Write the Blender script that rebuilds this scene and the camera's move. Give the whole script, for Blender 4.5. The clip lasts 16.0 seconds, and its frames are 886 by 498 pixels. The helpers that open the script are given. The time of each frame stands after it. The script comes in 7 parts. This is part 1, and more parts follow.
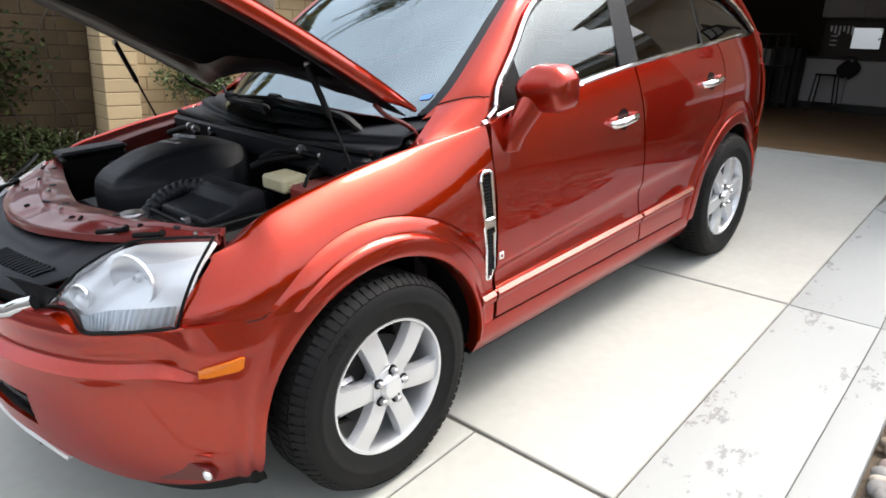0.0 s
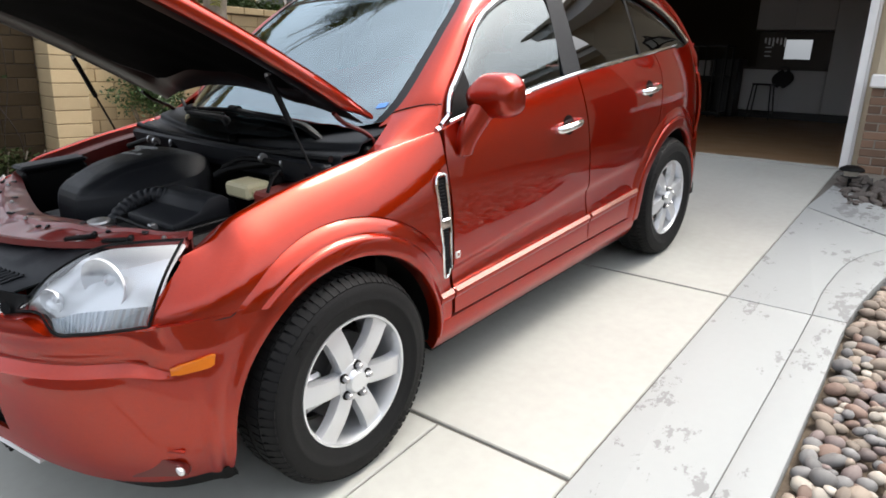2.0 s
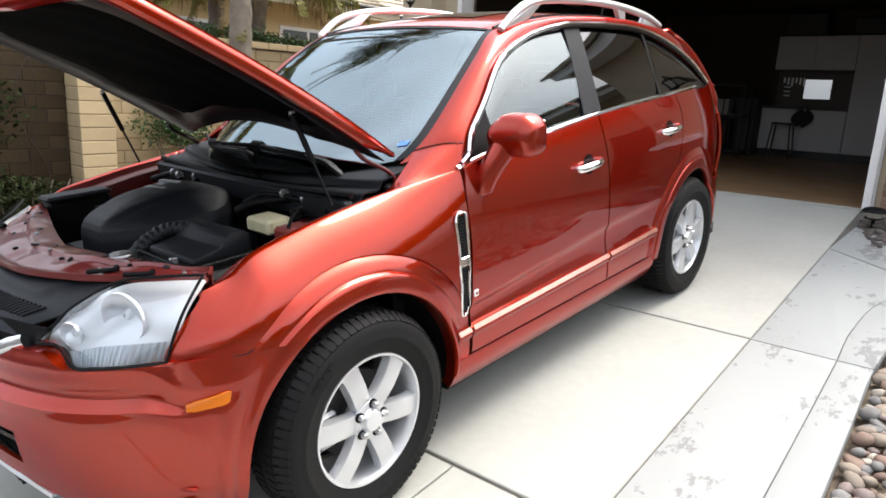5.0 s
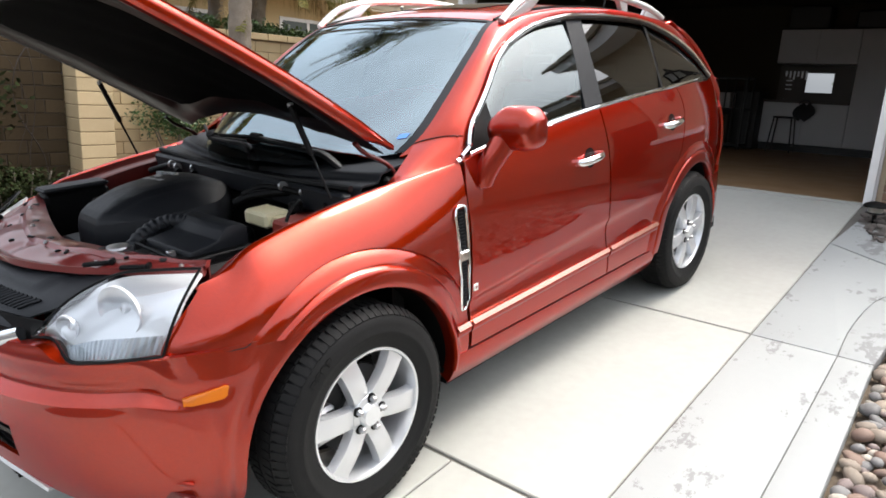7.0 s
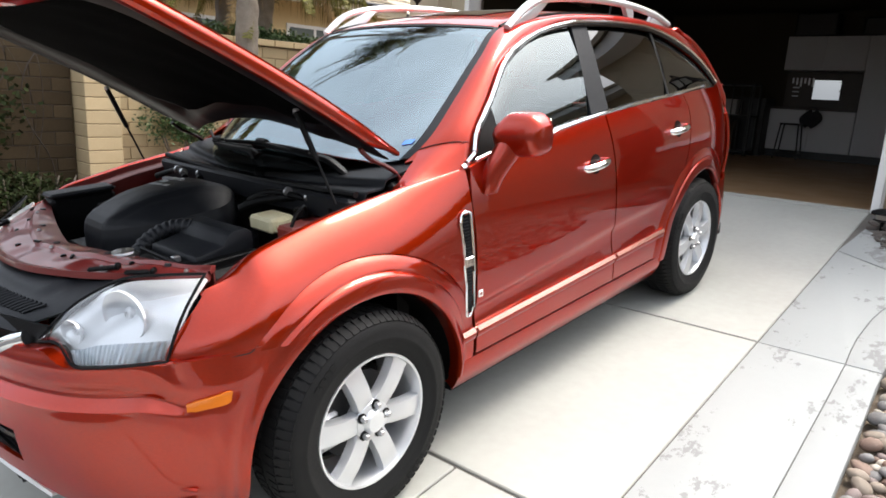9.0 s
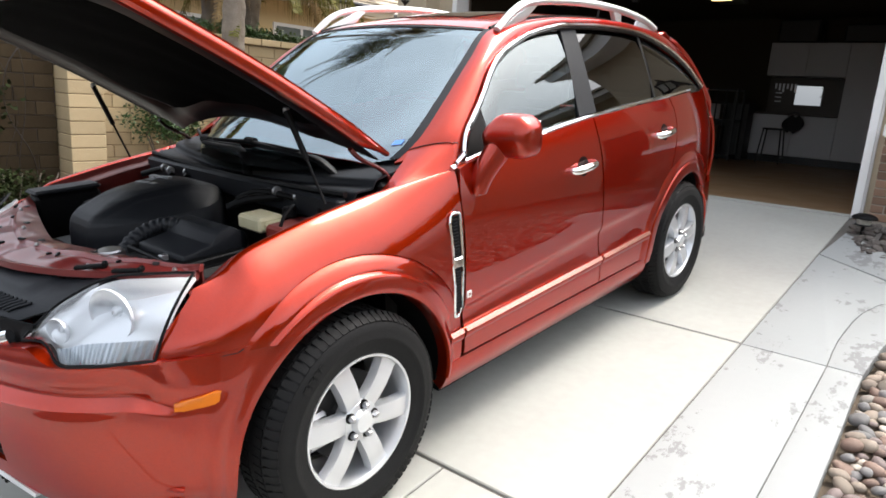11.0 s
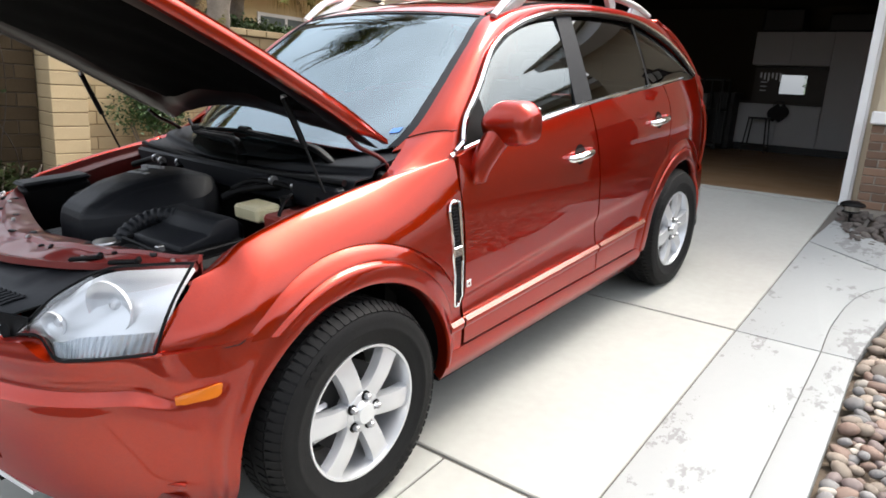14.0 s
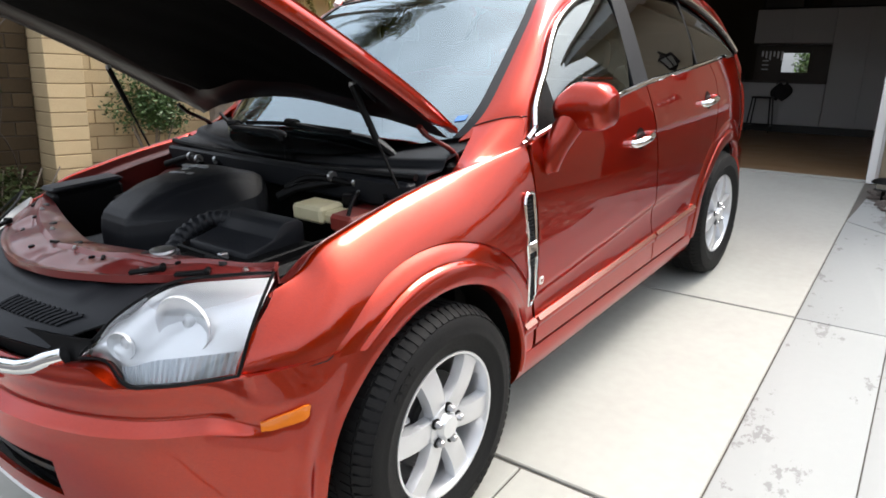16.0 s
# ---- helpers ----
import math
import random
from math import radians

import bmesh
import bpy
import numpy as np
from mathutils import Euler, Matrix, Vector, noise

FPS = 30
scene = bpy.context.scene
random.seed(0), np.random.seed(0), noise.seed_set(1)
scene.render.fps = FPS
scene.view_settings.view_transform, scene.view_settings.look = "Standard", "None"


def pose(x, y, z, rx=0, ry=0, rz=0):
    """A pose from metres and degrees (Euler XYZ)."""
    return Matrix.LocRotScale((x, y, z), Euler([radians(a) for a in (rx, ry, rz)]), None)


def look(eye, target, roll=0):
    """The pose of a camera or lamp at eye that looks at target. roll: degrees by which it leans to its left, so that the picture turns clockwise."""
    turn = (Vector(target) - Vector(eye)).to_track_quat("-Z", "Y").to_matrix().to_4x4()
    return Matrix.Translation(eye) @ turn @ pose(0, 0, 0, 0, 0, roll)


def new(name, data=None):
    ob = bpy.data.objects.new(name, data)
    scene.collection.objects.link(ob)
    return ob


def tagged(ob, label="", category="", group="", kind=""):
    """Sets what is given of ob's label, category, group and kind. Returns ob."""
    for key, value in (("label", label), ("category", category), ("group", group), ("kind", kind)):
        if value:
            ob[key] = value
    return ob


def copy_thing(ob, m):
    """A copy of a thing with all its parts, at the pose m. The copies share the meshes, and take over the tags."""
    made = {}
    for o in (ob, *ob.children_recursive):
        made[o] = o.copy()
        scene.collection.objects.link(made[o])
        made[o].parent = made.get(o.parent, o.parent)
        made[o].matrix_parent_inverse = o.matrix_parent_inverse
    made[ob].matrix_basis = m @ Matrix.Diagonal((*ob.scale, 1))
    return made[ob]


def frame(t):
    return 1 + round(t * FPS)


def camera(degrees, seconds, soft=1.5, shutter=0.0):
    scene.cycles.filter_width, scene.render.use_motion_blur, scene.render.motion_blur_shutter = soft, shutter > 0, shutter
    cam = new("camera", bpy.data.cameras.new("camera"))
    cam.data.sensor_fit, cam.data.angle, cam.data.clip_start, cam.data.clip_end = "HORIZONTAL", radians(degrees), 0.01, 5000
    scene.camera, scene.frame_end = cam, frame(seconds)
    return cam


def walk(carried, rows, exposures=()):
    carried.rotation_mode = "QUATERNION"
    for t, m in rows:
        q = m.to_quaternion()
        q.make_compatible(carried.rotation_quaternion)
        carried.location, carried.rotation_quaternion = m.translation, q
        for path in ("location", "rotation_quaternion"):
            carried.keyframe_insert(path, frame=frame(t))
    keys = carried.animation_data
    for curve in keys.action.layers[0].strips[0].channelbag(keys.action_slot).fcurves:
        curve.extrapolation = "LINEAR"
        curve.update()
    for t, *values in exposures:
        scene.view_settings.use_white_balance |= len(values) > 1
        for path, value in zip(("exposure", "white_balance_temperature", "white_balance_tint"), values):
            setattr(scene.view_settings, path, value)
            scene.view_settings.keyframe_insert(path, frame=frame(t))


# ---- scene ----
# The drive rises towards the garage: car, drive and camera rows are given in the slope's own frame.
SLOPE = Matrix.Rotation(radians(6.1), 4, "X")
cam = camera(67.8, 16.0, soft=1.7)
PATH = [
    (0, (2.37, -1.188, 1.58), (1.049, 0.122, 0.845), -1.8),
    (0.5, (2.418, -1.257, 1.588), (1.135, 0.103, 0.877), -2.6),
    (1, (2.444, -1.311, 1.586), (1.213, 0.095, 0.874), -0.6),
    (1.5, (2.454, -1.309, 1.586), (1.175, 0.064, 0.892), -1.3),
    (2, (2.462, -1.286, 1.574), (1.224, 0.121, 0.876), -2.1),
    (2.5, (2.441, -1.282, 1.586), (1.217, 0.134, 0.88), -0.9),
    (3, (2.452, -1.294, 1.626), (1.182, 0.153, 1.082), -0.8),
    (3.5, (2.451, -1.289, 1.608), (1.157, 0.151, 1.109), -1.8),
    (4, (2.437, -1.282, 1.596), (1.15, 0.137, 1.021), -1.5),
    (4.5, (2.436, -1.28, 1.598), (1.145, 0.127, 1.001), -1.4),
    (5, (2.441, -1.281, 1.591), (1.149, 0.121, 0.987), -1.5),
    (7.5, (2.427, -1.265, 1.59), (1.137, 0.129, 0.962), -1.1),
    (8, (2.426, -1.266, 1.59), (1.125, 0.125, 0.979), -1.0),
    (8.5, (2.426, -1.266, 1.589), (1.123, 0.126, 0.987), -1.0),
    (9, (2.428, -1.262, 1.589), (1.125, 0.128, 0.981), -1.2),
    (11.5, (2.417, -1.277, 1.588), (1.15, 0.148, 0.983), -0.3),
    (12, (2.413, -1.277, 1.588), (1.143, 0.144, 0.98), -0.3),
    (12.5, (2.409, -1.278, 1.588), (1.136, 0.138, 0.979), -0.3),
    (13, (2.407, -1.277, 1.583), (1.138, 0.144, 0.975), -0.2),
    (13.5, (2.39, -1.289, 1.588), (1.139, 0.146, 0.975), -0.2),
    (14, (2.368, -1.294, 1.572), (1.135, 0.15, 0.942), -0.5),
    (14.5, (2.317, -1.265, 1.563), (1.057, 0.152, 0.927), -1.4),
    (15, (2.262, -1.206, 1.569), (1.014, 0.228, 0.947), -0.8),
    (15.5, (2.203, -1.183, 1.566), (0.975, 0.258, 0.922), -1.8),
    (16, (2.031, -1.342, 1.545), (0.829, 0.113, 0.886), -2.1),
]
walk(cam, [(t, SLOPE @ look(eye, target, roll)) for t, eye, target, roll in PATH],
     exposures=((0, 0.05), (0.5, 0.03), (1.0, -0.03), (1.5, -0.10), (2.5, -0.10), (3.0, 0.0), (3.5, 0.03), (4.5, 0.08), (15.0, 0.08), (15.5, 0.03), (16.0, -0.04)))

# ---- light: hazy overcast day, soft sun behind thin cloud ----
SUN_ELEV, SUN_AZ = 60.0, 16.0
world = bpy.data.worlds.new("overcast_sky")
scene.world = world
world.use_nodes = True
wn, wl = world.node_tree.nodes, world.node_tree.links
wn.clear()
sky = wn.new("ShaderNodeTexSky")
sky.sky_type, sky.sun_disc = "NISHITA", False
sky.sun_elevation, sky.sun_rotation = radians(SUN_ELEV), radians(SUN_AZ)
sky.dust_density, sky.air_density = 7.0, 1.0
sat = wn.new("ShaderNodeHueSaturation")
sat.inputs["Saturation"].default_value = 0.45
wcoord = wn.new("ShaderNodeTexCoord")
wnoise = wn.new("ShaderNodeTexNoise")
wnoise.inputs["Scale"].default_value, wnoise.inputs["Detail"].default_value = 2.2, 4.0
wramp = wn.new("ShaderNodeMapRange")
wramp.inputs["From Min"].default_value, wramp.inputs["From Max"].default_value = 0.3, 0.7
wramp.inputs["To Min"].default_value, wramp.inputs["To Max"].default_value = 0.75, 1.2
wmul = wn.new("ShaderNodeMix")
wmul.data_type, wmul.blend_type = "RGBA", "MULTIPLY"
wmul.inputs["Factor"].default_value = 1.0
bg = wn.new("ShaderNodeBackground")
bg.inputs["Strength"].default_value = 0.34
wout = wn.new("ShaderNodeOutputWorld")
wl.new(sky.outputs["Color"], sat.inputs["Color"])
wl.new(wcoord.outputs["Generated"], wnoise.inputs["Vector"])
wl.new(wnoise.outputs["Fac"], wramp.inputs["Value"])
cloud = wn.new("ShaderNodeMix")
cloud.data_type = "RGBA"
cloud.inputs["Factor"].default_value, cloud.inputs["B"].default_value = 0.32, (4.9, 5.25, 5.7, 1)
wl.new(sat.outputs["Color"], cloud.inputs["A"])
wl.new(cloud.outputs["Result"], wmul.inputs["A"])
wl.new(wramp.outputs["Result"], wmul.inputs["B"])
wsep = wn.new("ShaderNodeSeparateXYZ")
wgrad = wn.new("ShaderNodeMapRange")
wgrad.inputs["From Min"].default_value, wgrad.inputs["From Max"].default_value = 0.04, 0.42
wgrad.inputs["To Min"].default_value, wgrad.inputs["To Max"].default_value = 0.80, 1.40
wover = wn.new("ShaderNodeMix")
wover.data_type, wover.blend_type = "RGBA", "MULTIPLY"
wover.inputs["Factor"].default_value = 1.0
wl.new(wcoord.outputs["Generated"], wsep.inputs[0])
wl.new(wsep.outputs["Z"], wgrad.inputs["Value"])
wl.new(wmul.outputs["Result"], wover.inputs["A"])
wl.new(wgrad.outputs["Result"], wover.inputs["B"])
wl.new(wover.outputs["Result"], bg.inputs["Color"])
wl.new(bg.outputs["Background"], wout.inputs["Surface"])
sun_data = bpy.data.lights.new("hazy_sun", "SUN")
sun_data.energy, sun_data.angle, sun_data.color = 2.6, radians(26), (1.0, 0.95, 0.88)
sun = new("hazy_sun", sun_data)
az, el = radians(SUN_AZ), radians(SUN_ELEV)
sun.matrix_world = look(Vector((math.sin(az) * math.cos(el), math.cos(az) * math.cos(el), math.sin(el))) * 30, (0, 0, 0))

# ---- materials ----
def mat(name, color, rough=0.5, metal=0.0, var=0.0, scale=8.0, fine=0.0, bump=0.0, bump_scale=60.0, coat=0.0, dark=None, island=0.0,
        spec=0.5, trans=0.0, ior=1.5, alpha=1.0, rough_var=0.0, obrandom=0.0, coords="Object"):
    """A node material: base colour varied at two scales, roughness variation and fine relief."""
    m = bpy.data.materials.new(name)
    m.use_nodes = True
    nt = m.node_tree
    n, l = nt.nodes, nt.links
    b = n["Principled BSDF"]
    b.inputs["Base Color"].default_value = (*color, 1)
    b.inputs["Roughness"].default_value, b.inputs["Metallic"].default_value = rough, metal
    b.inputs["Coat Weight"].default_value, b.inputs["Coat Roughness"].default_value = coat, 0.03
    b.inputs["Specular IOR Level"].default_value, b.inputs["IOR"].default_value = spec, ior
    b.inputs["Transmission Weight"].default_value = trans
    b.inputs["Alpha"].default_value = alpha
    tc = n.new("ShaderNodeTexCoord")
    out = None
    if var or fine:
        big = n.new("ShaderNodeTexNoise")
        big.inputs["Scale"].default_value, big.inputs["Detail"].default_value = scale, 5.0
        l.new(tc.outputs[coords], big.inputs["Vector"])
        small = n.new("ShaderNodeTexNoise")
        small.inputs["Scale"].default_value, small.inputs["Detail"].default_value = scale * 14, 3.0
        l.new(tc.outputs[coords], small.inputs["Vector"])
        fac = n.new("ShaderNodeMath")
        fac.operation = "MULTIPLY_ADD"
        fac.inputs[1].default_value = fine
        l.new(small.outputs["Fac"], fac.inputs[0])
        sc = n.new("ShaderNodeMath")
        sc.operation = "MULTIPLY"
        sc.inputs[1].default_value = var
        l.new(big.outputs["Fac"], sc.inputs[0])
        l.new(sc.outputs[0], fac.inputs[2])
        off = n.new("ShaderNodeMath")
        off.operation = "SUBTRACT"
        off.use_clamp = True
        off.inputs[1].default_value = (var + fine) * 0.5 - 0.3
        l.new(fac.outputs[0], off.inputs[0])
        mx = n.new("ShaderNodeMix")
        mx.data_type = "RGBA"
        d = dark or tuple(c * 0.45 for c in color)
        mx.inputs["A"].default_value, mx.inputs["B"].default_value = (*[min(1, c + (c - e) * 0.43) for c, e in zip(color, d)], 1), (*d, 1)
        l.new(off.outputs[0], mx.inputs["Factor"])
        out = mx.outputs["Result"]
    if island or obrandom:
        if island:
            rnd = n.new("ShaderNodeNewGeometry").outputs["Random Per Island"]
        else:
            rnd = n.new("ShaderNodeObjectInfo").outputs["Random"]
        mr = n.new("ShaderNodeMapRange")
        k = island or obrandom
        mr.inputs["To Min"].default_value, mr.inputs["To Max"].default_value = 1 - k, 1 + k
        l.new(rnd, mr.inputs["Value"])
        mu = n.new("ShaderNodeMix")
        mu.data_type, mu.blend_type = "RGBA", "MULTIPLY"
        mu.inputs["Factor"].default_value = 1
        if out:
            l.new(out, mu.inputs["A"])
        else:
            mu.inputs["A"].default_value = (*color, 1)
        l.new(mr.outputs[0], mu.inputs["B"])
        out = mu.outputs["Result"]
    if out:
        l.new(out, b.inputs["Base Color"])
    if rough_var:
        rn = n.new("ShaderNodeTexNoise")
        rn.inputs["Scale"].default_value, rn.inputs["Detail"].default_value = scale * 2.3, 4.0
        l.new(tc.outputs[coords], rn.inputs["Vector"])
        rr = n.new("ShaderNodeMapRange")
        rr.inputs["To Min"].default_value, rr.inputs["To Max"].default_value = max(0.02, rough - rough_var), min(1, rough + rough_var)
        l.new(rn.outputs["Fac"], rr.inputs["Value"])
        l.new(rr.outputs[0], b.inputs["Roughness"])
    if bump:
        bn = n.new("ShaderNodeTexNoise")
        bn.inputs["Scale"].default_value, bn.inputs["Detail"].default_value = bump_scale, 4.0
        l.new(tc.outputs[coords], bn.inputs["Vector"])
        bp = n.new("ShaderNodeBump")
        bp.inputs["Strength"].default_value, bp.inputs["Distance"].default_value = bump, 0.01
        l.new(bn.outputs["Fac"], bp.inputs["Height"])
        l.new(bp.outputs["Normal"], b.inputs["Normal"])
    return m


def glowing(name, color, strength):
    m = mat(name, color, 0.4)
    b = m.node_tree.nodes["Principled BSDF"]
    b.inputs["Emission Color"].default_value, b.inputs["Emission Strength"].default_value = (*color, 1), strength
    return m


def glass(name, tint, rough=0.0, ior=1.5, gloss=(1, 1, 1)):
    """Thin pane: reflects by Fresnel, lets tinted light straight through."""
    m = bpy.data.materials.new(name)
    m.use_nodes = True
    n, l = m.node_tree.nodes, m.node_tree.links
    n.clear()
    tr, gl, mix = n.new("ShaderNodeBsdfTransparent"), n.new("ShaderNodeBsdfGlossy"), n.new("ShaderNodeMixShader")
    fr, o = n.new("ShaderNodeFresnel"), n.new("ShaderNodeOutputMaterial")
    fr.inputs["IOR"].default_value = ior
    tr.inputs["Color"].default_value = (*tint, 1)
    gl.inputs["Roughness"].default_value = rough
    gl.inputs["Color"].default_value = (*gloss, 1)
    l.new(fr.outputs[0], mix.inputs[0])
    l.new(tr.outputs[0], mix.inputs[1])
    l.new(gl.outputs[0], mix.inputs[2])
    l.new(mix.outputs[0], o.inputs[0])
    return m


def paint(name, base, flake):
    """Metallic car paint: dark flake layer under a clear coat, with a fine sparkle."""
    m = mat(name, base, 0.30, 0.88, coat=1.0, spec=0.1)
    n, l = m.node_tree.nodes, m.node_tree.links
    b = n["Principled BSDF"]
    b.inputs["Coat IOR"].default_value, b.inputs["Coat Roughness"].default_value = 1.52, 0.012
    b.inputs["Specular Tint"].default_value = (1.0, 0.16, 0.05, 1)
    v = n.new("ShaderNodeTexVoronoi")
    v.inputs["Scale"].default_value = 900
    tc = n.new("ShaderNodeTexCoord")
    l.new(tc.outputs["Object"], v.inputs["Vector"])
    mx = n.new("ShaderNodeMix")
    mx.data_type = "RGBA"
    mx.inputs["A"].default_value, mx.inputs["B"].default_value = (*base, 1), (*flake, 1)
    sep = n.new("ShaderNodeSeparateColor")
    l.new(v.outputs["Color"], sep.inputs[0])
    l.new(sep.outputs[0], mx.inputs["Factor"])
    l.new(mx.outputs["Result"], b.inputs["Base Color"])
    return m


RED = paint("red_metallic_paint", (0.265, 0.0125, 0.0014), (0.39, 0.022, 0.0026))
RED_DULL = mat("red_inner_paint", (0.10, 0.008, 0.006), 0.35, 0.2, var=0.3, scale=9, fine=0.2, coat=0.3)
# Red taken almost to black: shade under the bonnet is in this colour.
SHADED_RED = mat("shaded_inner_red", (0.008, 0.0013, 0.0012), 0.42, 0.0, var=0.3, scale=9, fine=0.2, coat=0.02, spec=0.08)
PINK = mat("dusty_red_inner_paint", (0.17, 0.020, 0.017), 0.36, 0.15, var=0.5, scale=7, fine=0.3, coat=0.45)
BLACK = mat("black_plastic", (0.0022, 0.0022, 0.0025), 0.5, var=0.4, scale=10, fine=0.2, bump=0.15, bump_scale=300, spec=0.16)
GREY_PL = mat("grey_black_plastic", (0.010, 0.011, 0.0135), 0.48, var=0.4, scale=9, fine=0.3, bump=0.12, bump_scale=350, spec=0.24, dark=(0.0045, 0.0045, 0.005))
GLOSS_BLACK = mat("gloss_black", (0.008, 0.008, 0.009), 0.12, coat=0.5)
PAD = mat("black_fibre_pad", (0.0016, 0.0016, 0.0016), 0.95, var=0.5, scale=20, bump=0.4, bump_scale=120, spec=0.03)
RUBBER = mat("tyre_rubber", (0.0048, 0.0048, 0.005), 0.72, spec=0.25, var=0.5, scale=12, fine=0.3, bump=0.2, bump_scale=200, dark=(0.013, 0.0125, 0.012))
ALLOY = mat("silver_alloy", (0.66, 0.67, 0.69), 0.32, 0.7, var=0.12, scale=4, fine=0.05, dark=(0.58, 0.59, 0.61))
# Sky reflected on the red moulding, given as a pinkish metal colour.
SKY_SHEEN = mat("pinkish_sky_sheen", (0.55, 0.27, 0.22), 0.22, 0.9, var=0.2, scale=3)
CHROME = mat("chrome", (0.82, 0.83, 0.84), 0.06, 1.0)
STEEL = mat("bare_steel", (0.45, 0.45, 0.46), 0.35, 1.0, var=0.4, scale=20, fine=0.3)
DARK_STEEL = mat("dark_brake_steel", (0.06, 0.06, 0.062), 0.6, 0.7, var=0.5, scale=20, fine=0.3)
SILVER = mat("silver_satin_paint", (0.70, 0.71, 0.72), 0.32, 0.5, var=0.2, scale=6, fine=0.1)
WS_GLASS = glass("windscreen_glass", (0.55, 0.64, 0.63), ior=3.3, gloss=(0.78, 0.93, 1.0))
SIDE_GLASS = glass("side_window_glass", (0.24, 0.34, 0.31), ior=2.05, gloss=(0.82, 0.90, 0.92))
PRIV_GLASS = glass("dark_privacy_glass", (0.03, 0.034, 0.034), ior=1.65)
LENS = glass("clear_lamp_lens", (0.95, 0.965, 0.975), ior=1.75)
LAMP_WHITE = mat("lamp_housing_white", (0.95, 0.96, 0.97), 0.22, 0.3, var=0.3, scale=18, dark=(0.75, 0.77, 0.80))
TURN_LENS = mat("ribbed_turn_lens", (0.62, 0.66, 0.70), 0.14, 0.35, var=0.3, scale=14, coat=0.6)
AMBER = mat("amber_lens", (0.62, 0.15, 0.003), 0.12, coat=0.8, var=0.3, scale=60, dark=(0.5, 0.1, 0.002))
RED_LENS = mat("red_lamp_lens", (0.35, 0.012, 0.012), 0.1, coat=0.8)
SEAT = mat("grey_seat_cloth", (0.22, 0.21, 0.20), 0.9, var=0.4, scale=14, fine=0.4, bump=0.3, bump_scale=400)
DASH = mat("dark_grey_dashboard", (0.05, 0.05, 0.052), 0.7, var=0.3, scale=12, bump=0.2, bump_scale=300)
YELLOW_PL = mat("yellowed_white_plastic", (0.62, 0.56, 0.36), 0.4, var=0.5, scale=15, fine=0.2, dark=(0.5, 0.42, 0.22))
RED_PL = mat("dull_red_plastic", (0.22, 0.03, 0.02), 0.45, var=0.3, scale=20)
MARK = mat("pale_grey_lettering", (0.30, 0.31, 0.33), 0.4)
BLUE = mat("patch_blue", (0.10, 0.25, 0.62), 0.4)
PAPER = mat("white_badge", (0.78, 0.76, 0.70), 0.4)

# ---- mesh helpers ----
def part(name, bm, material, parent=None, label="", sharp=35, flat=False):
    """Links a bmesh as one mesh object, under a thing or part when one is given."""
    me = bpy.data.meshes.new(name)
    bm.normal_update()
    bm.to_mesh(me)
    bm.free()
    for m in (material if isinstance(material, (list, tuple)) else [material]):
        me.materials.append(m)
    if not flat:
        me.polygons.foreach_set("use_smooth", [True] * len(me.polygons))
        me.set_sharp_from_angle(angle=radians(sharp))
    ob = new(name, me)
    ob.parent = parent
    if label:
        tagged(ob, label)
    return ob


def thing(name, m=None, label="", category="", group="", kind=""):
    ob = new(name)
    ob.empty_display_size = 0.2
    ob.matrix_world = m or Matrix()
    return tagged(ob, label, category, group, kind)


def box(bm, lo, hi, bevel=0.0, m=None, seg=1):
    r = bmesh.ops.create_cube(bm, size=1)
    vs = r["verts"]
    lo, hi = Vector(lo), Vector(hi)
    for v in vs:
        v.co = Vector(((lo[i] + hi[i]) / 2 + v.co[i] * (hi[i] - lo[i]) for i in range(3)))
    if bevel:
        es = list({e for v in vs for e in v.link_edges})
        g = bmesh.ops.bevel(bm, geom=es, offset=bevel, segments=seg, affect="EDGES", profile=0.5)
        vs = list({v for f in g["faces"] for v in f.verts} | {v for v in vs if v.is_valid})
    if m:
        bmesh.ops.transform(bm, matrix=m, verts=vs)
    return vs


def boxes(*specs, bevel=0.0):
    bm = bmesh.new()
    for lo, hi in specs:
        box(bm, lo, hi, bevel)
    return bm


def cr(pts, t):
    """Point at t in 0..1 on a smooth curve through pts."""
    n = len(pts) - 1
    s = min(max(t, 0.0), 1.0) * n
    i = min(int(s), n - 1)
    f = s - i
    p = [Vector(pts[min(max(k, 0), n)]) for k in (i - 1, i, i + 1, i + 2)]
    return 0.5 * (2 * p[1] + (p[2] - p[0]) * f + (2 * p[0] - 5 * p[1] + 4 * p[2] - p[3]) * f * f + (3 * p[1] - p[0] - 3 * p[2] + p[3]) * f ** 3)


def table(xs, ys):
    """Smooth function through a short table."""
    def fn(x):
        if x <= xs[0]:
            return ys[0]
        if x >= xs[-1]:
            return ys[-1]
        i = max(k for k in range(len(xs) - 1) if xs[k] <= x)
        h = xs[i + 1] - xs[i]
        def slope(k):
            if k <= 0 or k >= len(xs) - 1:
                k0, k1 = max(k - 1, 0), min(k + 1, len(xs) - 1)
            else:
                k0, k1 = k - 1, k + 1
            return (ys[k1] - ys[k0]) / (xs[k1] - xs[k0])
        f = (x - xs[i]) / h
        a, b, c, d = ys[i], ys[i + 1], slope(i) * h, slope(i + 1) * h
        return a + f * (c + f * (3 * (b - a) - 2 * c - d + f * (2 * (a - b) + c + d)))
    return fn


def lerp(a, b, t):
    return a + (b - a) * t


def smooth(a, b, x):
    t = min(max((x - a) / (b - a), 0.0), 1.0)
    return t * t * (3 - 2 * t)


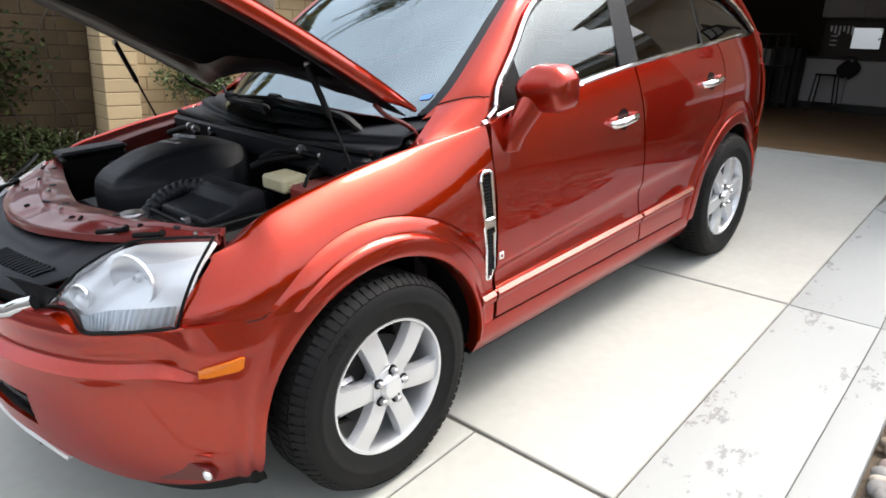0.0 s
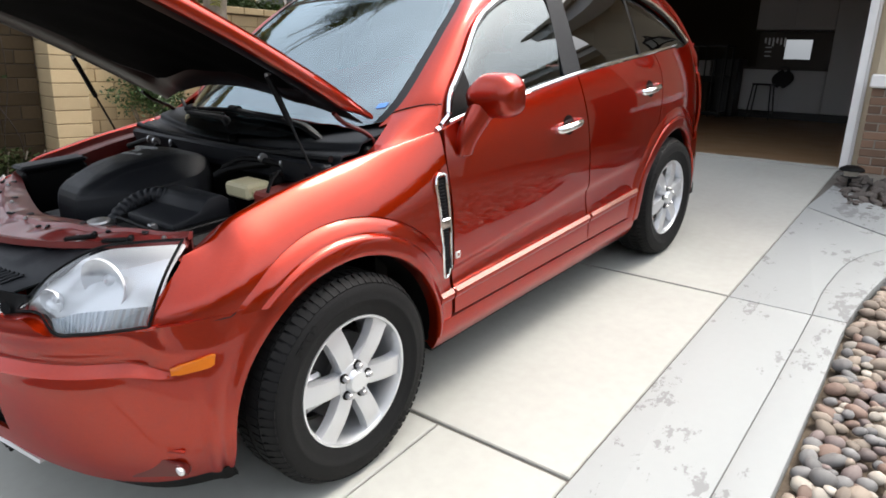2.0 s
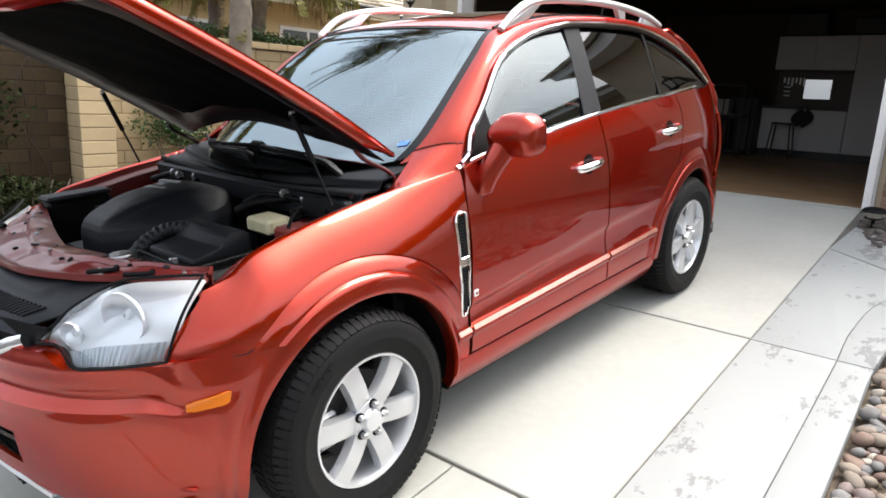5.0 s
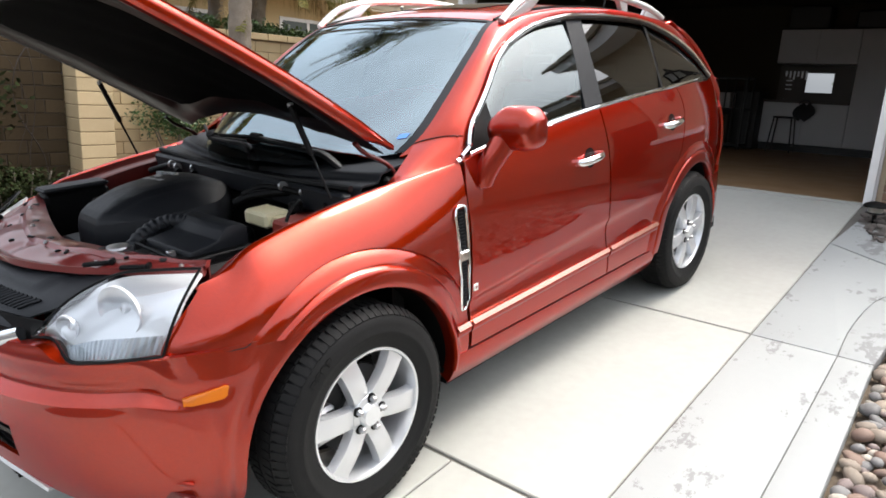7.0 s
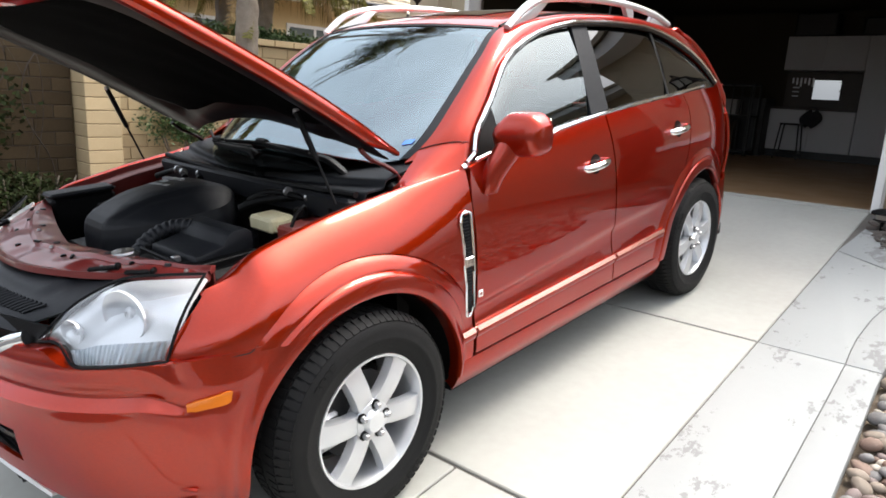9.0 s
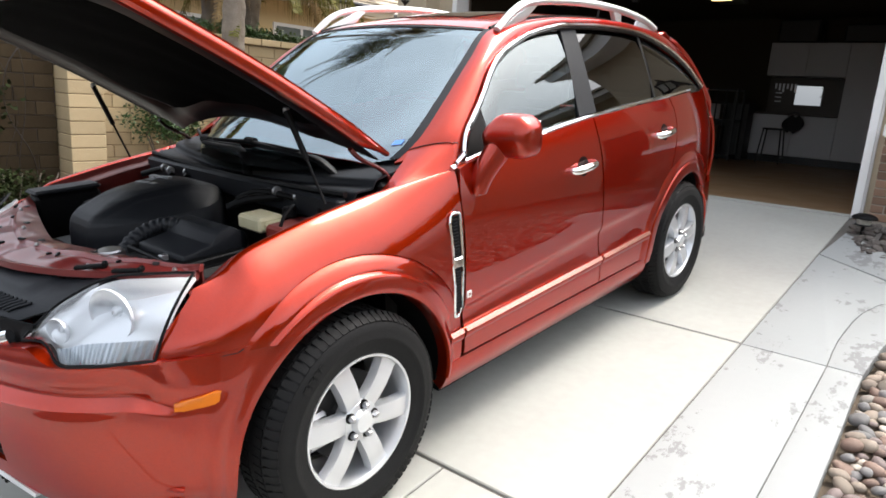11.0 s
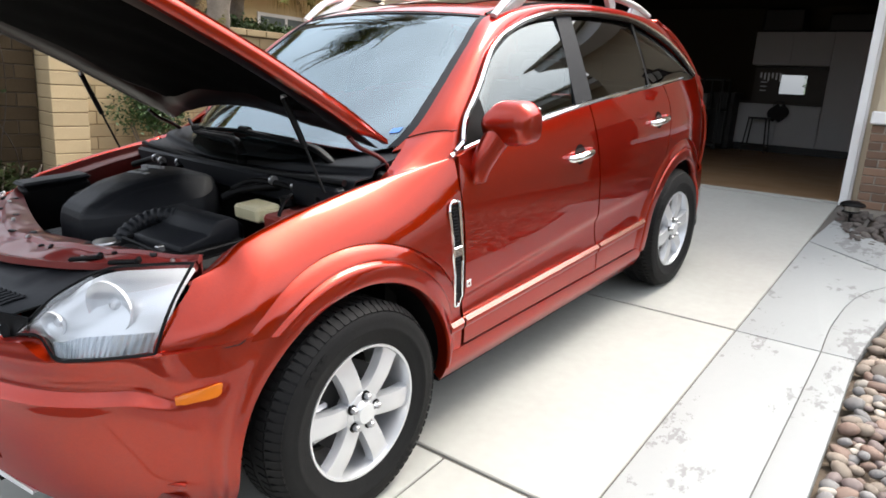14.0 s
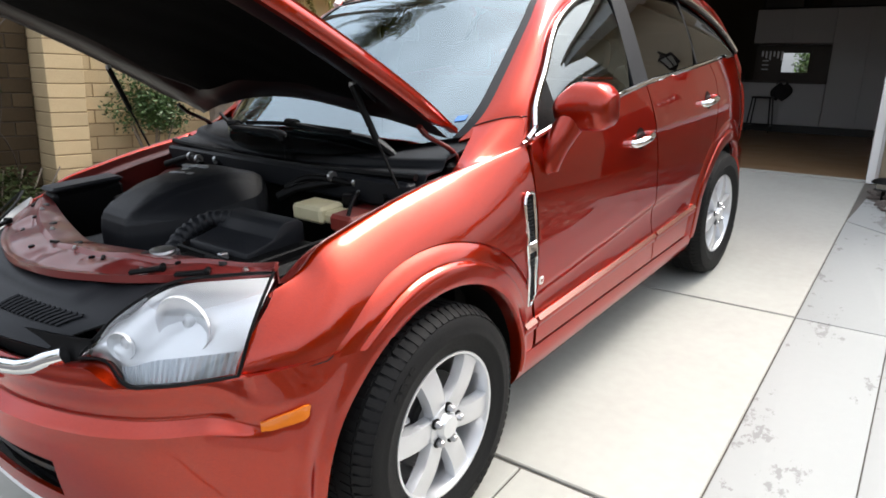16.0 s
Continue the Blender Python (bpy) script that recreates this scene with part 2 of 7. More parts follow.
def sheet(fn, nu, nv, thick=0.0, bm=None, closed=False, flip=False):
    """A grid of fn(u, v), with thickness behind its face and closed rims."""
    bm = bm or bmesh.new()
    cols = nu if closed else nu + 1
    pts = [[Vector(fn(i / nu, j / nv)) for j in range(nv + 1)] for i in range(cols)]
    front = [[bm.verts.new(p) for p in col] for col in pts]

    def faces(g, rev):
        for i in range(nu):
            a, b = g[i], g[(i + 1) % cols]
            for j in range(nv):
                q = (a[j], b[j], b[j + 1], a[j + 1])
                q = q[::-1] if rev else q
                if len({tuple(round(c, 5) for c in v.co) for v in q}) > 2:
                    try:
                        bm.faces.new(q)
                    except ValueError:
                        pass
    faces(front, flip)
    if thick:
        bm.normal_update()
        back = []
        for i in range(cols):
            col = []
            for j in range(nv + 1):
                i0, i1 = (max(i - 1, 0), min(i + 1, cols - 1)) if not closed else (i - 1, (i + 1) % cols)
                du = pts[i1][j] - pts[i0][j]
                dv = pts[i][min(j + 1, nv)] - pts[i][max(j - 1, 0)]
                n = du.cross(dv)
                n = n.normalized() if n.length > 1e-9 else Vector((0, 0, 0))
                col.append(bm.verts.new(pts[i][j] - n * thick * (-1 if flip else 1)))
            back.append(col)
        faces(back, not flip)
        rim = [] if closed else [(front[0], back[0], True), (front[-1], back[-1], False)]
        rim += [([c[0] for c in front], [c[0] for c in back], False), ([c[-1] for c in front], [c[-1] for c in back], True)]
        for k, (f, b, rv) in enumerate(rim):
            n = len(f)
            for j in range(n if (closed) else n - 1):
                q = (f[j], f[(j + 1) % n], b[(j + 1) % n], b[j])
                if rv != flip:
                    q = q[::-1]
                try:
                    bm.faces.new(q[::-1])
                except ValueError:
                    pass
    return bm


def tube(pts, r, n=8, bm=None, steps=0, flat=1.0):
    """A round rod along pts; r is a radius or a function of 0..1; flat squeezes it upright."""
    bm = bm or bmesh.new()
    ps = [cr(pts, k / steps) for k in range(steps + 1)] if steps else [Vector(p) for p in pts]
    rings, up = [], Vector((0, 0, 1))
    for i, p in enumerate(ps):
        d = (ps[min(i + 1, len(ps) - 1)] - ps[max(i - 1, 0)]).normalized()
        a = d.cross(up)
        if a.length < 0.05:
            a = d.cross(Vector((0, 1, 0)))
        a.normalize()
        b = a.cross(d)
        rr = r(i / (len(ps) - 1)) if callable(r) else r
        rings.append([bm.verts.new(p + (a * math.cos(k * math.tau / n) + b * math.sin(k * math.tau / n) * flat) * rr) for k in range(n)])
    for i in range(len(rings) - 1):
        for k in range(n):
            bm.faces.new((rings[i][k], rings[i + 1][k], rings[i + 1][(k + 1) % n], rings[i][(k + 1) % n]))
    bm.faces.new(rings[0])
    bm.faces.new(rings[-1][::-1])
    bmesh.ops.recalc_face_normals(bm, faces=bm.faces)
    return bm


def lathe(profile, n=48, bm=None, axis="X", at=(0, 0, 0), closed=False, caps=True):
    """Turns a profile of (along, radius) round an axis."""
    bm = bm or bmesh.new()
    rings = []
    for a, r in profile:
        ring = []
        for k in range(n):
            c, s = math.cos(k * math.tau / n) * r, math.sin(k * math.tau / n) * r
            p = {"X": (a, c, s), "Y": (c, a, s), "Z": (c, s, a)}[axis]
            ring.append(bm.verts.new(Vector(p) + Vector(at)))
        rings.append(ring)
    m = len(rings)
    for i in range(m if closed else m - 1):
        for k in range(n):
            bm.faces.new((rings[i][k], rings[i][(k + 1) % n], rings[(i + 1) % m][(k + 1) % n], rings[(i + 1) % m][k]))
    if caps and not closed:
        for ring in (rings[0], rings[-1]):
            bm.faces.new(ring)
    bmesh.ops.recalc_face_normals(bm, faces=bm.faces)
    return bm


def prism(outline, vec, bm=None, bevel=0.0):
    """A flat outline pushed along vec."""
    bm = bm or bmesh.new()
    vs = [bm.verts.new(p) for p in outline]
    f = bm.faces.new(vs)
    g = bmesh.ops.extrude_face_region(bm, geom=[f])
    nv = [e for e in g["geom"] if isinstance(e, bmesh.types.BMVert)]
    bmesh.ops.translate(bm, verts=nv, vec=vec)
    bmesh.ops.recalc_face_normals(bm, faces=bm.faces)
    if bevel:
        bmesh.ops.bevel(bm, geom=list({e for v in vs + nv for e in v.link_edges}), offset=bevel, segments=2, affect="EDGES", profile=0.5)
    return bm

# ---- surfaces of the place ----
CONCRETE = mat("driveway_concrete", (0.345, 0.345, 0.314), 0.85, var=0.85, scale=1.3, fine=0.45, bump=0.14, bump_scale=220, dark=(0.262, 0.262, 0.235))
STRIP = mat("weathered_pale_concrete", (0.275, 0.287, 0.283), 0.85, var=0.5, scale=1.6, fine=0.3, bump=0.12, bump_scale=200, dark=(0.245, 0.256, 0.252))
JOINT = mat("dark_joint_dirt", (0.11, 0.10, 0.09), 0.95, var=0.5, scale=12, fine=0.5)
SOIL = mat("dry_soil", (0.10, 0.075, 0.053), 0.95, var=0.7, scale=3, fine=0.6, bump=0.6, bump_scale=40)
STUCCO = mat("beige_stucco", (0.47, 0.40, 0.29), 0.9, var=0.3, scale=2.5, fine=0.25, bump=0.35, bump_scale=160, dark=(0.39, 0.32, 0.23))
STUCCO_TAN = mat("tan_stucco", (0.60, 0.46, 0.25), 0.9, var=0.3, scale=2.0, fine=0.2, bump=0.3, bump_scale=120, dark=(0.50, 0.37, 0.19))
WHITE = mat("white_trim_paint", (0.78, 0.78, 0.77), 0.45, var=0.25, scale=5, fine=0.15, dark=(0.66, 0.66, 0.65), bump=0.05)
BRICK = mat("brown_brick", (0.165, 0.10, 0.065), 0.85, var=0.6, scale=9, fine=0.4, bump=0.4, bump_scale=90, obrandom=0.35, dark=(0.12, 0.075, 0.05))
MORTAR = mat("grey_mortar", (0.30, 0.27, 0.23), 0.95, var=0.4, scale=20, fine=0.4)
BLOCK = mat("tan_slump_block", (0.50, 0.385, 0.225), 0.9, var=0.45, scale=5, fine=0.3, bump=0.35, bump_scale=70, obrandom=0.10, dark=(0.40, 0.30, 0.17))
BLOCK_MORTAR = mat("brown_mortar", (0.25, 0.18, 0.10), 0.95, var=0.4, scale=15, fine=0.4)
# Near-black base: the garage's dimness is put into the drywall colour.
DRYWALL = mat("shade_dark_drywall", (0.045, 0.038, 0.028), 0.9, var=0.3, scale=1.5, fine=0.1, dark=(0.035, 0.028, 0.02), spec=0.1)
EPOXY = mat("brown_garage_floor", (0.22, 0.135, 0.07), 0.5, var=0.6, scale=1.2, fine=0.4, dark=(0.15, 0.09, 0.048), rough_var=0.15)
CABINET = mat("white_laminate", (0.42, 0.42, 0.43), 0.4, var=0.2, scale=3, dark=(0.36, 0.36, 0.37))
DARK_WOOD = mat("dark_wood", (0.035, 0.024, 0.018), 0.5, var=0.6, scale=8, fine=0.3)
BLACK_METAL = mat("black_metal", (0.012, 0.012, 0.012), 0.45, 0.4, var=0.3, scale=20)
BAG = mat("dark_fabric", (0.02, 0.02, 0.024), 0.9, var=0.5, scale=20, bump=0.4, bump_scale=200)
DOOR_PANEL = mat("grey_white_door_panel", (0.27, 0.255, 0.24), 0.5, var=0.3, scale=4, fine=0.2)
TILE = mat("pale_roof_tile", (0.40, 0.345, 0.26), 0.9, var=0.5, scale=3, fine=0.4, island=0.14, dark=(0.30, 0.25, 0.185))
MIRROR = mat("mirror_glass", (0.9, 0.9, 0.9), 0.01, 1.0)
BARK = mat("grey_palm_bark", (0.20, 0.165, 0.13), 0.95, var=1.4, scale=7, fine=0.9, bump=1.0, bump_scale=28, dark=(0.085, 0.062, 0.045))
FROND = mat("palm_leaflet", (0.120, 0.110, 0.020), 0.6, var=0.6, scale=3, island=0.45, dark=(0.15, 0.105, 0.022), spec=0.15)
DRY_FROND = mat("dry_palm_leaflet", (0.30, 0.20, 0.09), 0.8, var=0.5, scale=3, island=0.3)
LEAF = mat("hedge_leaf", (0.05, 0.095, 0.025), 0.5, var=0.5, scale=6, island=0.4, dark=(0.03, 0.05, 0.015))
# Leaf darkened so that shade at the garden wall sits in its colour.
SHADED_LEAF = mat("shaded_vine_leaf", (0.018, 0.026, 0.007), 0.8, var=0.5, scale=6, island=0.5, dark=(0.03, 0.022, 0.01), spec=0.12)
LANTERN = mat("dark_bronze", (0.03, 0.022, 0.018), 0.5, 0.5, var=0.3, scale=20)
FROST = mat("seeded_lantern_glass", (0.55, 0.53, 0.47), 0.3, spec=0.6, trans=0.4)
WARM = glowing("warm_lamp_lens", (1.0, 0.62, 0.25), 3.2)
WIN_DARK = mat("dim_window_glass", (0.10, 0.13, 0.14), 0.06, spec=0.9)
STONE_MATS = [mat("river_stone_" + n, c, 0.7, var=0.5, scale=14, fine=0.4, bump=0.15, bump_scale=120, obrandom=0.25, island=0.0)
              for n, c in (("tan", (0.20, 0.162, 0.125)), ("grey", (0.155, 0.15, 0.145)), ("rust", (0.16, 0.105, 0.08)), ("pale", (0.31, 0.28, 0.235)), ("mauve", (0.155, 0.12, 0.11)))]
STONE_MIX = mat("river_stone_mix", (0.20, 0.16, 0.125), 0.75, var=0.5, scale=14, fine=0.4, bump=0.15, bump_scale=120, island=0.45)


def patchy(m, patch, level, scale):
    """Worn patches with ragged edges on a concrete material."""
    n, l = m.node_tree.nodes, m.node_tree.links
    b = n["Principled BSDF"]
    src = b.inputs["Base Color"].links[0].from_socket
    tc = n.new("ShaderNodeTexCoord")
    mp = n.new("ShaderNodeMapping")
    mp.inputs["Scale"].default_value = (1.0, 0.55, 1.0)
    a = n.new("ShaderNodeTexNoise")
    a.inputs["Scale"].default_value, a.inputs["Detail"].default_value, a.inputs["Roughness"].default_value = scale, 9.0, 0.72
    c = n.new("ShaderNodeTexNoise")
    c.inputs["Scale"].default_value, c.inputs["Detail"].default_value = scale * 0.16, 3.0
    mu = n.new("ShaderNodeMath")
    mu.operation = "MULTIPLY"
    rp = n.new("ShaderNodeMapRange")
    rp.inputs["From Min"].default_value, rp.inputs["From Max"].default_value = level, level + 0.012
    mx = n.new("ShaderNodeMix")
    mx.data_type = "RGBA"
    mx.inputs["B"].default_value = (*patch, 1)
    l.new(tc.outputs["Object"], mp.inputs["Vector"])
    l.new(mp.outputs[0], a.inputs["Vector"])
    l.new(mp.outputs[0], c.inputs["Vector"])
    l.new(a.outputs["Fac"], mu.inputs[0])
    l.new(c.outputs["Fac"], mu.inputs[1])
    l.new(mu.outputs[0], rp.inputs["Value"])
    l.new(rp.outputs[0], mx.inputs["Factor"])
    l.new(src, mx.inputs["A"])
    l.new(mx.outputs["Result"], b.inputs["Base Color"])


patchy(STRIP, (0.188, 0.190, 0.190), 0.308, 15.0)

# ---- ground: one sheet, sloping along the drive and level beyond ----
TAN = math.tan(radians(6.1))


def ground_z(x, y):
    return TAN * min(max(y, -2.5), 5.68)


def ground_line(k):
    """Uneven spacing: fine near the drive, out to the horizon."""
    s = abs(k)
    return math.copysign(s * 0.6 if s <= 24 else 14.4 + (s - 24) ** 3 * 1.1, k)


bm = bmesh.new()
K = list(range(-34, 35))
gv = [[bm.verts.new((ground_line(i), ground_line(j), ground_z(0, ground_line(j)) - 0.07)) for j in K] for i in K]
for i in range(len(K) - 1):
    for j in range(len(K) - 1):
        bm.faces.new((gv[i][j], gv[i + 1][j], gv[i + 1][j + 1], gv[i][j + 1]))
tagged(part("ground", bm, SOIL), "dry brown soil under the drive and planting beds", "ground", kind="structure")

DRIVE = SLOPE @ Matrix.Translation((1.551, 0, 0)) @ Matrix.Rotation(radians(2.5), 4, "Z")
drive = thing("driveway", DRIVE, "pale concrete driveway sloping up to the garage", "driveway", kind="structure")
G = 0.004


def slab(x0, y0, x1, y1, material, name="slab", z=0.0):
    """One cast panel with eased edges, joints left open round it."""
    b = bmesh.new()
    box(b, (x0 + G, y0 + G, -0.10), (x1 - G, y1 - G, z), 0.005)
    return part(name, b, material, drive)


slab(-5.1, 2.249, 0.0, 5.63, CONCRETE)
slab(-5.1, 0.395, 0.0, 2.241, CONCRETE)
slab(-5.1, -2.45, -0.58, 0.385, CONCRETE)
slab(-0.58, -2.45, 0.0, 0.385, CONCRETE)
part("joint_bed", boxes(((-5.1, -2.45, -0.11), (0.3, 5.63, -0.012))), JOINT, drive, "dark dirt in the joints")

walkway = thing("walkway", DRIVE, "weathered pale concrete walk with worn patches beside the drive", "walkway", kind="structure")


def strip_slab(outline):
    b = prism([(x, y, -0.10) for x, y in outline], (0, 0, 0.10), bevel=0.004)
    return part("slab", b, STRIP, walkway)


edge_d = table([-2.0, 0.8, 1.6, 2.36, 3.2, 4.2], [0.565, 0.580, 0.578, 0.580, 0.70, 1.05])
mid_d = table([-2.0, 0.93, 2.23, 2.62, 3.25, 3.7], [0.42, 0.420, 0.415, 0.405, 0.475, 0.72])


def edge(y):
    """Outer edge of the walk in the slope's frame."""
    return 1.551 + edge_d(y) - 0.0437 * y


def run(fn, y0, y1, off=0.0, n=8):
    return [(fn(lerp(y0, y1, k / n)) + off, lerp(y0, y1, k / n)) for k in range(n + 1)]


strip_slab([(G, -2.45)] + run(mid_d, -2.45, 2.235, -0.002, 24) + [(G, 2.235)])
strip_slab(run(mid_d, -2.45, 2.235, 0.002, 24) + run(edge_d, -2.45, 2.235, 0.0, 24)[::-1])
strip_slab([(G, 2.243)] + run(mid_d, 2.243, 3.68, -0.002) + [(G, 4.235)])
strip_slab(run(mid_d, 2.243, 3.68, 0.002) + run(edge_d, 2.243, 3.68)[::-1])
strip_slab([(G, 4.248), (0.72, 3.70), (1.0, 3.70), (1.1, 4.1), (0.42, 4.55), (0.06, 5.02)])
part("joint_bed", boxes(((0.0, -2.0, -0.11), (0.45, 3.9, -0.012))), JOINT, walkway, "dark dirt in the joints")

ASPHALT = mat("street_asphalt", (0.05, 0.05, 0.052), 0.9, var=0.5, scale=2, fine=0.5, bump=0.3, bump_scale=150)
# Unseen street, laid this near to darken what the bumper mirrors.
road = part("road", boxes(((-30, -14.0, -0.55), (30, -2.53, -0.285)), bevel=0.01), ASPHALT)
tagged(road, "unseen grey asphalt street added at the foot of the drive", "road", kind="structure")

# ---- the house with its open garage ----
HOUSE = Matrix.Translation((1.30, 5.65, 0.61)) @ Matrix.Rotation(radians(2.5), 4, "Z")
W0, HEAD, DEEP, CEIL = -4.80, 2.28, 7.45, 2.72


def wall(name, specs, material, label, category="wall"):
    ob = part(name, boxes(*specs), material, None, flat=True)
    ob.matrix_world = HOUSE
    return tagged(ob, label, category, kind="structure")


wall("wall_front_header", [((W0 - 0.09, 0, HEAD + 0.09), (0.09, 0.2, 3.1))], STUCCO, "beige stucco wall over the garage opening")
wall("wall_front_left", [((-5.12, 0, -0.1), (W0 - 0.085, 0.2, 3.1)), ((-5.62, -0.28, -0.4), (-5.12, 0.2, 3.1))], STUCCO, "beige stucco wall and pier beside the garage opening")
wall("wall_front_right", [((0.085, 0, -0.1), (1.3, 0.2, 3.1)), ((0.16, -0.14, 0.84), (1.3, 0.0, 3.1)), ((1.1, 0.2, -0.1), (1.3, 2.2, 3.1))], STUCCO, "beige stucco wall with a projecting pier")
wall("wall_garage_left", [((-5.30, 0.2, -0.1), (-5.10, DEEP, 3.0))], DRYWALL, "painted side wall of the garage, dimness put into its colour")
wall("wall_garage_right", [((0.75, 0.2, -0.1), (0.95, DEEP, 3.0))], DRYWALL, "painted side wall of the garage, dimness put into its colour")
wall("wall_garage_back", [((-5.30, DEEP, -0.1), (0.95, DEEP + 0.2, 3.0))], DRYWALL, "painted back wall of the garage, dimness put into its colour")
wall("ceiling", [((-5.10, 0.2, CEIL), (0.75, DEEP, CEIL + 0.1))], DRYWALL, "painted garage ceiling, dimness put into its colour", "ceiling")
wall("garage_floor", [((-5.10, 0.02, -0.2), (0.75, DEEP, 0.0))], EPOXY, "worn brown garage floor", "floor")
wall("door_sill", [((W0, -0.05, -0.15), (0.0, 0.02, 0.006))], CONCRETE, "pale concrete strip at the garage door line", "sill")
frame_ob = thing("door_frame", HOUSE, "white painted wooden trim round the garage opening", "trim", kind="structure")
for x in (W0 - 0.09, 0.0):
    part("jamb", boxes(((x, -0.025, -0.02), (x + 0.09, 0.22, HEAD + 0.09)), ((x + (0.02 if x else 0.0), -0.045, -0.02), (x + (0.09 if x else 0.07), -0.02, HEAD + 0.07)), bevel=0.004), WHITE, frame_ob)
part("head", boxes(((W0 + 0.002, -0.025, HEAD), (-0.002, 0.22, HEAD + 0.09)), ((W0 - 0.07, -0.045, HEAD), (0.07, -0.02, HEAD + 0.07)), bevel=0.004), WHITE, frame_ob)

roof = thing("house_roof", HOUSE, "pale tiled roof of the house over white eaves", "roof", kind="structure")
part("fascia", boxes(((-5.9, -0.62, 3.08), (1.42, -0.56, 3.28)), ((1.48, 1.42, 3.02), (6.0, 1.48, 3.18))), WHITE, roof, "white fascia board")
part("soffit", boxes(((-5.9, -0.56, 3.1), (1.42, 0.1, 3.14)), ((1.3, 1.48, 3.04), (6.0, 2.1, 3.08))), WHITE, roof)
part("tile_slope", prism([(-6.0, -0.70, 3.28), (1.5, -0.70, 3.28), (1.5, 4.0, 4.9), (-6.0, 4.0, 4.9)], (0, 0, 0.08)), TILE, roof)
part("tile_slope", prism([(1.5, 1.34, 3.18), (6.1, 1.34, 3.18), (6.1, 4.5, 4.2), (1.5, 4.5, 4.2)], (0, 0, 0.08)), TILE, roof)
part("tile_slope", prism([(1.5, 4.5, 4.2), (6.1, 4.5, 4.2), (6.1, 8.2, 3.0), (1.5, 8.2, 3.0)], (0, 0, 0.08)), TILE, roof)
part("tile_slope", prism([(-6.0, 4.0, 4.9), (1.5, 4.0, 4.9), (1.5, 9.0, 3.2), (-6.0, 9.0, 3.2)], (0, 0, 0.08)), TILE, roof)
wall("wall_side_left", [((-5.62, 0.2, -0.4), (-5.42, 7.9, 3.1))], STUCCO, "beige stucco side wall of the house")

wall("wall_porch", [((1.3, 2.0, -0.1), (6.0, 2.2, 3.05)), ((5.8, 2.2, -0.1), (6.0, 8.0, 3.05))], STUCCO, "beige stucco walls of the recessed entrance porch")
front = thing("entrance_door", HOUSE @ Matrix.Translation((2.2, 1.985, 0.0)), "dark wooden panelled entrance door", "door", kind="structure")
part("leaf", boxes(((0, -0.05, 0.0), (0.95, 0.0, 2.05)), ((0.1, -0.065, 0.15), (0.42, -0.045, 0.95)), ((0.53, -0.065, 0.15), (0.85, -0.045, 0.95)), ((0.1, -0.065, 1.1), (0.42, -0.045, 1.9)), ((0.53, -0.065, 1.1), (0.85, -0.045, 1.9)), bevel=0.004), DARK_WOOD, front)
part("knob", lathe([(-0.06, 0.02), (-0.10, 0.028), (-0.115, 0.0)], 12, axis="Y", at=(0.88, 0, 1.0)), STEEL, front)

# ---- overhead door, rolled up under the ceiling ----
door = thing("garage_door", HOUSE, "pale sectional garage door rolled up overhead", "garage door")
for k in range(4):
    y0 = 0.30 + k * 0.54
    part("panel", boxes(((W0 + 0.05, y0, HEAD + 0.12), (-0.05, y0 + 0.52, HEAD + 0.16)),
                        *[((W0 + 0.15 + i * 1.18, y0 + 0.06, HEAD + 0.105), (W0 + 1.1 + i * 1.18, y0 + 0.46, HEAD + 0.125)) for i in range(4)], bevel=0.004), DOOR_PANEL, door)
    for i in range(5):
        x = W0 + 0.2 + i * 1.1
        part("hinge", boxes(((x, y0 + 0.45, HEAD + 0.085), (x + 0.05, y0 + 0.61, HEAD + 0.118)), ((x - 0.02, y0 + 0.505, HEAD + 0.06), (x + 0.07, y0 + 0.555, HEAD + 0.10))), DARK_STEEL, door)
for x in (W0 - 0.02, 0.0):
    part("track", boxes(((x - 0.02, 0.22, 0.0), (x + 0.02, 0.27, HEAD + 0.1)), ((x - 0.02, 0.22, HEAD + 0.07), (x + 0.02, 3.2, HEAD + 0.12))), STEEL, door)

opener = thing("door_opener", HOUSE, "garage door opener with a lit warm lamp under the ceiling", "door opener")
part("rail", boxes(((-2.43, 0.2, 2.50), (-2.37, 3.2, 2.55))), STEEL, opener)
part("housing", boxes(((-2.6, 3.0, 2.42), (-2.2, 3.5, 2.62)), bevel=0.02), BLACK_METAL, opener)
part("lens", boxes(((-2.56, 2.90, 2.40), (-2.27, 2.99, 2.535)), bevel=0.015), WARM, opener, "warm glowing lamp lens")
for x in (-2.55, -2.25):
    part("hanger", boxes(((x, 3.2, 2.6), (x + 0.03, 3.24, CEIL))), STEEL, opener)

# ---- the car: faces -y, its left side is +x, front axle over the origin of the slope ----
car = thing("car", SLOPE, "red metallic sport utility vehicle parked with its bonnet open", "car")
WB, ZH = 2.707, 0.348          # rear arch centre, height of the arch centres
R_TYRE = 0.371
R_ARCH, R_FLARE = 0.452, 0.588

side_prof = table([0.18, 0.27, 0.36, 0.46, 0.58, 0.70, 0.85, 1.00, 1.10, 1.20, 1.30],
                  [0.80, 0.850, 0.878, 0.888, 0.890, 0.897, 0.898, 0.886, 0.868, 0.838, 0.800])
front_in = table([-0.75, -0.66, -0.60, -0.52, -0.45, -0.36, -0.25], [0.25, 0.160, 0.100, 0.050, 0.022, 0.006, 0.0])
rear_in = table([2.2, 2.7, 3.0, 3.2, 3.4, 3.55, 3.66], [0.0, 0.014, 0.044, 0.082, 0.155, 0.25, 0.38])
crease_z = table([0.5, 1.2, 1.7, 2.3], [0.585, 0.64, 0.68, 0.70])


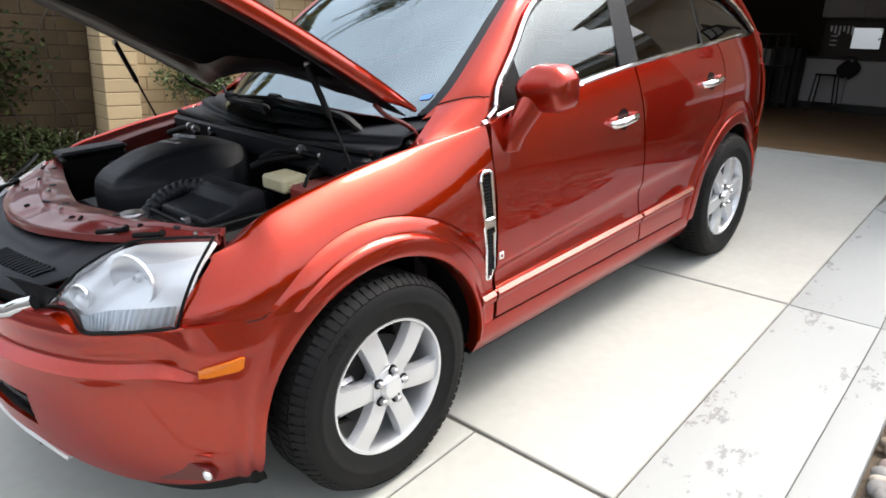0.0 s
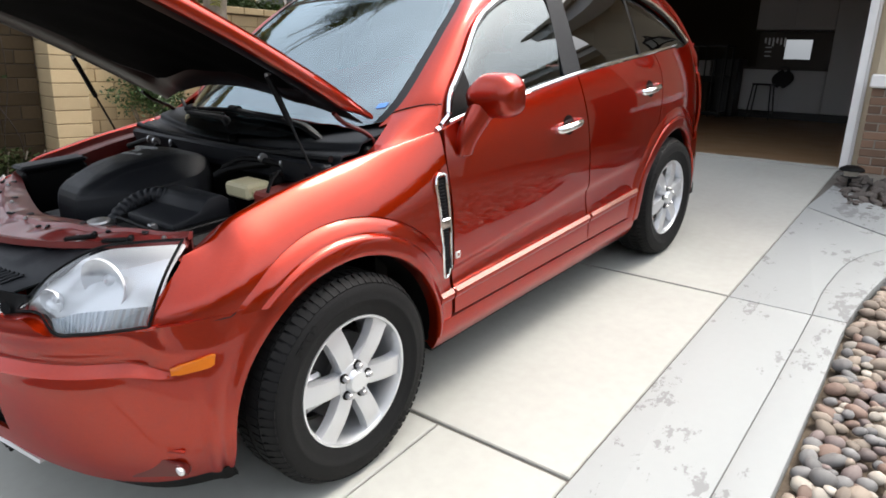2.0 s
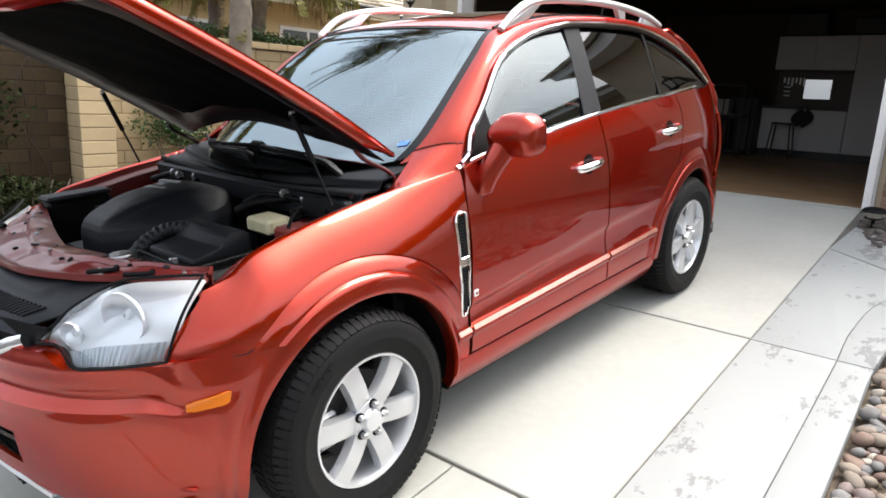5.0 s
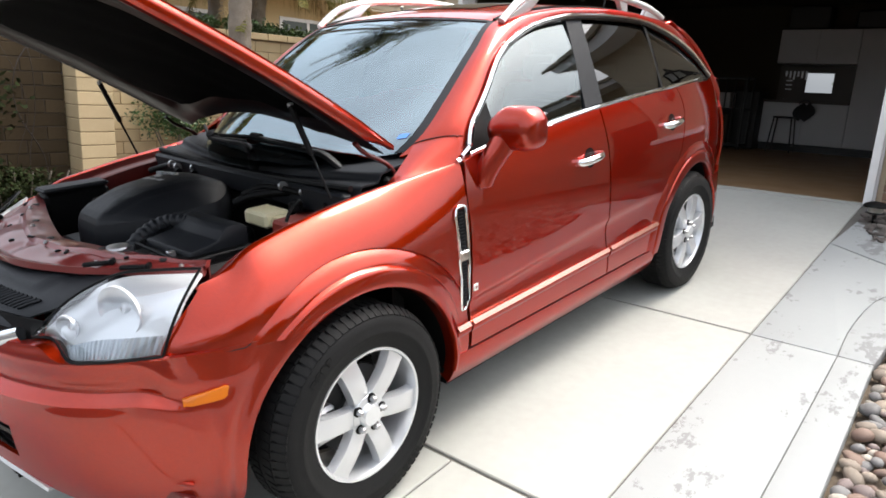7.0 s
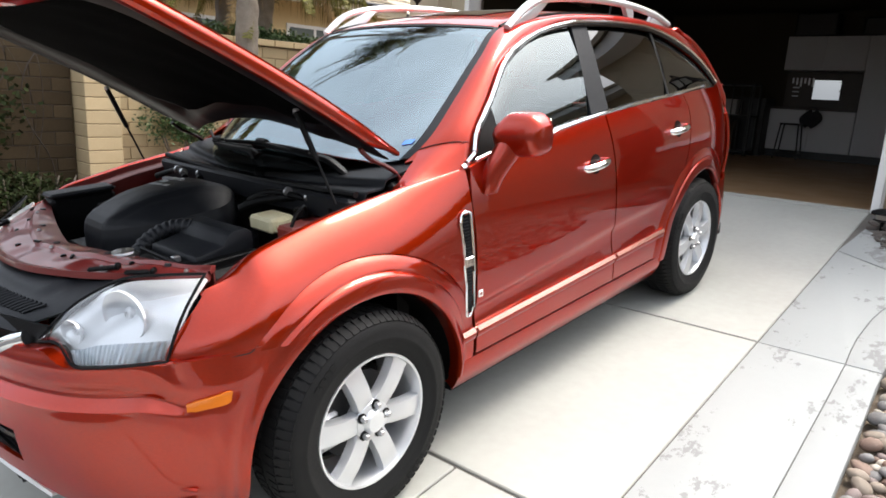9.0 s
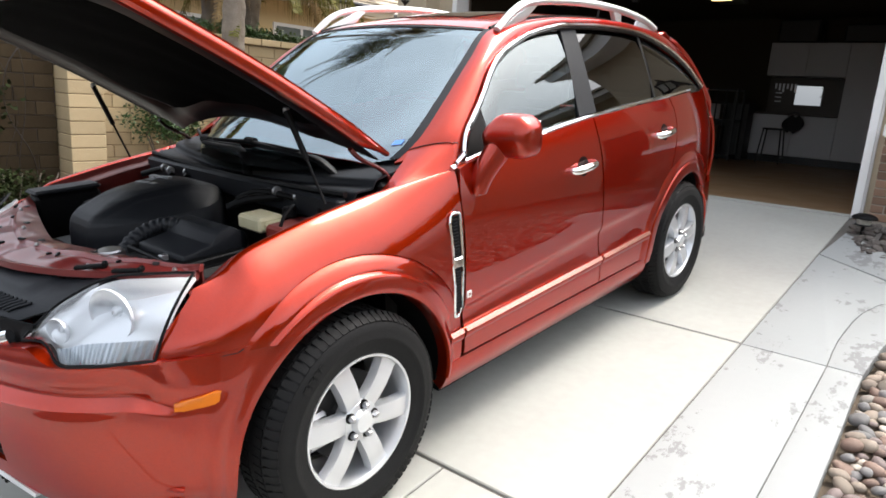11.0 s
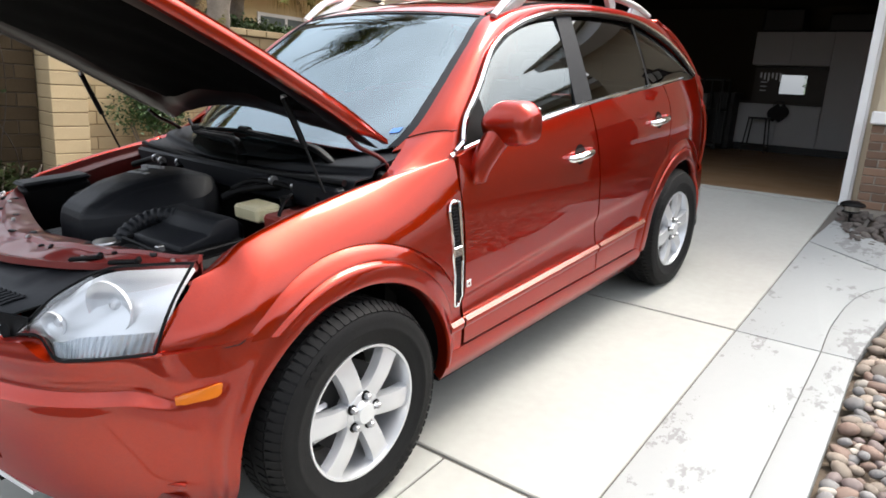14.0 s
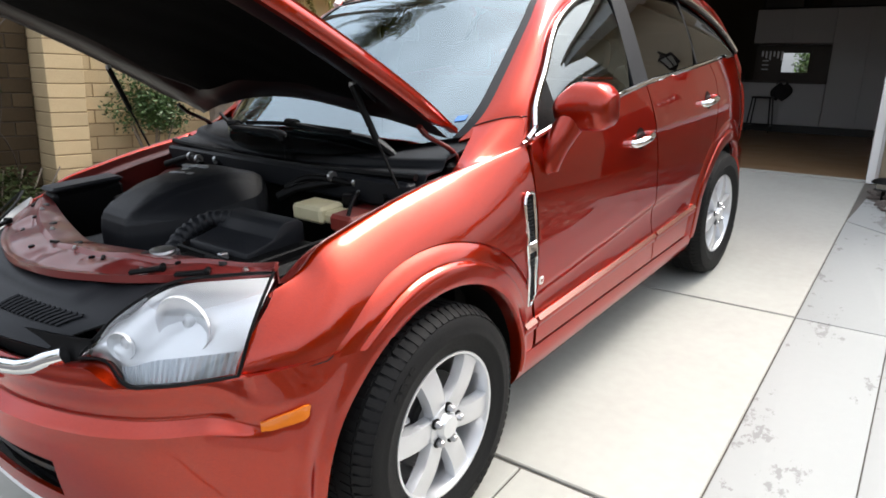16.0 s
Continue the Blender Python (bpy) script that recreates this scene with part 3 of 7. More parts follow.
def side_x(y, z):
    x = side_prof(z) - front_in(y) - rear_in(y)
    c = crease_z(y)
    if 0.4 < y < 2.4 and z < c + 0.012:
        dip = smooth(c + 0.012, c - 0.02, z) * (1 - smooth(c - 0.05, 0.47, z))
        x -= 0.014 * dip * smooth(0.4, 0.62, y) * (1 - smooth(2.0, 2.3, y))
    return x


def arch_z(y, yc, r=R_ARCH):
    d = abs(y - yc)
    return ZH + math.sqrt(r * r - d * d) if d < r else ZH


gutter_z = table([-0.64, -0.45, -0.27, -0.05, 0.09, 0.25, 0.60], [0.924, 0.967, 1.006, 1.047, 1.066, 1.080, 1.080])
crest_z = table([-0.64, -0.45, -0.27, -0.05, 0.09, 0.25, 0.36, 0.46, 0.56], [0.929, 0.973, 1.012, 1.053, 1.073, 1.092, 1.106, 1.119, 1.133])
crest_x = table([-0.64, -0.27, 0.0, 0.15, 0.25, 0.36, 0.46, 0.56], [0.768, 0.760, 0.761, 0.766, 0.775, 0.794, 0.816, 0.840])


def gutter_x(y):
    return 0.738 + 0.018 * smooth(-0.15, -0.62, y) + 0.010 * smooth(0.2, 0.4, y)


def shoulder(y):
    return crest_z(y) - lerp(0.16, 0.26, smooth(-0.62, 0.05, y))


def wing_x(y, z):
    """The wing: upright below, then a full slope up to its crest."""
    zs, g = shoulder(y), crest_z(y)
    xs = side_x(y, zs)
    if z <= zs:
        return side_x(y, z)
    q = min((z - zs) / (g - zs), 1.0) ** 0.9
    return crest_x(y) + (xs - crest_x(y)) * lerp(math.sqrt(max(1 - q * q, 0.0)), 1 - q * q, 0.6)


def mirror_x(fn, s):
    return lambda u, v: (lambda p: (p[0] * s, p[1], p[2]))(fn(u, v))


def spaced(u, marks):
    """Uneven spacing: puts columns on the marks."""
    n = len(marks) - 1
    k = min(int(u * n), n - 1)
    return lerp(marks[k], marks[k + 1], u * n - k)


# front wings
R_CUT = 0.582                  # the skin stops here and the flare takes over


def wing_bottom(y):
    seam = lerp(0.775, 0.757, (y + 0.612) / 0.302)
    if abs(y) < R_CUT:
        arch = ZH + math.sqrt(R_CUT ** 2 - y * y)
        return max(arch, seam) if y < 0 else max(arch, 0.31)
    return seam if y < 0 else 0.31


def wing(u, v):
    y = lerp(-0.612, 0.547, u)
    zb, g, zs = wing_bottom(y), crest_z(y), shoulder(y)
    zm = max(zs, zb + 0.002)
    if v < 0.45:
        z = lerp(zb, zm, v / 0.45)
    elif v < 0.9:
        q = math.sin((v - 0.45) / 0.9 * math.pi)
        z = lerp(zm, g, q ** 1.15)
    else:
        # rolled edge down into the bonnet gap
        k, open_edge = (v - 0.9) / 0.1, 1 - smooth(0.20, 0.29, y)
        x = lerp(crest_x(y), gutter_x(y), k * open_edge)
        z = lerp(g, gutter_z(y) - 0.006, k * k * open_edge)
        return (x, shear(y, z), z)
    return (wing_x(y, z), shear(y, z), z)


def shear(y, z):
    """The wing's front edge leans back along the lamp."""
    return y + 0.165 * smooth(0.775, 0.976, z) * (1 - smooth(-0.612, -0.25, y)) + 0.012 * smooth(1.0, 1.2, z) * smooth(0.3, 0.55, y)


def flare_ring(yc, a0, a1, surface, y_max):
    """Raised arch lip: rolled edge, flat band, step, second band, then down to the skin."""
    prof = [(0.448, -0.030), (0.452, 0.012), (0.458, 0.024), (0.470, 0.029), (0.514, 0.027), (0.521, 0.023), (0.527, 0.014), (0.535, 0.013), (0.562, 0.004), (0.580, -0.006), (0.592, -0.012)]

    def fn(u, v):
        k = v * (len(prof) - 1)
        i = min(int(k), len(prof) - 2)
        r, o = lerp(prof[i][0], prof[i + 1][0], k - i), lerp(prof[i][1], prof[i + 1][1], k - i)
        start = 180 - math.degrees(math.asin((0.758 - ZH) / r)) if yc == 0 else a0
        a = radians(lerp(start, a1, u))
        y, z = yc + math.cos(a) * r, ZH + math.sin(a) * r
        y = min(y, y_max)
        if yc == 0:
            fade = smooth(8, 58, math.degrees(a))
            o = o * fade + (1 - fade) * (o if r < 0.462 else lerp(0.024, 0.001, smooth(0.462, 0.50, r)) if r < 0.586 else o)
        else:
            o *= 0.55
        return (surface(y, z) + o, shear(y, z) if yc == 0 and z > 0.775 and y < -0.25 else y, z)
    return fn


for s in (1, -1):
    part("front_wing", sheet(mirror_x(wing, s), 110, 60, 0.012, flip=(s < 0)), RED, car)
    part("arch_flare", sheet(mirror_x(flare_ring(0.0, 128.5, -3, wing_x, 0.547), s), 90, 30, 0.0, flip=(s > 0)), RED, car)

# doors
belt = table([0.45, 0.54, 0.70, 1.15, 1.55, 2.04, 2.76, 3.05], [1.112, 1.128, 1.160, 1.200, 1.232, 1.252, 1.275, 1.28])
front_gap = table([0.30, 0.37, 0.71, 0.89, 1.04, 1.17], [0.566, 0.564, 0.556, 0.552, 0.546, 0.572])
mid_gap = table([0.30, 0.42, 0.61, 0.98, 1.20, 1.26], [1.662, 1.656, 1.630, 1.614, 1.598, 1.590])


def rear_gap(z):
    if z < 0.86:
        return WB - math.sqrt(max((R_FLARE + 0.004) ** 2 - (z - ZH) ** 2, 0.09))
    return table([0.86, 0.95, 1.10, 1.19, 1.28], [2.419, 2.470, 2.520, 2.525, 2.480])(z)


def door_skin(gap0, gap1, y_mid, z0=0.385):
    def fn(u, v):
        y = y_mid
        for _ in range(3):
            z = lerp(z0, belt(y), v)
            y = lerp(gap0(z) + 0.005, gap1(z) - 0.005, u)
        return (side_x(y, z), y, z)
    return fn


for s in (1, -1):
    for nm, a, b, ym in (("front_door", front_gap, mid_gap, 1.1), ("rear_door", mid_gap, rear_gap, 2.0)):
        part(nm, sheet(mirror_x(door_skin(a, b, ym), s), 30, 44, 0.03, flip=(s < 0)), RED, car)

# sills
for s in (1, -1):
    def sill(u, v):
        y = spaced(u, [0.46, 0.56, 1.0, 1.6, 2.1, 2.2])
        z = lerp(0.255, 0.378, v)
        return ((side_prof(z) + 0.004 + 0.010 * math.sin(v * math.pi)) * s, y, z)
    part("sill", sheet(sill, 20, 10, 0.05, flip=(s < 0)), RED, car)
    part("sill_lip", boxes(((min(0.76 * s, 0.832 * s), 0.47, 0.238), (max(0.76 * s, 0.832 * s), 2.2, 0.262))), BLACK, car)

# rear quarters
def quarter(u, v):
    y = lerp(2.42, 3.45, u)
    for _ in range(3):
        d = abs(y - WB)
        zb = ZH + math.sqrt(R_CUT ** 2 - d * d) if d < R_CUT else ZH
        zb = max(zb, 0.60) if y > WB else max(zb, 0.82)
        z = lerp(zb, belt(y) + 0.012, v)
        y = lerp(rear_gap(z) + 0.004, 3.45, u)
    return (side_x(y, z), y, z)


for s in (1, -1):
    part("rear_quarter", sheet(mirror_x(quarter, s), 60, 40, 0.014, flip=(s < 0)), RED, car)
    part("arch_flare", sheet(mirror_x(flare_ring(WB, 180, 20, side_x, 9.0), s), 90, 30, 0.0, flip=(s > 0)), RED, car)

# glasshouse: side glass leans in; one curve runs over the side windows
def glass_x(z):
    return 0.838 - 0.40 * (z - 1.165) - 0.10 * max(z - 1.165, 0) ** 2


dlo_top = [(0.615, 1.175), (0.665, 1.245), (0.80, 1.350), (0.985, 1.495), (1.24, 1.590), (1.50, 1.632), (1.77, 1.640), (2.06, 1.632), (2.38, 1.602), (2.66, 1.520), (2.86, 1.410), (2.985, 1.285)]
roof_side = [(0.658, 0.425, 1.150), (0.692, 0.53, 1.235), (0.676, 0.69, 1.362), (0.634, 0.90, 1.517), (0.585, 1.10, 1.632), (0.580, 1.42, 1.678), (0.575, 1.72, 1.690), (0.575, 2.05, 1.685), (0.575, 2.40, 1.660), (0.585, 2.78, 1.610), (0.605, 3.12, 1.47), (0.668, 3.30, 1.285)]


def dlo(t):
    y, z = cr([(a, b, 0) for a, b in dlo_top], t)[:2]
    return Vector((glass_x(z), y, z))


def cant(u, v):
    a, b = dlo(u), cr(roof_side, u)
    p = a.lerp(b, v)
    out = Vector((0.75, -0.25 if u < 0.4 else 0.1, 0.62)).normalized()
    return p + out * 0.028 * math.sin(v * math.pi) ** 0.8


for s in (1, -1):
    part("roof_pillar", sheet(mirror_x(cant, s), 66, 10, 0.012, flip=(s < 0)), RED, car)

# roof skin
def roof_skin(u, v):
    t = lerp(4 / 11, 9 / 11, v)
    e = cr(roof_side, t)
    k = u * 2 - 1
    crown = 0.040 * (1 - k * k) * (0.7 + 0.3 * math.sin(v * math.pi))
    front = -0.055 * (1 - k * k) * (1 - smooth(0, 0.25, v))
    back = 0.10 * (1 - k * k) * smooth(0.75, 1, v)
    return (e.x * k, e.y + front + back, e.z + crown - 0.02 * (abs(k) > 0.999))


part("roof_panel", sheet(roof_skin, 32, 30, 0.014), RED, car)

# windscreen and its black edge
def screen(u, v, lift=0.0):
    k = u * 2 - 1
    e = cr(roof_side, lerp(0.03, 4 / 11, v))
    bow = 1 - k * k
    return (e.x * k, e.y - lerp(0.345, 0.055, v) * bow - lift * 0.5, e.z + lerp(-0.065, 0.026, v) * bow - 0.004 + lift)


part("windscreen", sheet(lambda u, v: screen(u, v), 28, 18), WS_GLASS, car, "clear windscreen mirroring sky and palm fronds")
part("screen_edge", sheet(lambda u, v: screen(u, lerp(0.982, 1.0, v), 0.003), 28, 2, 0.004), BLACK, car)
for k in (0, 1):
    part("screen_edge", sheet(lambda u, v, k=k: screen(lerp(0.0, 0.022, u) if k == 0 else lerp(0.978, 1, u), v, 0.003), 2, 18, 0.004), GREY_PL, car)
part("sticker", sheet(lambda u, v: screen(lerp(0.948, 0.970, u), lerp(0.145, 0.185, v), 0.004), 2, 2), BLUE, car, "small blue patch on the glass")

# side glass, black pillars, bright window line
def pane(y0, y1, out=0.0):
    """Side glass between two slanted edges given as functions of height."""
    def top_z(y):
        lo, hi = 0.0, 1.0
        for _ in range(24):
            m = (lo + hi) / 2
            lo, hi = (m, hi) if dlo(m).y < y else (lo, m)
        return dlo(lo).z

    def fn(u, v):
        y, z = lerp(y0(1.3), y1(1.3), u), 1.3
        for _ in range(6):
            a, b = belt(y) - 0.012, top_z(y) - 0.004
            z = lerp(a, max(b, a + 0.004), v)
            y = lerp(y0(z), y1(z), u)
        return (glass_x(z) + out + (0.014 * math.sin(v * math.pi) if out < -0.005 else 0.0), y, z)
    return fn


lean = table([1.1, 1.25, 1.64], [0.0, 0.02, 0.10])
edges = {"front": lambda z: 0.64, "b0": lambda z: 1.478 + lean(z), "b1": lambda z: 1.645 + lean(z) * 0.7,
         "c0": lambda z: 2.31 + lean(z) * 0.5, "c1": lambda z: 2.335 + lean(z) * 0.5, "rear": lambda z: 2.982}
for s in (1, -1):
    fl = s < 0
    part("front_side_window", sheet(mirror_x(pane(edges["front"], edges["b0"], -0.012), s), 30, 20, flip=fl), SIDE_GLASS, car)
    part("rear_side_window", sheet(mirror_x(pane(edges["b1"], edges["c0"], -0.012), s), 24, 16, flip=fl), PRIV_GLASS, car)
    part("quarter_window", sheet(mirror_x(pane(edges["c1"], edges["rear"], -0.010), s), 24, 16, flip=fl), PRIV_GLASS, car)
    part("centre_pillar", sheet(mirror_x(pane(edges["b0"], edges["b1"], 0.002), s), 8, 16, 0.02, flip=fl), GREY_PL, car, "satin black centre pillar")
    part("window_divider", sheet(mirror_x(pane(edges["c0"], edges["c1"], 0.0), s), 3, 16, 0.012, flip=fl), BLACK, car)
    ring = [dlo(k / 40) + Vector((0.008, 0, 0.002)) for k in range(41)]
    part("window_frame", tube([(p.x * s, p.y, p.z) for p in ring], 0.012, 8), GLOSS_BLACK, car)
    bright = [dlo(k / 40) + Vector((0.016, -0.010 if k < 16 else 0.0, 0.014)) for k in range(41)]
    part("window_trim", tube([(p.x * s, p.y, p.z) for p in bright], 0.0085, 8), CHROME, car, "bright metal window trim")
    low = [Vector((side_x(y, belt(y)) - 0.004 - 0.018 * smooth(0.66, 0.545, y), y, belt(y) + 0.004)) for y in [0.545, 0.60, 0.66, 0.72] + [0.80 + k * 0.1825 for k in range(13)]]
    part("belt_trim", tube([(p.x * s, p.y, p.z) for p in low], 0.011, 8), CHROME, car, "bright metal strip under the windows")
    tri = [(glass_x(1.17) + 0.010, 0.585, 1.155), (glass_x(1.17) + 0.012, 0.79, 1.172), (glass_x(1.33) + 0.010, 0.785, 1.335), (glass_x(1.22) + 0.010, 0.64, 1.225)]
    part("mirror_patch", prism([(p[0] * s, p[1], p[2]) for p in tri], (-0.02 * s, 0, 0)), BLACK, car)

# bumper cover, lamps and grille share one curved front outline
front_plan = [(0.0, -0.960), (0.25, -0.945), (0.45, -0.895), (0.62, -0.815), (0.745, -0.708), (0.819, -0.61), (0.872, -0.495), (0.899, -0.40), (0.905, -0.31)]
front_set = table([0.20, 0.26, 0.36, 0.48, 0.60, 0.66, 0.70, 0.74, 0.80], [0.085, 0.055, 0.020, 0.004, 0.0, 0.004, 0.0, 0.012, 0.040])


def ledge_drop(s):
    return -0.040 * smooth(0.50, 0.70, s)


def front_point(s, z, inset=0.0):
    """s: 0 at the middle, 1 at the wheel opening."""
    p = cr([(a, b, 0) for a, b in front_plan], s)
    q = cr([(a, b, 0) for a, b in front_plan], min(s + 0.01, 1.0)) - cr([(a, b, 0) for a, b in front_plan], max(s - 0.01, 0.0))
    n = Vector((q.y, -q.x, 0)).normalized()
    d = (front_set(min(z, lerp(0.80, 0.70, smooth(0.56, 0.68, s)))) + inset) * (1 - 0.6 * smooth(0.85, 1.0, s))
    # scooped band above the ledge that dies out towards the corner
    zz = z - ledge_drop(s)
    scoop = 0.036 * (min(max((zz - 0.650) / 0.025, 0.0), 1.0) - smooth(0.700, 0.785, zz)) * (1 - smooth(0.52, 0.69, s))
    p -= n * (d + scoop)
    return Vector((p.x, p.y, z))


def bumper_top(s):
    return table([0.0, 0.20, 0.30, 0.312, 0.365, 0.50, 0.64, 0.68, 1.0], [0.800, 0.802, 0.806, 0.802, 0.768, 0.776, 0.780, 0.780, 0.760])(s)


bumper_edge = table([0.0, 0.12, 0.22, 0.32, 0.42, 0.52, 0.70, 1.0], [0.405, 0.400, 0.375, 0.325, 0.280, 0.252, 0.242, 0.235])


def bumper_low(s):
    return bumper_edge(s)


def bumper(u, v):
    k = u * 2 - 1
    s = abs(k)
    a, b = bumper_low(s), bumper_top(s)
    lo, hi = 0.645 + ledge_drop(s), 0.682 + ledge_drop(s)
    z = lerp(a, lo, v / 0.55) if v < 0.55 else lerp(lo, hi, (v - 0.55) / 0.17) if v < 0.72 else lerp(hi, b, (v - 0.72) / 0.28)
    p = bumper_surface(s, z)
    return (p.x * (1 if k >= 0 else -1), p.y, p.z)


def bumper_surface(s, z):
    p = front_point(s, z)
    if s > 0.70:
        # follow the wheel opening
        lim = -math.sqrt(max(R_ARCH ** 2 - max(z - ZH, 0.0) ** 2, 0.0))
        p.y = lerp(front_point(0.70, z).y, lim, (s - 0.70) / 0.30)
        p.x = lerp(p.x, side_prof(z) - front_in(p.y) + 0.003 + 0.010 * smooth(0.88, 0.97, s), smooth(0.7, 0.95, s))
    return p


for s in (1, -1):
    part("bumper_seam", tube([((wing_x(y, wing_bottom(y)) + 0.0015) * s, y, wing_bottom(y) - 0.002) for y in [lerp(-0.60, -0.40, k / 12) for k in range(13)]], 0.0022, 5), BLACK, car)

# openings: the middle grille is left out between the lamp corners
def bumper_piece(u0, u1, v0, v1, nu, nv):
    return sheet(lambda u, v: bumper(lerp(u0, u1, u), lerp(v0, v1, v)), nu, nv, 0.012)


MID = 0.11
bump = part("front_bumper", bumper_piece(0.5 + MID, 1.0, 0, 1, 50, 60), RED, car)
part("bumper_side", bumper_piece(0.0, 0.5 - MID, 0, 1, 50, 60), RED, bump)
part("bumper_bar", bumper_piece(0.5 - MID, 0.5 + MID, 0.36, 1, 24, 46), RED, bump)
part("bumper_base", bumper_piece(0.5 - MID, 0.5 + MID, 0.0, 0.14, 24, 10), RED, bump)


def inset_back(z0, z1, inset, smax, nu=30, nv=8):
    return sheet(lambda u, v: (lambda k, p: (p.x * (1 if k >= 0 else -1), p.y, p.z))(u * 2 - 1, front_point(abs(u * 2 - 1) * smax, lerp(z0, z1, v), inset)), nu, nv, 0.01)


part("lower_grille_back", inset_back(0.40, 0.64, 0.06, 0.24), BLACK, bump)
for k in range(2):
    z = 0.490 + k * 0.042
    part("lower_grille_bar", tube([tuple(Vector((p.x * sg, p.y, p.z))) for sg, p in
         [((-1 if i < 0 else 1), front_point(abs(i) / 16 * 0.215, z, 0.035)) for i in range(-16, 17)]], 0.010, 6), GLOSS_BLACK, bump)

# silver skid lip and black air dam
def lip(u, v):
    k = u * 2 - 1
    s_ = abs(k) * 0.275
    p = front_point(s_, 0.36, -0.006 + 0.10 * v)
    zz = bumper_low(s_) + lerp(0.006, -0.050 - 0.03 * (1 - abs(k)), v) * (1 - 0.6 * smooth(0.7, 1.0, abs(k)))
    return (p.x * (1 if k >= 0 else -1), p.y, zz)


part("skid_lip", sheet(lip, 40, 8, 0.012), SILVER, bump, "silver skid lip under the bumper")


def dam(u, v):
    k = u * 2 - 1
    p = bumper_surface(abs(k) * 0.93, 0.26) + Vector((-0.5, 0.7, 0)) * (0.024 + 0.03 * v)
    p.z = lerp(bumper_low(abs(k) * 0.93) + 0.012, min(bumper_low(abs(k) * 0.93) - 0.045, 0.32), v)
    return (p.x * (1 if k >= 0 else -1), p.y, p.z)


part("air_dam", sheet(dam, 60, 5, 0.01), BLACK, bump)
part("tow_hook_cover", boxes(((0.22, -0.90, 0.315), (0.27, -0.86, 0.335)), ((0.235, -0.89, 0.285), (0.25, -0.865, 0.318))), BLACK, bump)

# fog lamp pockets
for sg in (1, -1):
    c = front_point(0.565, 0.315)
    rot = Matrix.Translation((c.x * sg, c.y, c.z)) @ Matrix.Rotation(radians(40 * sg), 4, "Z") @ Matrix.Scale(1.2, 4)
    pocket = part("fog_pocket", prism([(-0.085, -0.006, -0.022), (0.060, -0.006, -0.022), (0.050, -0.006, 0.006), (0.0, -0.010, 0.040), (-0.02, -0.008, 0.036)], (0, 0.03, 0), bevel=0.004), RED_DULL, bump, "small dark fog lamp pocket")
    pocket.matrix_local = rot
    part("fog_rim", tube([(0.050, -0.008, -0.014), (0.047, -0.010, -0.004), (0.038, -0.010, 0.008)], lambda t: 0.003 + 0.006 * math.sin(t * math.pi), 8, steps=10), SILVER, bump).matrix_local = rot
    part("pocket_brow", tube([(-0.12, 0.004, 0.046), (-0.05, -0.004, 0.060), (0.02, -0.004, 0.056), (0.06, 0.0, 0.045)], 0.006, 8, steps=10), RED, bump).matrix_local = rot

# amber side markers
for sg in (1, -1):
    def marker(u, v):
        s_ = lerp(0.648, 0.790, u)
        w = 0.018 * (1 if u < 0.9 else 1 - (u - 0.9) * 3) * (0.75 + 0.3 * u) * (0.8 if u < 0.1 else 1)
        z = lerp(0.642, 0.652, u) + (v * 2 - 1) * w
        p = bumper_surface(s_, z) + Vector((0.75, -0.65, 0)) * 0.007
        return (p.x * sg, p.y, p.z)
    part("side_marker", sheet(marker, 14, 4, 0.014, flip=(sg < 0)), AMBER, car, "amber side marker lamp")

# head lamps: clear lens over a bright housing


def lamp_surface(u, v, inset=0.0):
    """u from the grille out to the wing, v from the lower to the upper edge."""
    a = [(0.451, -0.813, 0.808), (0.525, -0.782, 0.810), (0.602, -0.780, 0.770), (0.665, -0.752, 0.774), (0.731, -0.703, 0.781), (0.800, -0.611, 0.781)]
    b = [(0.453, -0.808, 0.815), (0.466, -0.768, 0.852), (0.488, -0.704, 0.902), (0.547, -0.602, 0.953), (0.650, -0.522, 0.969), (0.766, -0.456, 0.981)]
    p, q = cr(a, u), cr(b, u)
    m = p.lerp(q, v)
    n = Vector((0.62, -0.62, 0.48)).normalized()
    return m + n * (0.030 * math.sin(v * math.pi) * min(1, u * 4) - inset)


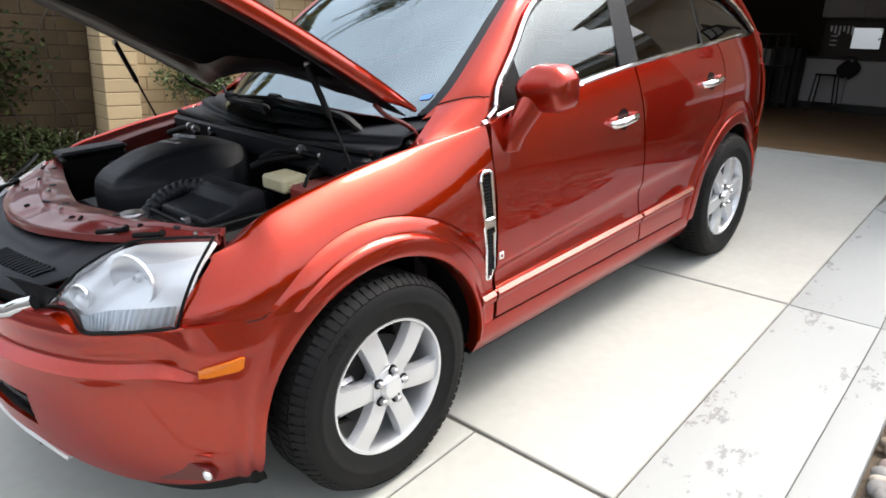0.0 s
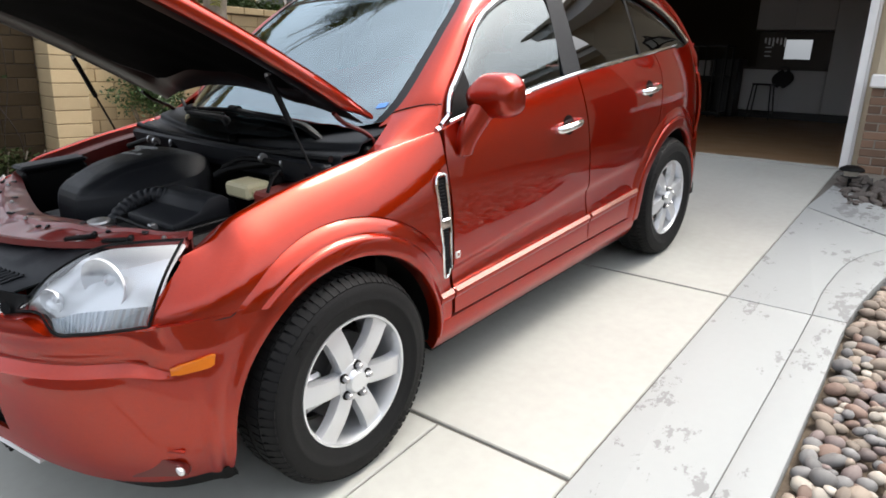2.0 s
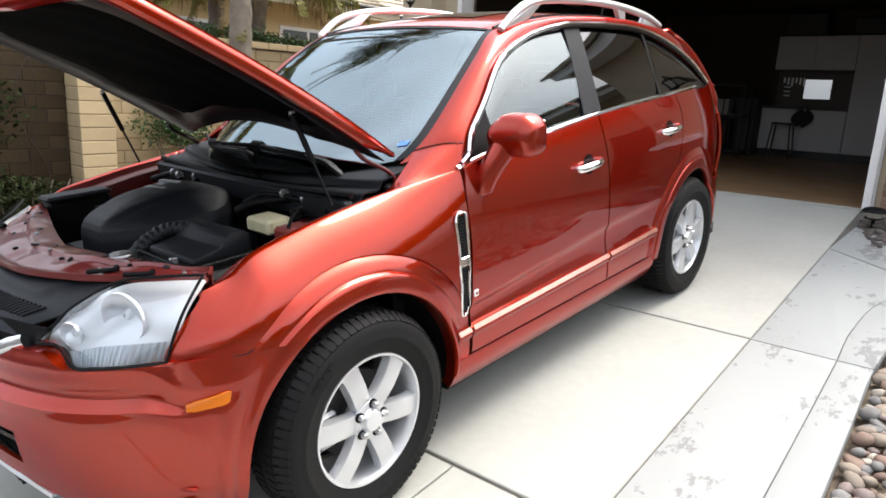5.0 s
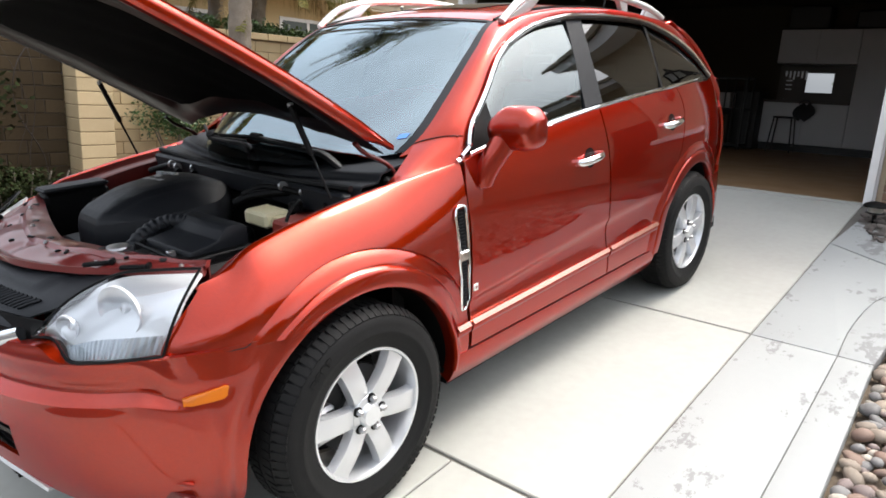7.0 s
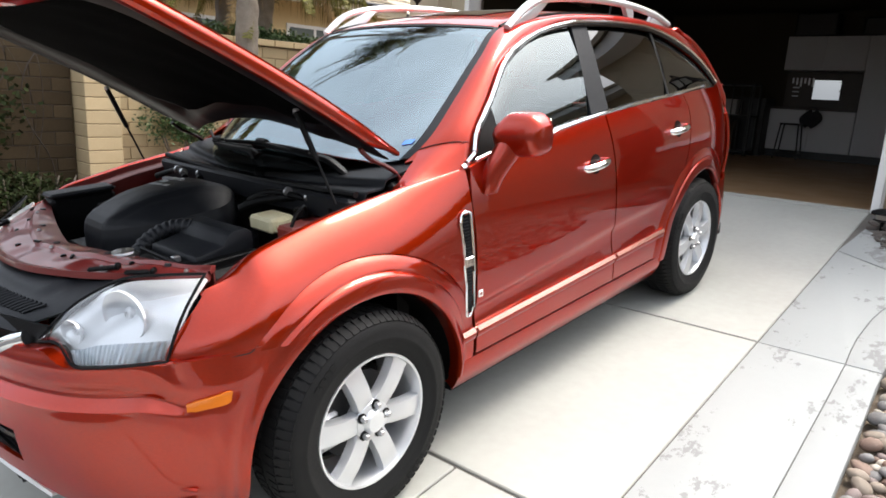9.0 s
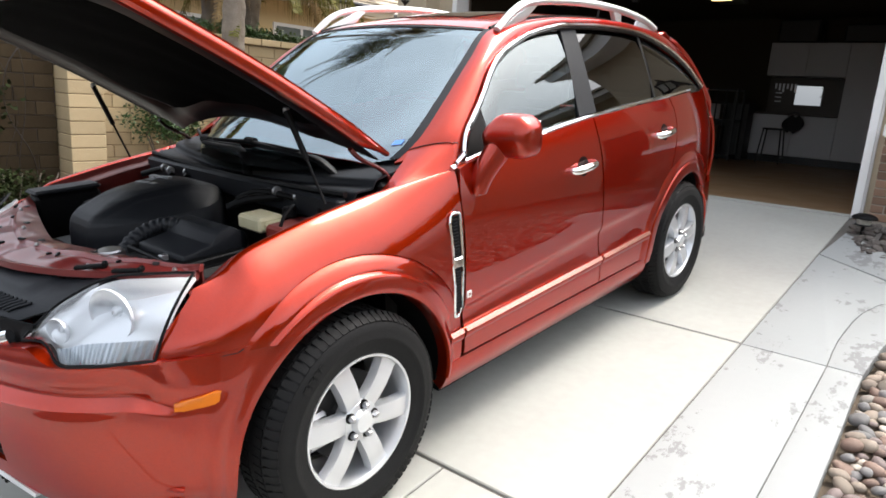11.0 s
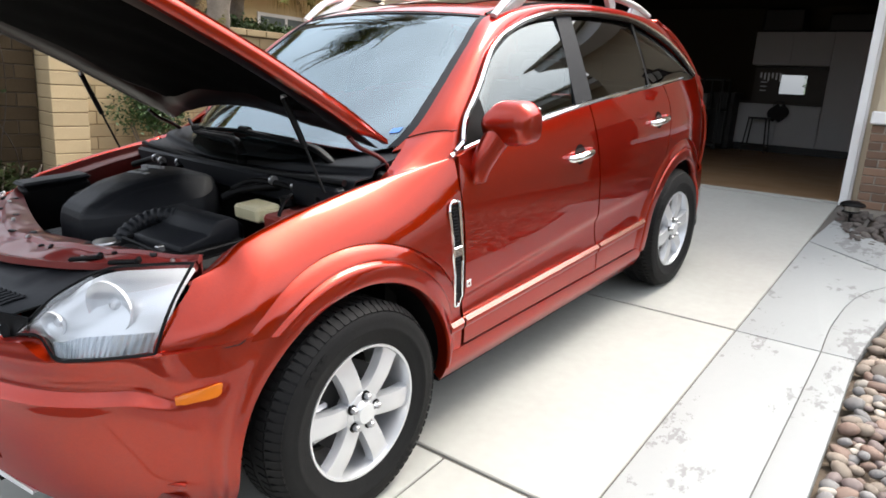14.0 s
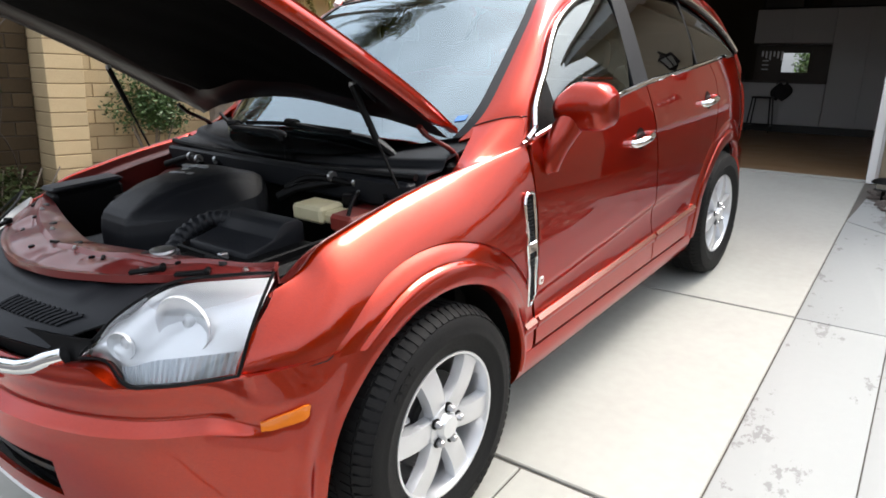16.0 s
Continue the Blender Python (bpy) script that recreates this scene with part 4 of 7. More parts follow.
for sg in (1, -1):
    fl = sg < 0
    head = part("head_lamp", sheet(mirror_x(lambda u, v: lamp_surface(u, v, 0.0), sg), 26, 14, flip=fl), LENS, car, "clear head lamp")
    part("housing", sheet(mirror_x(lambda u, v: lamp_surface(lerp(0.02, 0.985, u), lerp(0.03, 0.97, v), 0.034 + 0.010 * math.sin(u * 9) * math.sin(v * 7)), sg), 26, 14, 0.01, flip=fl), LAMP_WHITE, head, "bright lamp housing")
    rim = [lamp_surface(k / 24, 0) for k in range(25)] + [lamp_surface(1, k / 10) for k in range(1, 11)] + [lamp_surface(1 - k / 24, 1) for k in range(1, 25)]
    part("gasket", tube([(p.x * sg, p.y, p.z) for p in rim], 0.0045, 6), BLACK, head)
    for (u, v, r, d) in ((0.42, 0.55, 0.036, 0.034), (0.72, 0.58, 0.072, 0.030)):
        c = lamp_surface(u, v, d)
        rot = Matrix.Translation((c.x * sg, c.y, c.z)) @ Matrix.Rotation(radians(22 * sg), 4, "Z")
        bowl = part("reflector", lathe([(-0.026, r), (-0.020, r * 0.97), (-0.010, r * 0.80), (-0.002, r * 0.45), (0.001, 0.018), (-0.008, 0.015), (-0.014, 0.009)], 32, axis="Y", caps=False), LAMP_WHITE, head)
        bowl.matrix_local = rot
        ringob = part("bezel", lathe([(-0.026, r * 0.99), (-0.028, r * 1.01), (-0.026, r * 1.03), (-0.02, r * 1.03)], 32, axis="Y", caps=False), LAMP_WHITE, head)
        ringob.matrix_local = rot
    part("turn_lens", sheet(mirror_x(lambda u, v: lamp_surface(lerp(0.38, 0.95, u), lerp(0.03, 0.24, v), 0.016 + 0.0022 * math.sin(u * 120)), sg), 110, 5, 0.006, flip=fl), TURN_LENS, head)

for sg in (1, -1):
    def lamp_sill(u, v):
        s_ = lerp(0.24, 0.645, u)
        a, b = bumper_surface(s_, bumper_top(s_)), lamp_surface(u, 0) - Vector((0, 0, 0.006))
        p = a.lerp(b, v)
        return (p.x * sg, p.y, p.z)
    part("lamp_sill", sheet(lamp_sill, 40, 4, 0.004, flip=(sg < 0)), RED, bump)

# grille: black upper cover with vanes, bright bar
def cover(u, v):
    k = u * 2 - 1
    x = lerp(0.35, 0.465, smooth(0.0, 0.5, v)) * k
    return (x, lerp(-0.925, -0.60, v) + 0.085 * k * k * (1 - 0.35 * v), lerp(0.845, 0.930, v) + 0.012 * math.sin(v * math.pi) + 0.010 * smooth(0.42, 0.48, v) * (1 - smooth(0.62, 0.70, abs(k))) - 0.03 * k * k * (1 - v) + 0.02 * k * k * v)


def cover_wide(u, v):
    p = cover(u, v)
    k = u * 2 - 1
    return (p[0] * (1 + 0.12 * v), p[1], p[2])


part("grille_cover", sheet(cover_wide, 60, 40, 0.012), GREY_PL, car, "grey-black plastic panel over the grille")
part("grille_back", sheet(lambda u, v: (lambda k: (0.47 * k, -0.895 + 0.09 * k * k + 0.02 * v, lerp(0.78, 0.85, v)))(u * 2 - 1), 20, 4, 0.01), BLACK, car)
for s in (1, -1):
    # vent field in the cover: black sheet paints the slots' shade under upright ribs
    part("vent_recess", sheet(mirror_x(lambda u, v: (lambda p: (p[0], p[1], p[2] + 0.0015))(cover_wide(lerp(0.62, 0.92, u), lerp(0.20, 0.36, v))), s), 10, 4, flip=(s < 0)), BLACK, car)
    for k in range(14):
        u = lerp(0.625, 0.915, k / 13)
        a, b = Vector(cover_wide(u, 0.20)), Vector(cover_wide(u, 0.36))
        part("grille_vane", tube([((p.x) * s, p.y, p.z + 0.004) for p in (a, a.lerp(b, 0.5) + Vector((0, 0, 0.002)), b)], 0.0045, 5), GREY_PL, car)


def bar_line(z, dy, n=24):
    return [((i / n * 2 - 1) * 0.43, -0.955 + dy + 0.095 * (i / n * 2 - 1) ** 2 + 0.03 * abs(i / n * 2 - 1) ** 6, z - 0.012 * (1 - abs(i / n * 2 - 1))) for i in range(n + 1)]


part("grille_bar", tube([(x, y, z + (0.034 * smooth(0.33, 0.43, abs(x)))) for x, y, z in bar_line(0.785, -0.004)], 0.017, 10, flat=1.3), CHROME, car, "bright grille bar")
part("grille_badge", lathe([(-0.012, 0.05), (-0.018, 0.046), (-0.010, 0.0)], 32, axis="Y", at=(0, -0.955, 0.79)), SILVER, car, "plain silver badge")

# bonnet, raised on two gas struts
HOOD = Matrix.Translation((0, 0.350, 1.211)) @ Matrix.Rotation(radians(-30.5), 4, "X")
# local: y runs forward (negative), z is the outer face's normal


def hood_skin(u, v, drop=0.0):
    k = u * 2 - 1
    half = lerp(0.735, 0.735, v) - 0.020 * smooth(0.0, 0.2, 0.2 - v) - 0.27 * smooth(0.81, 1.0, v) ** 1.6
    length = 1.25 + 0.09 * (1 - k * k)
    rear = 0.135 * (1 - k * k)
    y = lerp(-rear, -length, v)
    z = 0.020 * math.sin(min(v * 1.15, 1) * math.pi) - 0.109 * smooth(0.836, 1.0, v) ** 1.7 - 0.12 * (1 - k * k) * smooth(0.7, 1.0, v)
    z += (0.006 * (1 - k * k) + 0.050 * (1 - k * k) ** 2) * (1 - smooth(0.2, 1.0, v)) + 0.008 * smooth(0.55, 0.68, abs(k)) * smooth(0.98, 0.80, abs(k)) * (1 - v)
    z -= 0.010 * smooth(0.93, 1.0, abs(k)) + drop
    return (half * k, y, z)


hood = part("bonnet", sheet(lambda u, v: hood_skin(u, v), 44, 40, 0.006), RED, car, "open red bonnet")
hood.matrix_local = HOOD


def flange(side):
    """Rolled edge of the bonnet: outer curl, then a painted lip turned inwards."""
    wid = [(0.0, 0.0), (0.006, -0.012), (0.006, -0.030), (0.0, -0.040), (-0.012, -0.044), (-0.028, -0.038)]

    def fn(u, v):
        k = v * 5
        i = min(int(k), 4)
        o, d = lerp(wid[i][0], wid[i + 1][0], k - i), lerp(wid[i][1], wid[i + 1][1], k - i)
        if side:
            d *= lerp(0.25, 1.0, smooth(0.0, 0.14, u))
            p = Vector(hood_skin(1.0 if side > 0 else 0.0, u))
            q = Vector(hood_skin(1.0 if side > 0 else 0.0, min(u + 0.02, 1.0))) - Vector(hood_skin(1.0 if side > 0 else 0.0, max(u - 0.02, 0.0)))
            n = Vector((-q.y, q.x, 0)).normalized() * (1 if side > 0 else -1)
        else:
            p, n = Vector(hood_skin(u, 1.0)), Vector((0, -1, 0))
            d *= 0.8
        return p + n * o * (1 + 0.8 * smooth(0.6, 1.0, u)) + Vector((0, 0, d))
    return fn


for side in (1, -1, 0):
    # Far edge gets the shade-darkened red, the others the body paint.
    part("bonnet_edge", sheet(flange(side), 44, 15, 0.0), SHADED_RED if side < 0 else RED, hood)


def hood_frame(u, v):
    """Pressed inner panel: deep rim, shallow middle."""
    k = u * 2 - 1
    x, y, z = hood_skin(0.5 + (u - 0.5) * 0.975, lerp(0.01, 0.975, v))
    rim = 1 - (1 - smooth(0.74, 0.84, abs(k))) * (smooth(0.05, 0.12, v) - smooth(0.86, 0.93, v))
    return (x, y, z - 0.012 - 0.034 * rim * (1 - smooth(0.94, 1.0, abs(k)) * 0.3))


part("inner_panel", sheet(hood_frame, 44, 40, 0.004, flip=True), SHADED_RED, hood, "pressed red inner panel, its shade put into the dark colour")


def pad(u, v):
    k = u * 2 - 1
    w = 0.80 - 0.22 * smooth(0.6, 1.0, v) ** 2 - 0.10 * smooth(0.25, 0.0, v)
    x, y, z = hood_skin(0.5 + k * 0.5 * w, lerp(0.09, 0.90, v) - 0.03 * (1 - k * k) * v)
    puff = 0.012 * (1 - abs(k) ** 8) * (1 - abs(v * 2 - 1) ** 8) + 0.004 * math.cos(k * 9) * math.cos(v * 14)
    return (x, y, z - 0.030 - puff)


part("insulation_pad", sheet(pad, 40, 36, 0.006, flip=True), PAD, hood, "black fibre insulation pad")
edge_line = [Vector(pad(1.0, k / 20)) for k in range(21)] + [Vector(pad(1 - k / 20, 1.0)) for k in range(1, 21)] + [Vector(pad(0.0, 1 - k / 20)) for k in range(1, 21)]
part("pad_edge", tube([tuple(p - Vector((0, 0, 0.004))) for p in edge_line], 0.005, 6), GREY_PL, hood)
part("hood_latch", boxes(((-0.03, -1.20, -0.15), (0.03, -1.16, -0.09)), bevel=0.004), DARK_STEEL, hood)

for s in (1, -1):
    a, b = Vector((0.722 * s, 0.045, 1.075)), Vector((0.610 * s, -0.002, 1.374)) if s > 0 else Vector((-0.662, -0.092, 1.410))
    strut = part("gas_strut", tube([a, a.lerp(b, 0.52)], 0.0045, 8), BLACK, car, "black gas strut holding the bonnet")
    part("strut_body", tube([a.lerp(b, 0.48), b], 0.0105, 10), BLACK, strut)
    part("strut_end", boxes((tuple(b - Vector((0.009, 0.008, 0.008))), tuple(b + Vector((0.009, 0.008, 0.010)))), bevel=0.003), STEEL, strut)
    hinge = [(0.712 * s, 0.355, 1.085), (0.706 * s, 0.345, 1.12), (0.698 * s, 0.315, 1.15), (0.694 * s, 0.270, 1.175), (0.690 * s, 0.225, 1.200), (0.688 * s, 0.19, 1.235)]
    # The far hinge is a shaded copy of the near one, by colour alone.
    part("bonnet_hinge", tube(hinge, 0.012, 8, steps=14, flat=0.7), RED_DULL if s > 0 else SHADED_RED, car)
    part("hinge_bracket", boxes(((min(0.67 * s, 0.715 * s), 0.30, 1.02), (max(0.67 * s, 0.715 * s), 0.40, 1.10)), bevel=0.012), BLACK, car)

# engine bay: inner wings, bulkhead, slam panel
for s in (1, -1):
    def rail(u, v):
        y = lerp(-0.50, 0.44, u)
        g, gx = gutter_z(y), gutter_x(y)
        prof = [(gx + 0.006, g - 0.002), (gx - 0.012, g - 0.030), (gx - 0.045, g - 0.040), (gx - 0.060, g - 0.055), (gx - 0.065, 0.75)]
        x, z, _ = cr([(a, b, 0) for a, b in prof], v)
        return (x * s, shear(y, z) if y < -0.25 else y, z)
    part("inner_wing", sheet(rail, 24, 16, 0.004, flip=(s > 0)), RED_DULL, car, "dark red inner wing channel")
part("bay_floor", boxes(((-0.60, -0.66, 0.30), (0.60, 0.42, 0.36))), BLACK, car)
part("bulkhead", boxes(((-0.72, 0.30, 0.36), (0.72, 0.36, 1.02))), BLACK, car)


def slam(u, v):
    """Painted cross panel behind the grille, bowed forward in the middle."""
    k = u * 2 - 1
    yf = -0.755 + 0.34 * k * k
    yr = -0.555 + 0.165 * abs(k) ** 1.2
    z = 0.948 + 0.018 * math.sin(v * math.pi) - 0.012 * smooth(0.0, 0.12, v) + 0.004 * math.sin(k * 19) * math.sin(v * math.pi) + 0.012 * abs(k) + 0.012 * smooth(0.52, 0.60, v) - 0.010 * smooth(0.16, 0.22, abs(k % 0.5 - 0.25)) * smooth(0.1, 0.16, v) * smooth(0.5, 0.44, v)
    return (0.70 * k, lerp(yf, yr, v), z)


slam_panel = part("slam_panel", sheet(slam, 90, 30, 0.02), PINK, car, "dusty red painted cross panel behind the grille")
part("slam_skirt", sheet(lambda u, v: (lambda p: (p[0], p[1] - 0.004, lerp(p[2] - 0.005, 0.60, v)))(slam(u, 1.0)), 40, 4, 0.006), RED_DULL, slam_panel)
random.seed(4)
for k in range(20):
    u = 0.04 + 0.92 * k / 19 + random.uniform(-0.012, 0.012)
    p = Vector(slam(u, random.uniform(0.2, 0.8)))
    kind = k % 4
    if kind == 0:
        part("clip", lathe([(p.z - 0.002, 0.009), (p.z + 0.003, 0.009), (p.z + 0.005, 0.006), (p.z + 0.005, 0.0)], 12, axis="Z", at=(p.x, p.y, 0)), BLACK, slam_panel)
    elif kind == 1:
        a = random.uniform(-0.6, 0.6)
        b = bmesh.new()
        box(b, (-0.018, -0.005, -0.002), (0.018, 0.005, 0.006), 0.002, Matrix.Translation(p) @ Matrix.Rotation(a, 4, "Z"))
        part("bracket", b, BLACK, slam_panel)
    elif kind == 2:
        part("slot", lathe([(p.z - 0.004, 0.011), (p.z + 0.0035, 0.011), (p.z + 0.0035, 0.0)], 10, axis="Z", at=(p.x, p.y, 0)), DARK_STEEL, slam_panel)
    else:
        part("bolt", lathe([(p.z, 0.008), (p.z + 0.003, 0.008), (p.z + 0.004, 0.006), (p.z + 0.008, 0.005), (p.z + 0.008, 0.0)], 8, axis="Z", at=(p.x, p.y, 0)), STEEL, slam_panel)
for x, y, a in ((0.43, -0.60, 0.6), (0.55, -0.545, 0.8), (-0.40, -0.66, -0.6)):
    b = bmesh.new()
    box(b, (-0.010, -0.045, 0.0), (0.010, 0.04, 0.012), 0.004, Matrix.Translation((x, y, 0.955)) @ Matrix.Rotation(-a, 4, "Z"))
    box(b, (-0.014, 0.03, 0.0), (0.014, 0.045, 0.018), 0.004, Matrix.Translation((x, y, 0.955)) @ Matrix.Rotation(-a, 4, "Z"))
    part("latch_bracket", b, BLACK, slam_panel)

# engine cover
def cover_top(u, v):
    """Domed moulding: u round the rim, v from the skirt to the crown."""
    a = u * math.tau
    c, s_ = math.cos(a), math.sin(a)
    e = 1 / (max(abs(c), abs(s_), (abs(c) + abs(s_)) / 1.42) ** 8 + (0.985 * (abs(c) ** 6 + abs(s_) ** 6) ** (1 / 6)) ** 8) ** 0.125 * 1.06
    f = [1.0, 0.99, 0.965, 0.93, 0.86, 0.60, 0.30, 0.0]
    h = [0.0, 0.085, 0.118, 0.136, 0.152, 0.180, 0.196, 0.200]
    k = v * 7
    i = min(int(k), 6)
    ff, hh = lerp(f[i], f[i + 1], k - i), lerp(h[i], h[i + 1], k - i)
    x, y = 0.225 * e * ff * c, 0.270 * e * ff * s_
    x *= 1 + 0.30 * smooth(-0.27, 0.20, y) - 0.06
    step = 0.010 * smooth(0.120, 0.132, abs(x + 0.01) - 0.10 * y) * (v > 0.40)
    return (x - 0.085, y - 0.185, 0.872 + hh + 0.10 * y - step - 0.05 * smooth(0.12, 0.26, x) * (v > 0.3))


engine = part("engine_cover", sheet(cover_top, 96, 42, closed=True), GREY_PL, car, "grey-black plastic engine cover")
part("cover_base", boxes(((-0.345, -0.47, 0.72), (0.16, 0.10, 0.868)), ((-0.40, -0.52, 0.72), (0.20, -0.40, 0.835)), bevel=0.02), GREY_PL, engine)
part("cover_groove", tube([(-0.300, 0.02, 1.034), (-0.275, -0.16, 1.022), (-0.245, -0.30, 1.010), (-0.20, -0.37, 1.010)], 0.006, 6, steps=16), BLACK, engine)
for i, (x, y, w) in enumerate(((-0.15, -0.10, 0.034), (-0.108, -0.092, 0.03), (-0.07, -0.085, 0.03), (-0.10, -0.135, 0.03), (-0.11, -0.175, 0.032), (-0.07, -0.168, 0.032), (-0.03, -0.162, 0.028))):
    b = bmesh.new()
    box(b, (-w / 2, -0.011, -0.02), (w / 2, 0.011, 0.0025), 0.001, Matrix.Translation((x - 0.03, y, 1.069 + 0.10 * (y + 0.185))) @ Matrix.Rotation(0.2, 4, "Z"))
    part("lettering", b, MARK, engine, "pale moulded marks")

# air box, battery tray, reservoir, hoses
air = part("air_box", boxes(((0.30, -0.44, 0.78), (0.645, -0.13, 0.930)), bevel=0.02), BLACK, car, "black plastic air filter box")
part("air_lid", prism([(0.27, -0.18, 0.93), (0.27, -0.18, 0.995), (0.27, -0.20, 1.012), (0.27, -0.25, 1.012), (0.27, -0.268, 1.000), (0.27, -0.29, 0.972), (0.27, -0.34, 0.962), (0.27, -0.385, 0.956), (0.27, -0.395, 0.93)], (0.235, 0.035, -0.012), bevel=0.005), GREY_PL, air)
part("air_lid_step", boxes(((0.32, -0.455, 0.925), (0.63, -0.405, 0.942)), bevel=0.006), BLACK, air)
for x in (0.43, 0.58):
    part("clip", boxes(((x, -0.40, 0.925), (x + 0.022, -0.375, 0.948)), bevel=0.003), STEEL, air)
part("air_duct", tube([(0.29, -0.24, 0.985), (0.235, -0.28, 0.985), (0.21, -0.34, 0.965), (0.215, -0.40, 0.93), (0.24, -0.45, 0.87)], lambda t: 0.030 + 0.0025 * math.sin(t * 75), 16, steps=70, flat=0.85), GREY_PL, air)
for lo, hi in (((0.262, -0.425, 0.905), (0.60, -0.413, 0.952)), ((0.592, -0.425, 0.905), (0.604, -0.14, 0.952)), ((0.262, -0.413, 0.905), (0.274, -0.29, 0.952))):
    part("tray_rim", boxes((lo, hi), bevel=0.004), BLACK, air)
part("front_tray", boxes(((0.30, -0.52, 0.84), (0.66, -0.43, 0.905)), bevel=0.012), BLACK, car)
batt = part("battery_box", boxes(((-0.685, -0.42, 0.78), (-0.575, -0.16, 0.985)), bevel=0.015), BLACK, car, "black battery box")
part("battery_lid", boxes(((-0.69, -0.425, 0.985), (-0.57, -0.155, 1.005)), bevel=0.012), GREY_PL, batt)
res = part("coolant_reservoir", boxes(((0.335, -0.055, 0.945), (0.475, 0.05, 0.998)), ((0.46, -0.035, 0.945), (0.545, 0.04, 0.985)), bevel=0.009), YELLOW_PL, car, "yellowed coolant reservoir")
part("filler_cap", lathe([(1.018, 0.026), (1.045, 0.026), (1.050, 0.020), (1.050, 0.0)], 18, axis="Z", at=(0.475, 0.075, -0.030)), BLACK, res)
part("reservoir_bracket", boxes(((0.53, -0.07, 0.94), (0.63, 0.04, 0.995)), bevel=0.01), RED_PL, car)
for pts, r in (([(0.22, 0.02, 1.02), (0.28, 0.06, 1.05), (0.36, 0.09, 1.052), (0.44, 0.12, 1.04), (0.55, 0.14, 1.03), (0.62, 0.10, 1.01)], 0.012),
               ([(0.24, -0.03, 1.00), (0.30, 0.02, 1.03), (0.38, 0.12, 1.035), (0.50, 0.20, 1.02)], 0.016),
               ([(0.54, 0.05, 1.03), (0.575, 0.02, 1.05), (0.60, -0.03, 1.035), (0.61, -0.06, 1.0)], 0.006),
               ([(-0.36, 0.06, 1.03), (-0.44, 0.08, 1.045), (-0.52, 0.08, 1.035), (-0.60, 0.04, 1.01)], 0.014),
               ([(-0.30, 0.10, 1.02), (-0.40, 0.14, 1.045), (-0.55, 0.15, 1.03)], 0.017)):
    part("hose", tube(pts, r, 10, steps=20), BLACK, car)
for p in ((0.375, 0.095, 1.06), (0.46, 0.125, 1.045), (-0.40, 0.075, 1.045), (-0.47, 0.085, 1.048), (-0.34, 0.12, 1.04)):
    part("hose_clamp", lathe([(-0.006, 0.018), (0.006, 0.018)], 12, axis="X", at=p), STEEL, car)
part("brake_reservoir", boxes(((0.50, 0.14, 0.97), (0.62, 0.24, 1.045)), bevel=0.015), RED_PL, car)
cap_ob = part("radiator_cap", lathe([(0.94, 0.045), (0.962, 0.045), (0.966, 0.036), (0.972, 0.034), (0.975, 0.0)], 20, axis="Z", at=(0.335, -0.505, 0)), STEEL, car)
part("washer_cap", lathe([(0.93, 0.03), (0.955, 0.03), (0.958, 0.0)], 18, axis="Z", at=(-0.48, -0.50, 0)), BLACK, car)
part("strut_tower", lathe([(0.93, 0.115), (0.985, 0.11), (1.0, 0.085), (1.003, 0.0)], 28, axis="Z", at=(0.56, 0.10, -0.02)), RED_DULL, car)
part("strut_tower", lathe([(0.93, 0.115), (0.985, 0.11), (1.0, 0.085), (1.003, 0.0)], 28, axis="Z", at=(-0.56, 0.10, -0.02)), RED_DULL, car)

# cowl under the windscreen: stepped black plastic with louvres, wipers
def cowl(u, v):
    k = u * 2 - 1
    ks = [0.0, 0.12, 0.2, 0.34, 0.42, 0.50, 0.75, 1.0]
    a = table(ks, [0.165, 0.160, 0.170, 0.200, 0.204, 0.216, 0.275, 0.340])(v)
    b = table(ks, [1.010, 1.062, 1.070, 1.072, 1.096, 1.104, 1.120, 1.134])(v)
    return (0.715 * k, a + lerp(0.02, 0.20, v) * k * k - 0.02, b + 0.020 * k * k)


cowl_ob = part("cowl_panel", sheet(cowl, 48, 50, 0.006), GREY_PL, car, "grey-black plastic cowl panel")
part("bay_seal", tube([(k / 10 * 0.70, 0.135 + 0.015 * (k / 10) ** 2, 1.070 + 0.014 * (k / 10) ** 2) for k in range(-10, 11)], 0.012, 8), BLACK, cowl_ob)
part("cowl_ledge", boxes(((-0.70, 0.112, 0.98), (0.70, 0.158, 1.070)), bevel=0.010), GREY_PL, cowl_ob)
for u0, u1 in ((0.28, 0.44), (0.60, 0.82)):
    n = 22
    for k in range(n):
        u = lerp(u0, u1, k / n)
        a, b = Vector(cowl(u, 0.66)), Vector(cowl(u, 0.93))
        up = Vector((0, -0.25, 0.95)) * 0.006
        part("louvre", tube([a + up, b + up], 0.0035, 5), BLACK, cowl_ob)
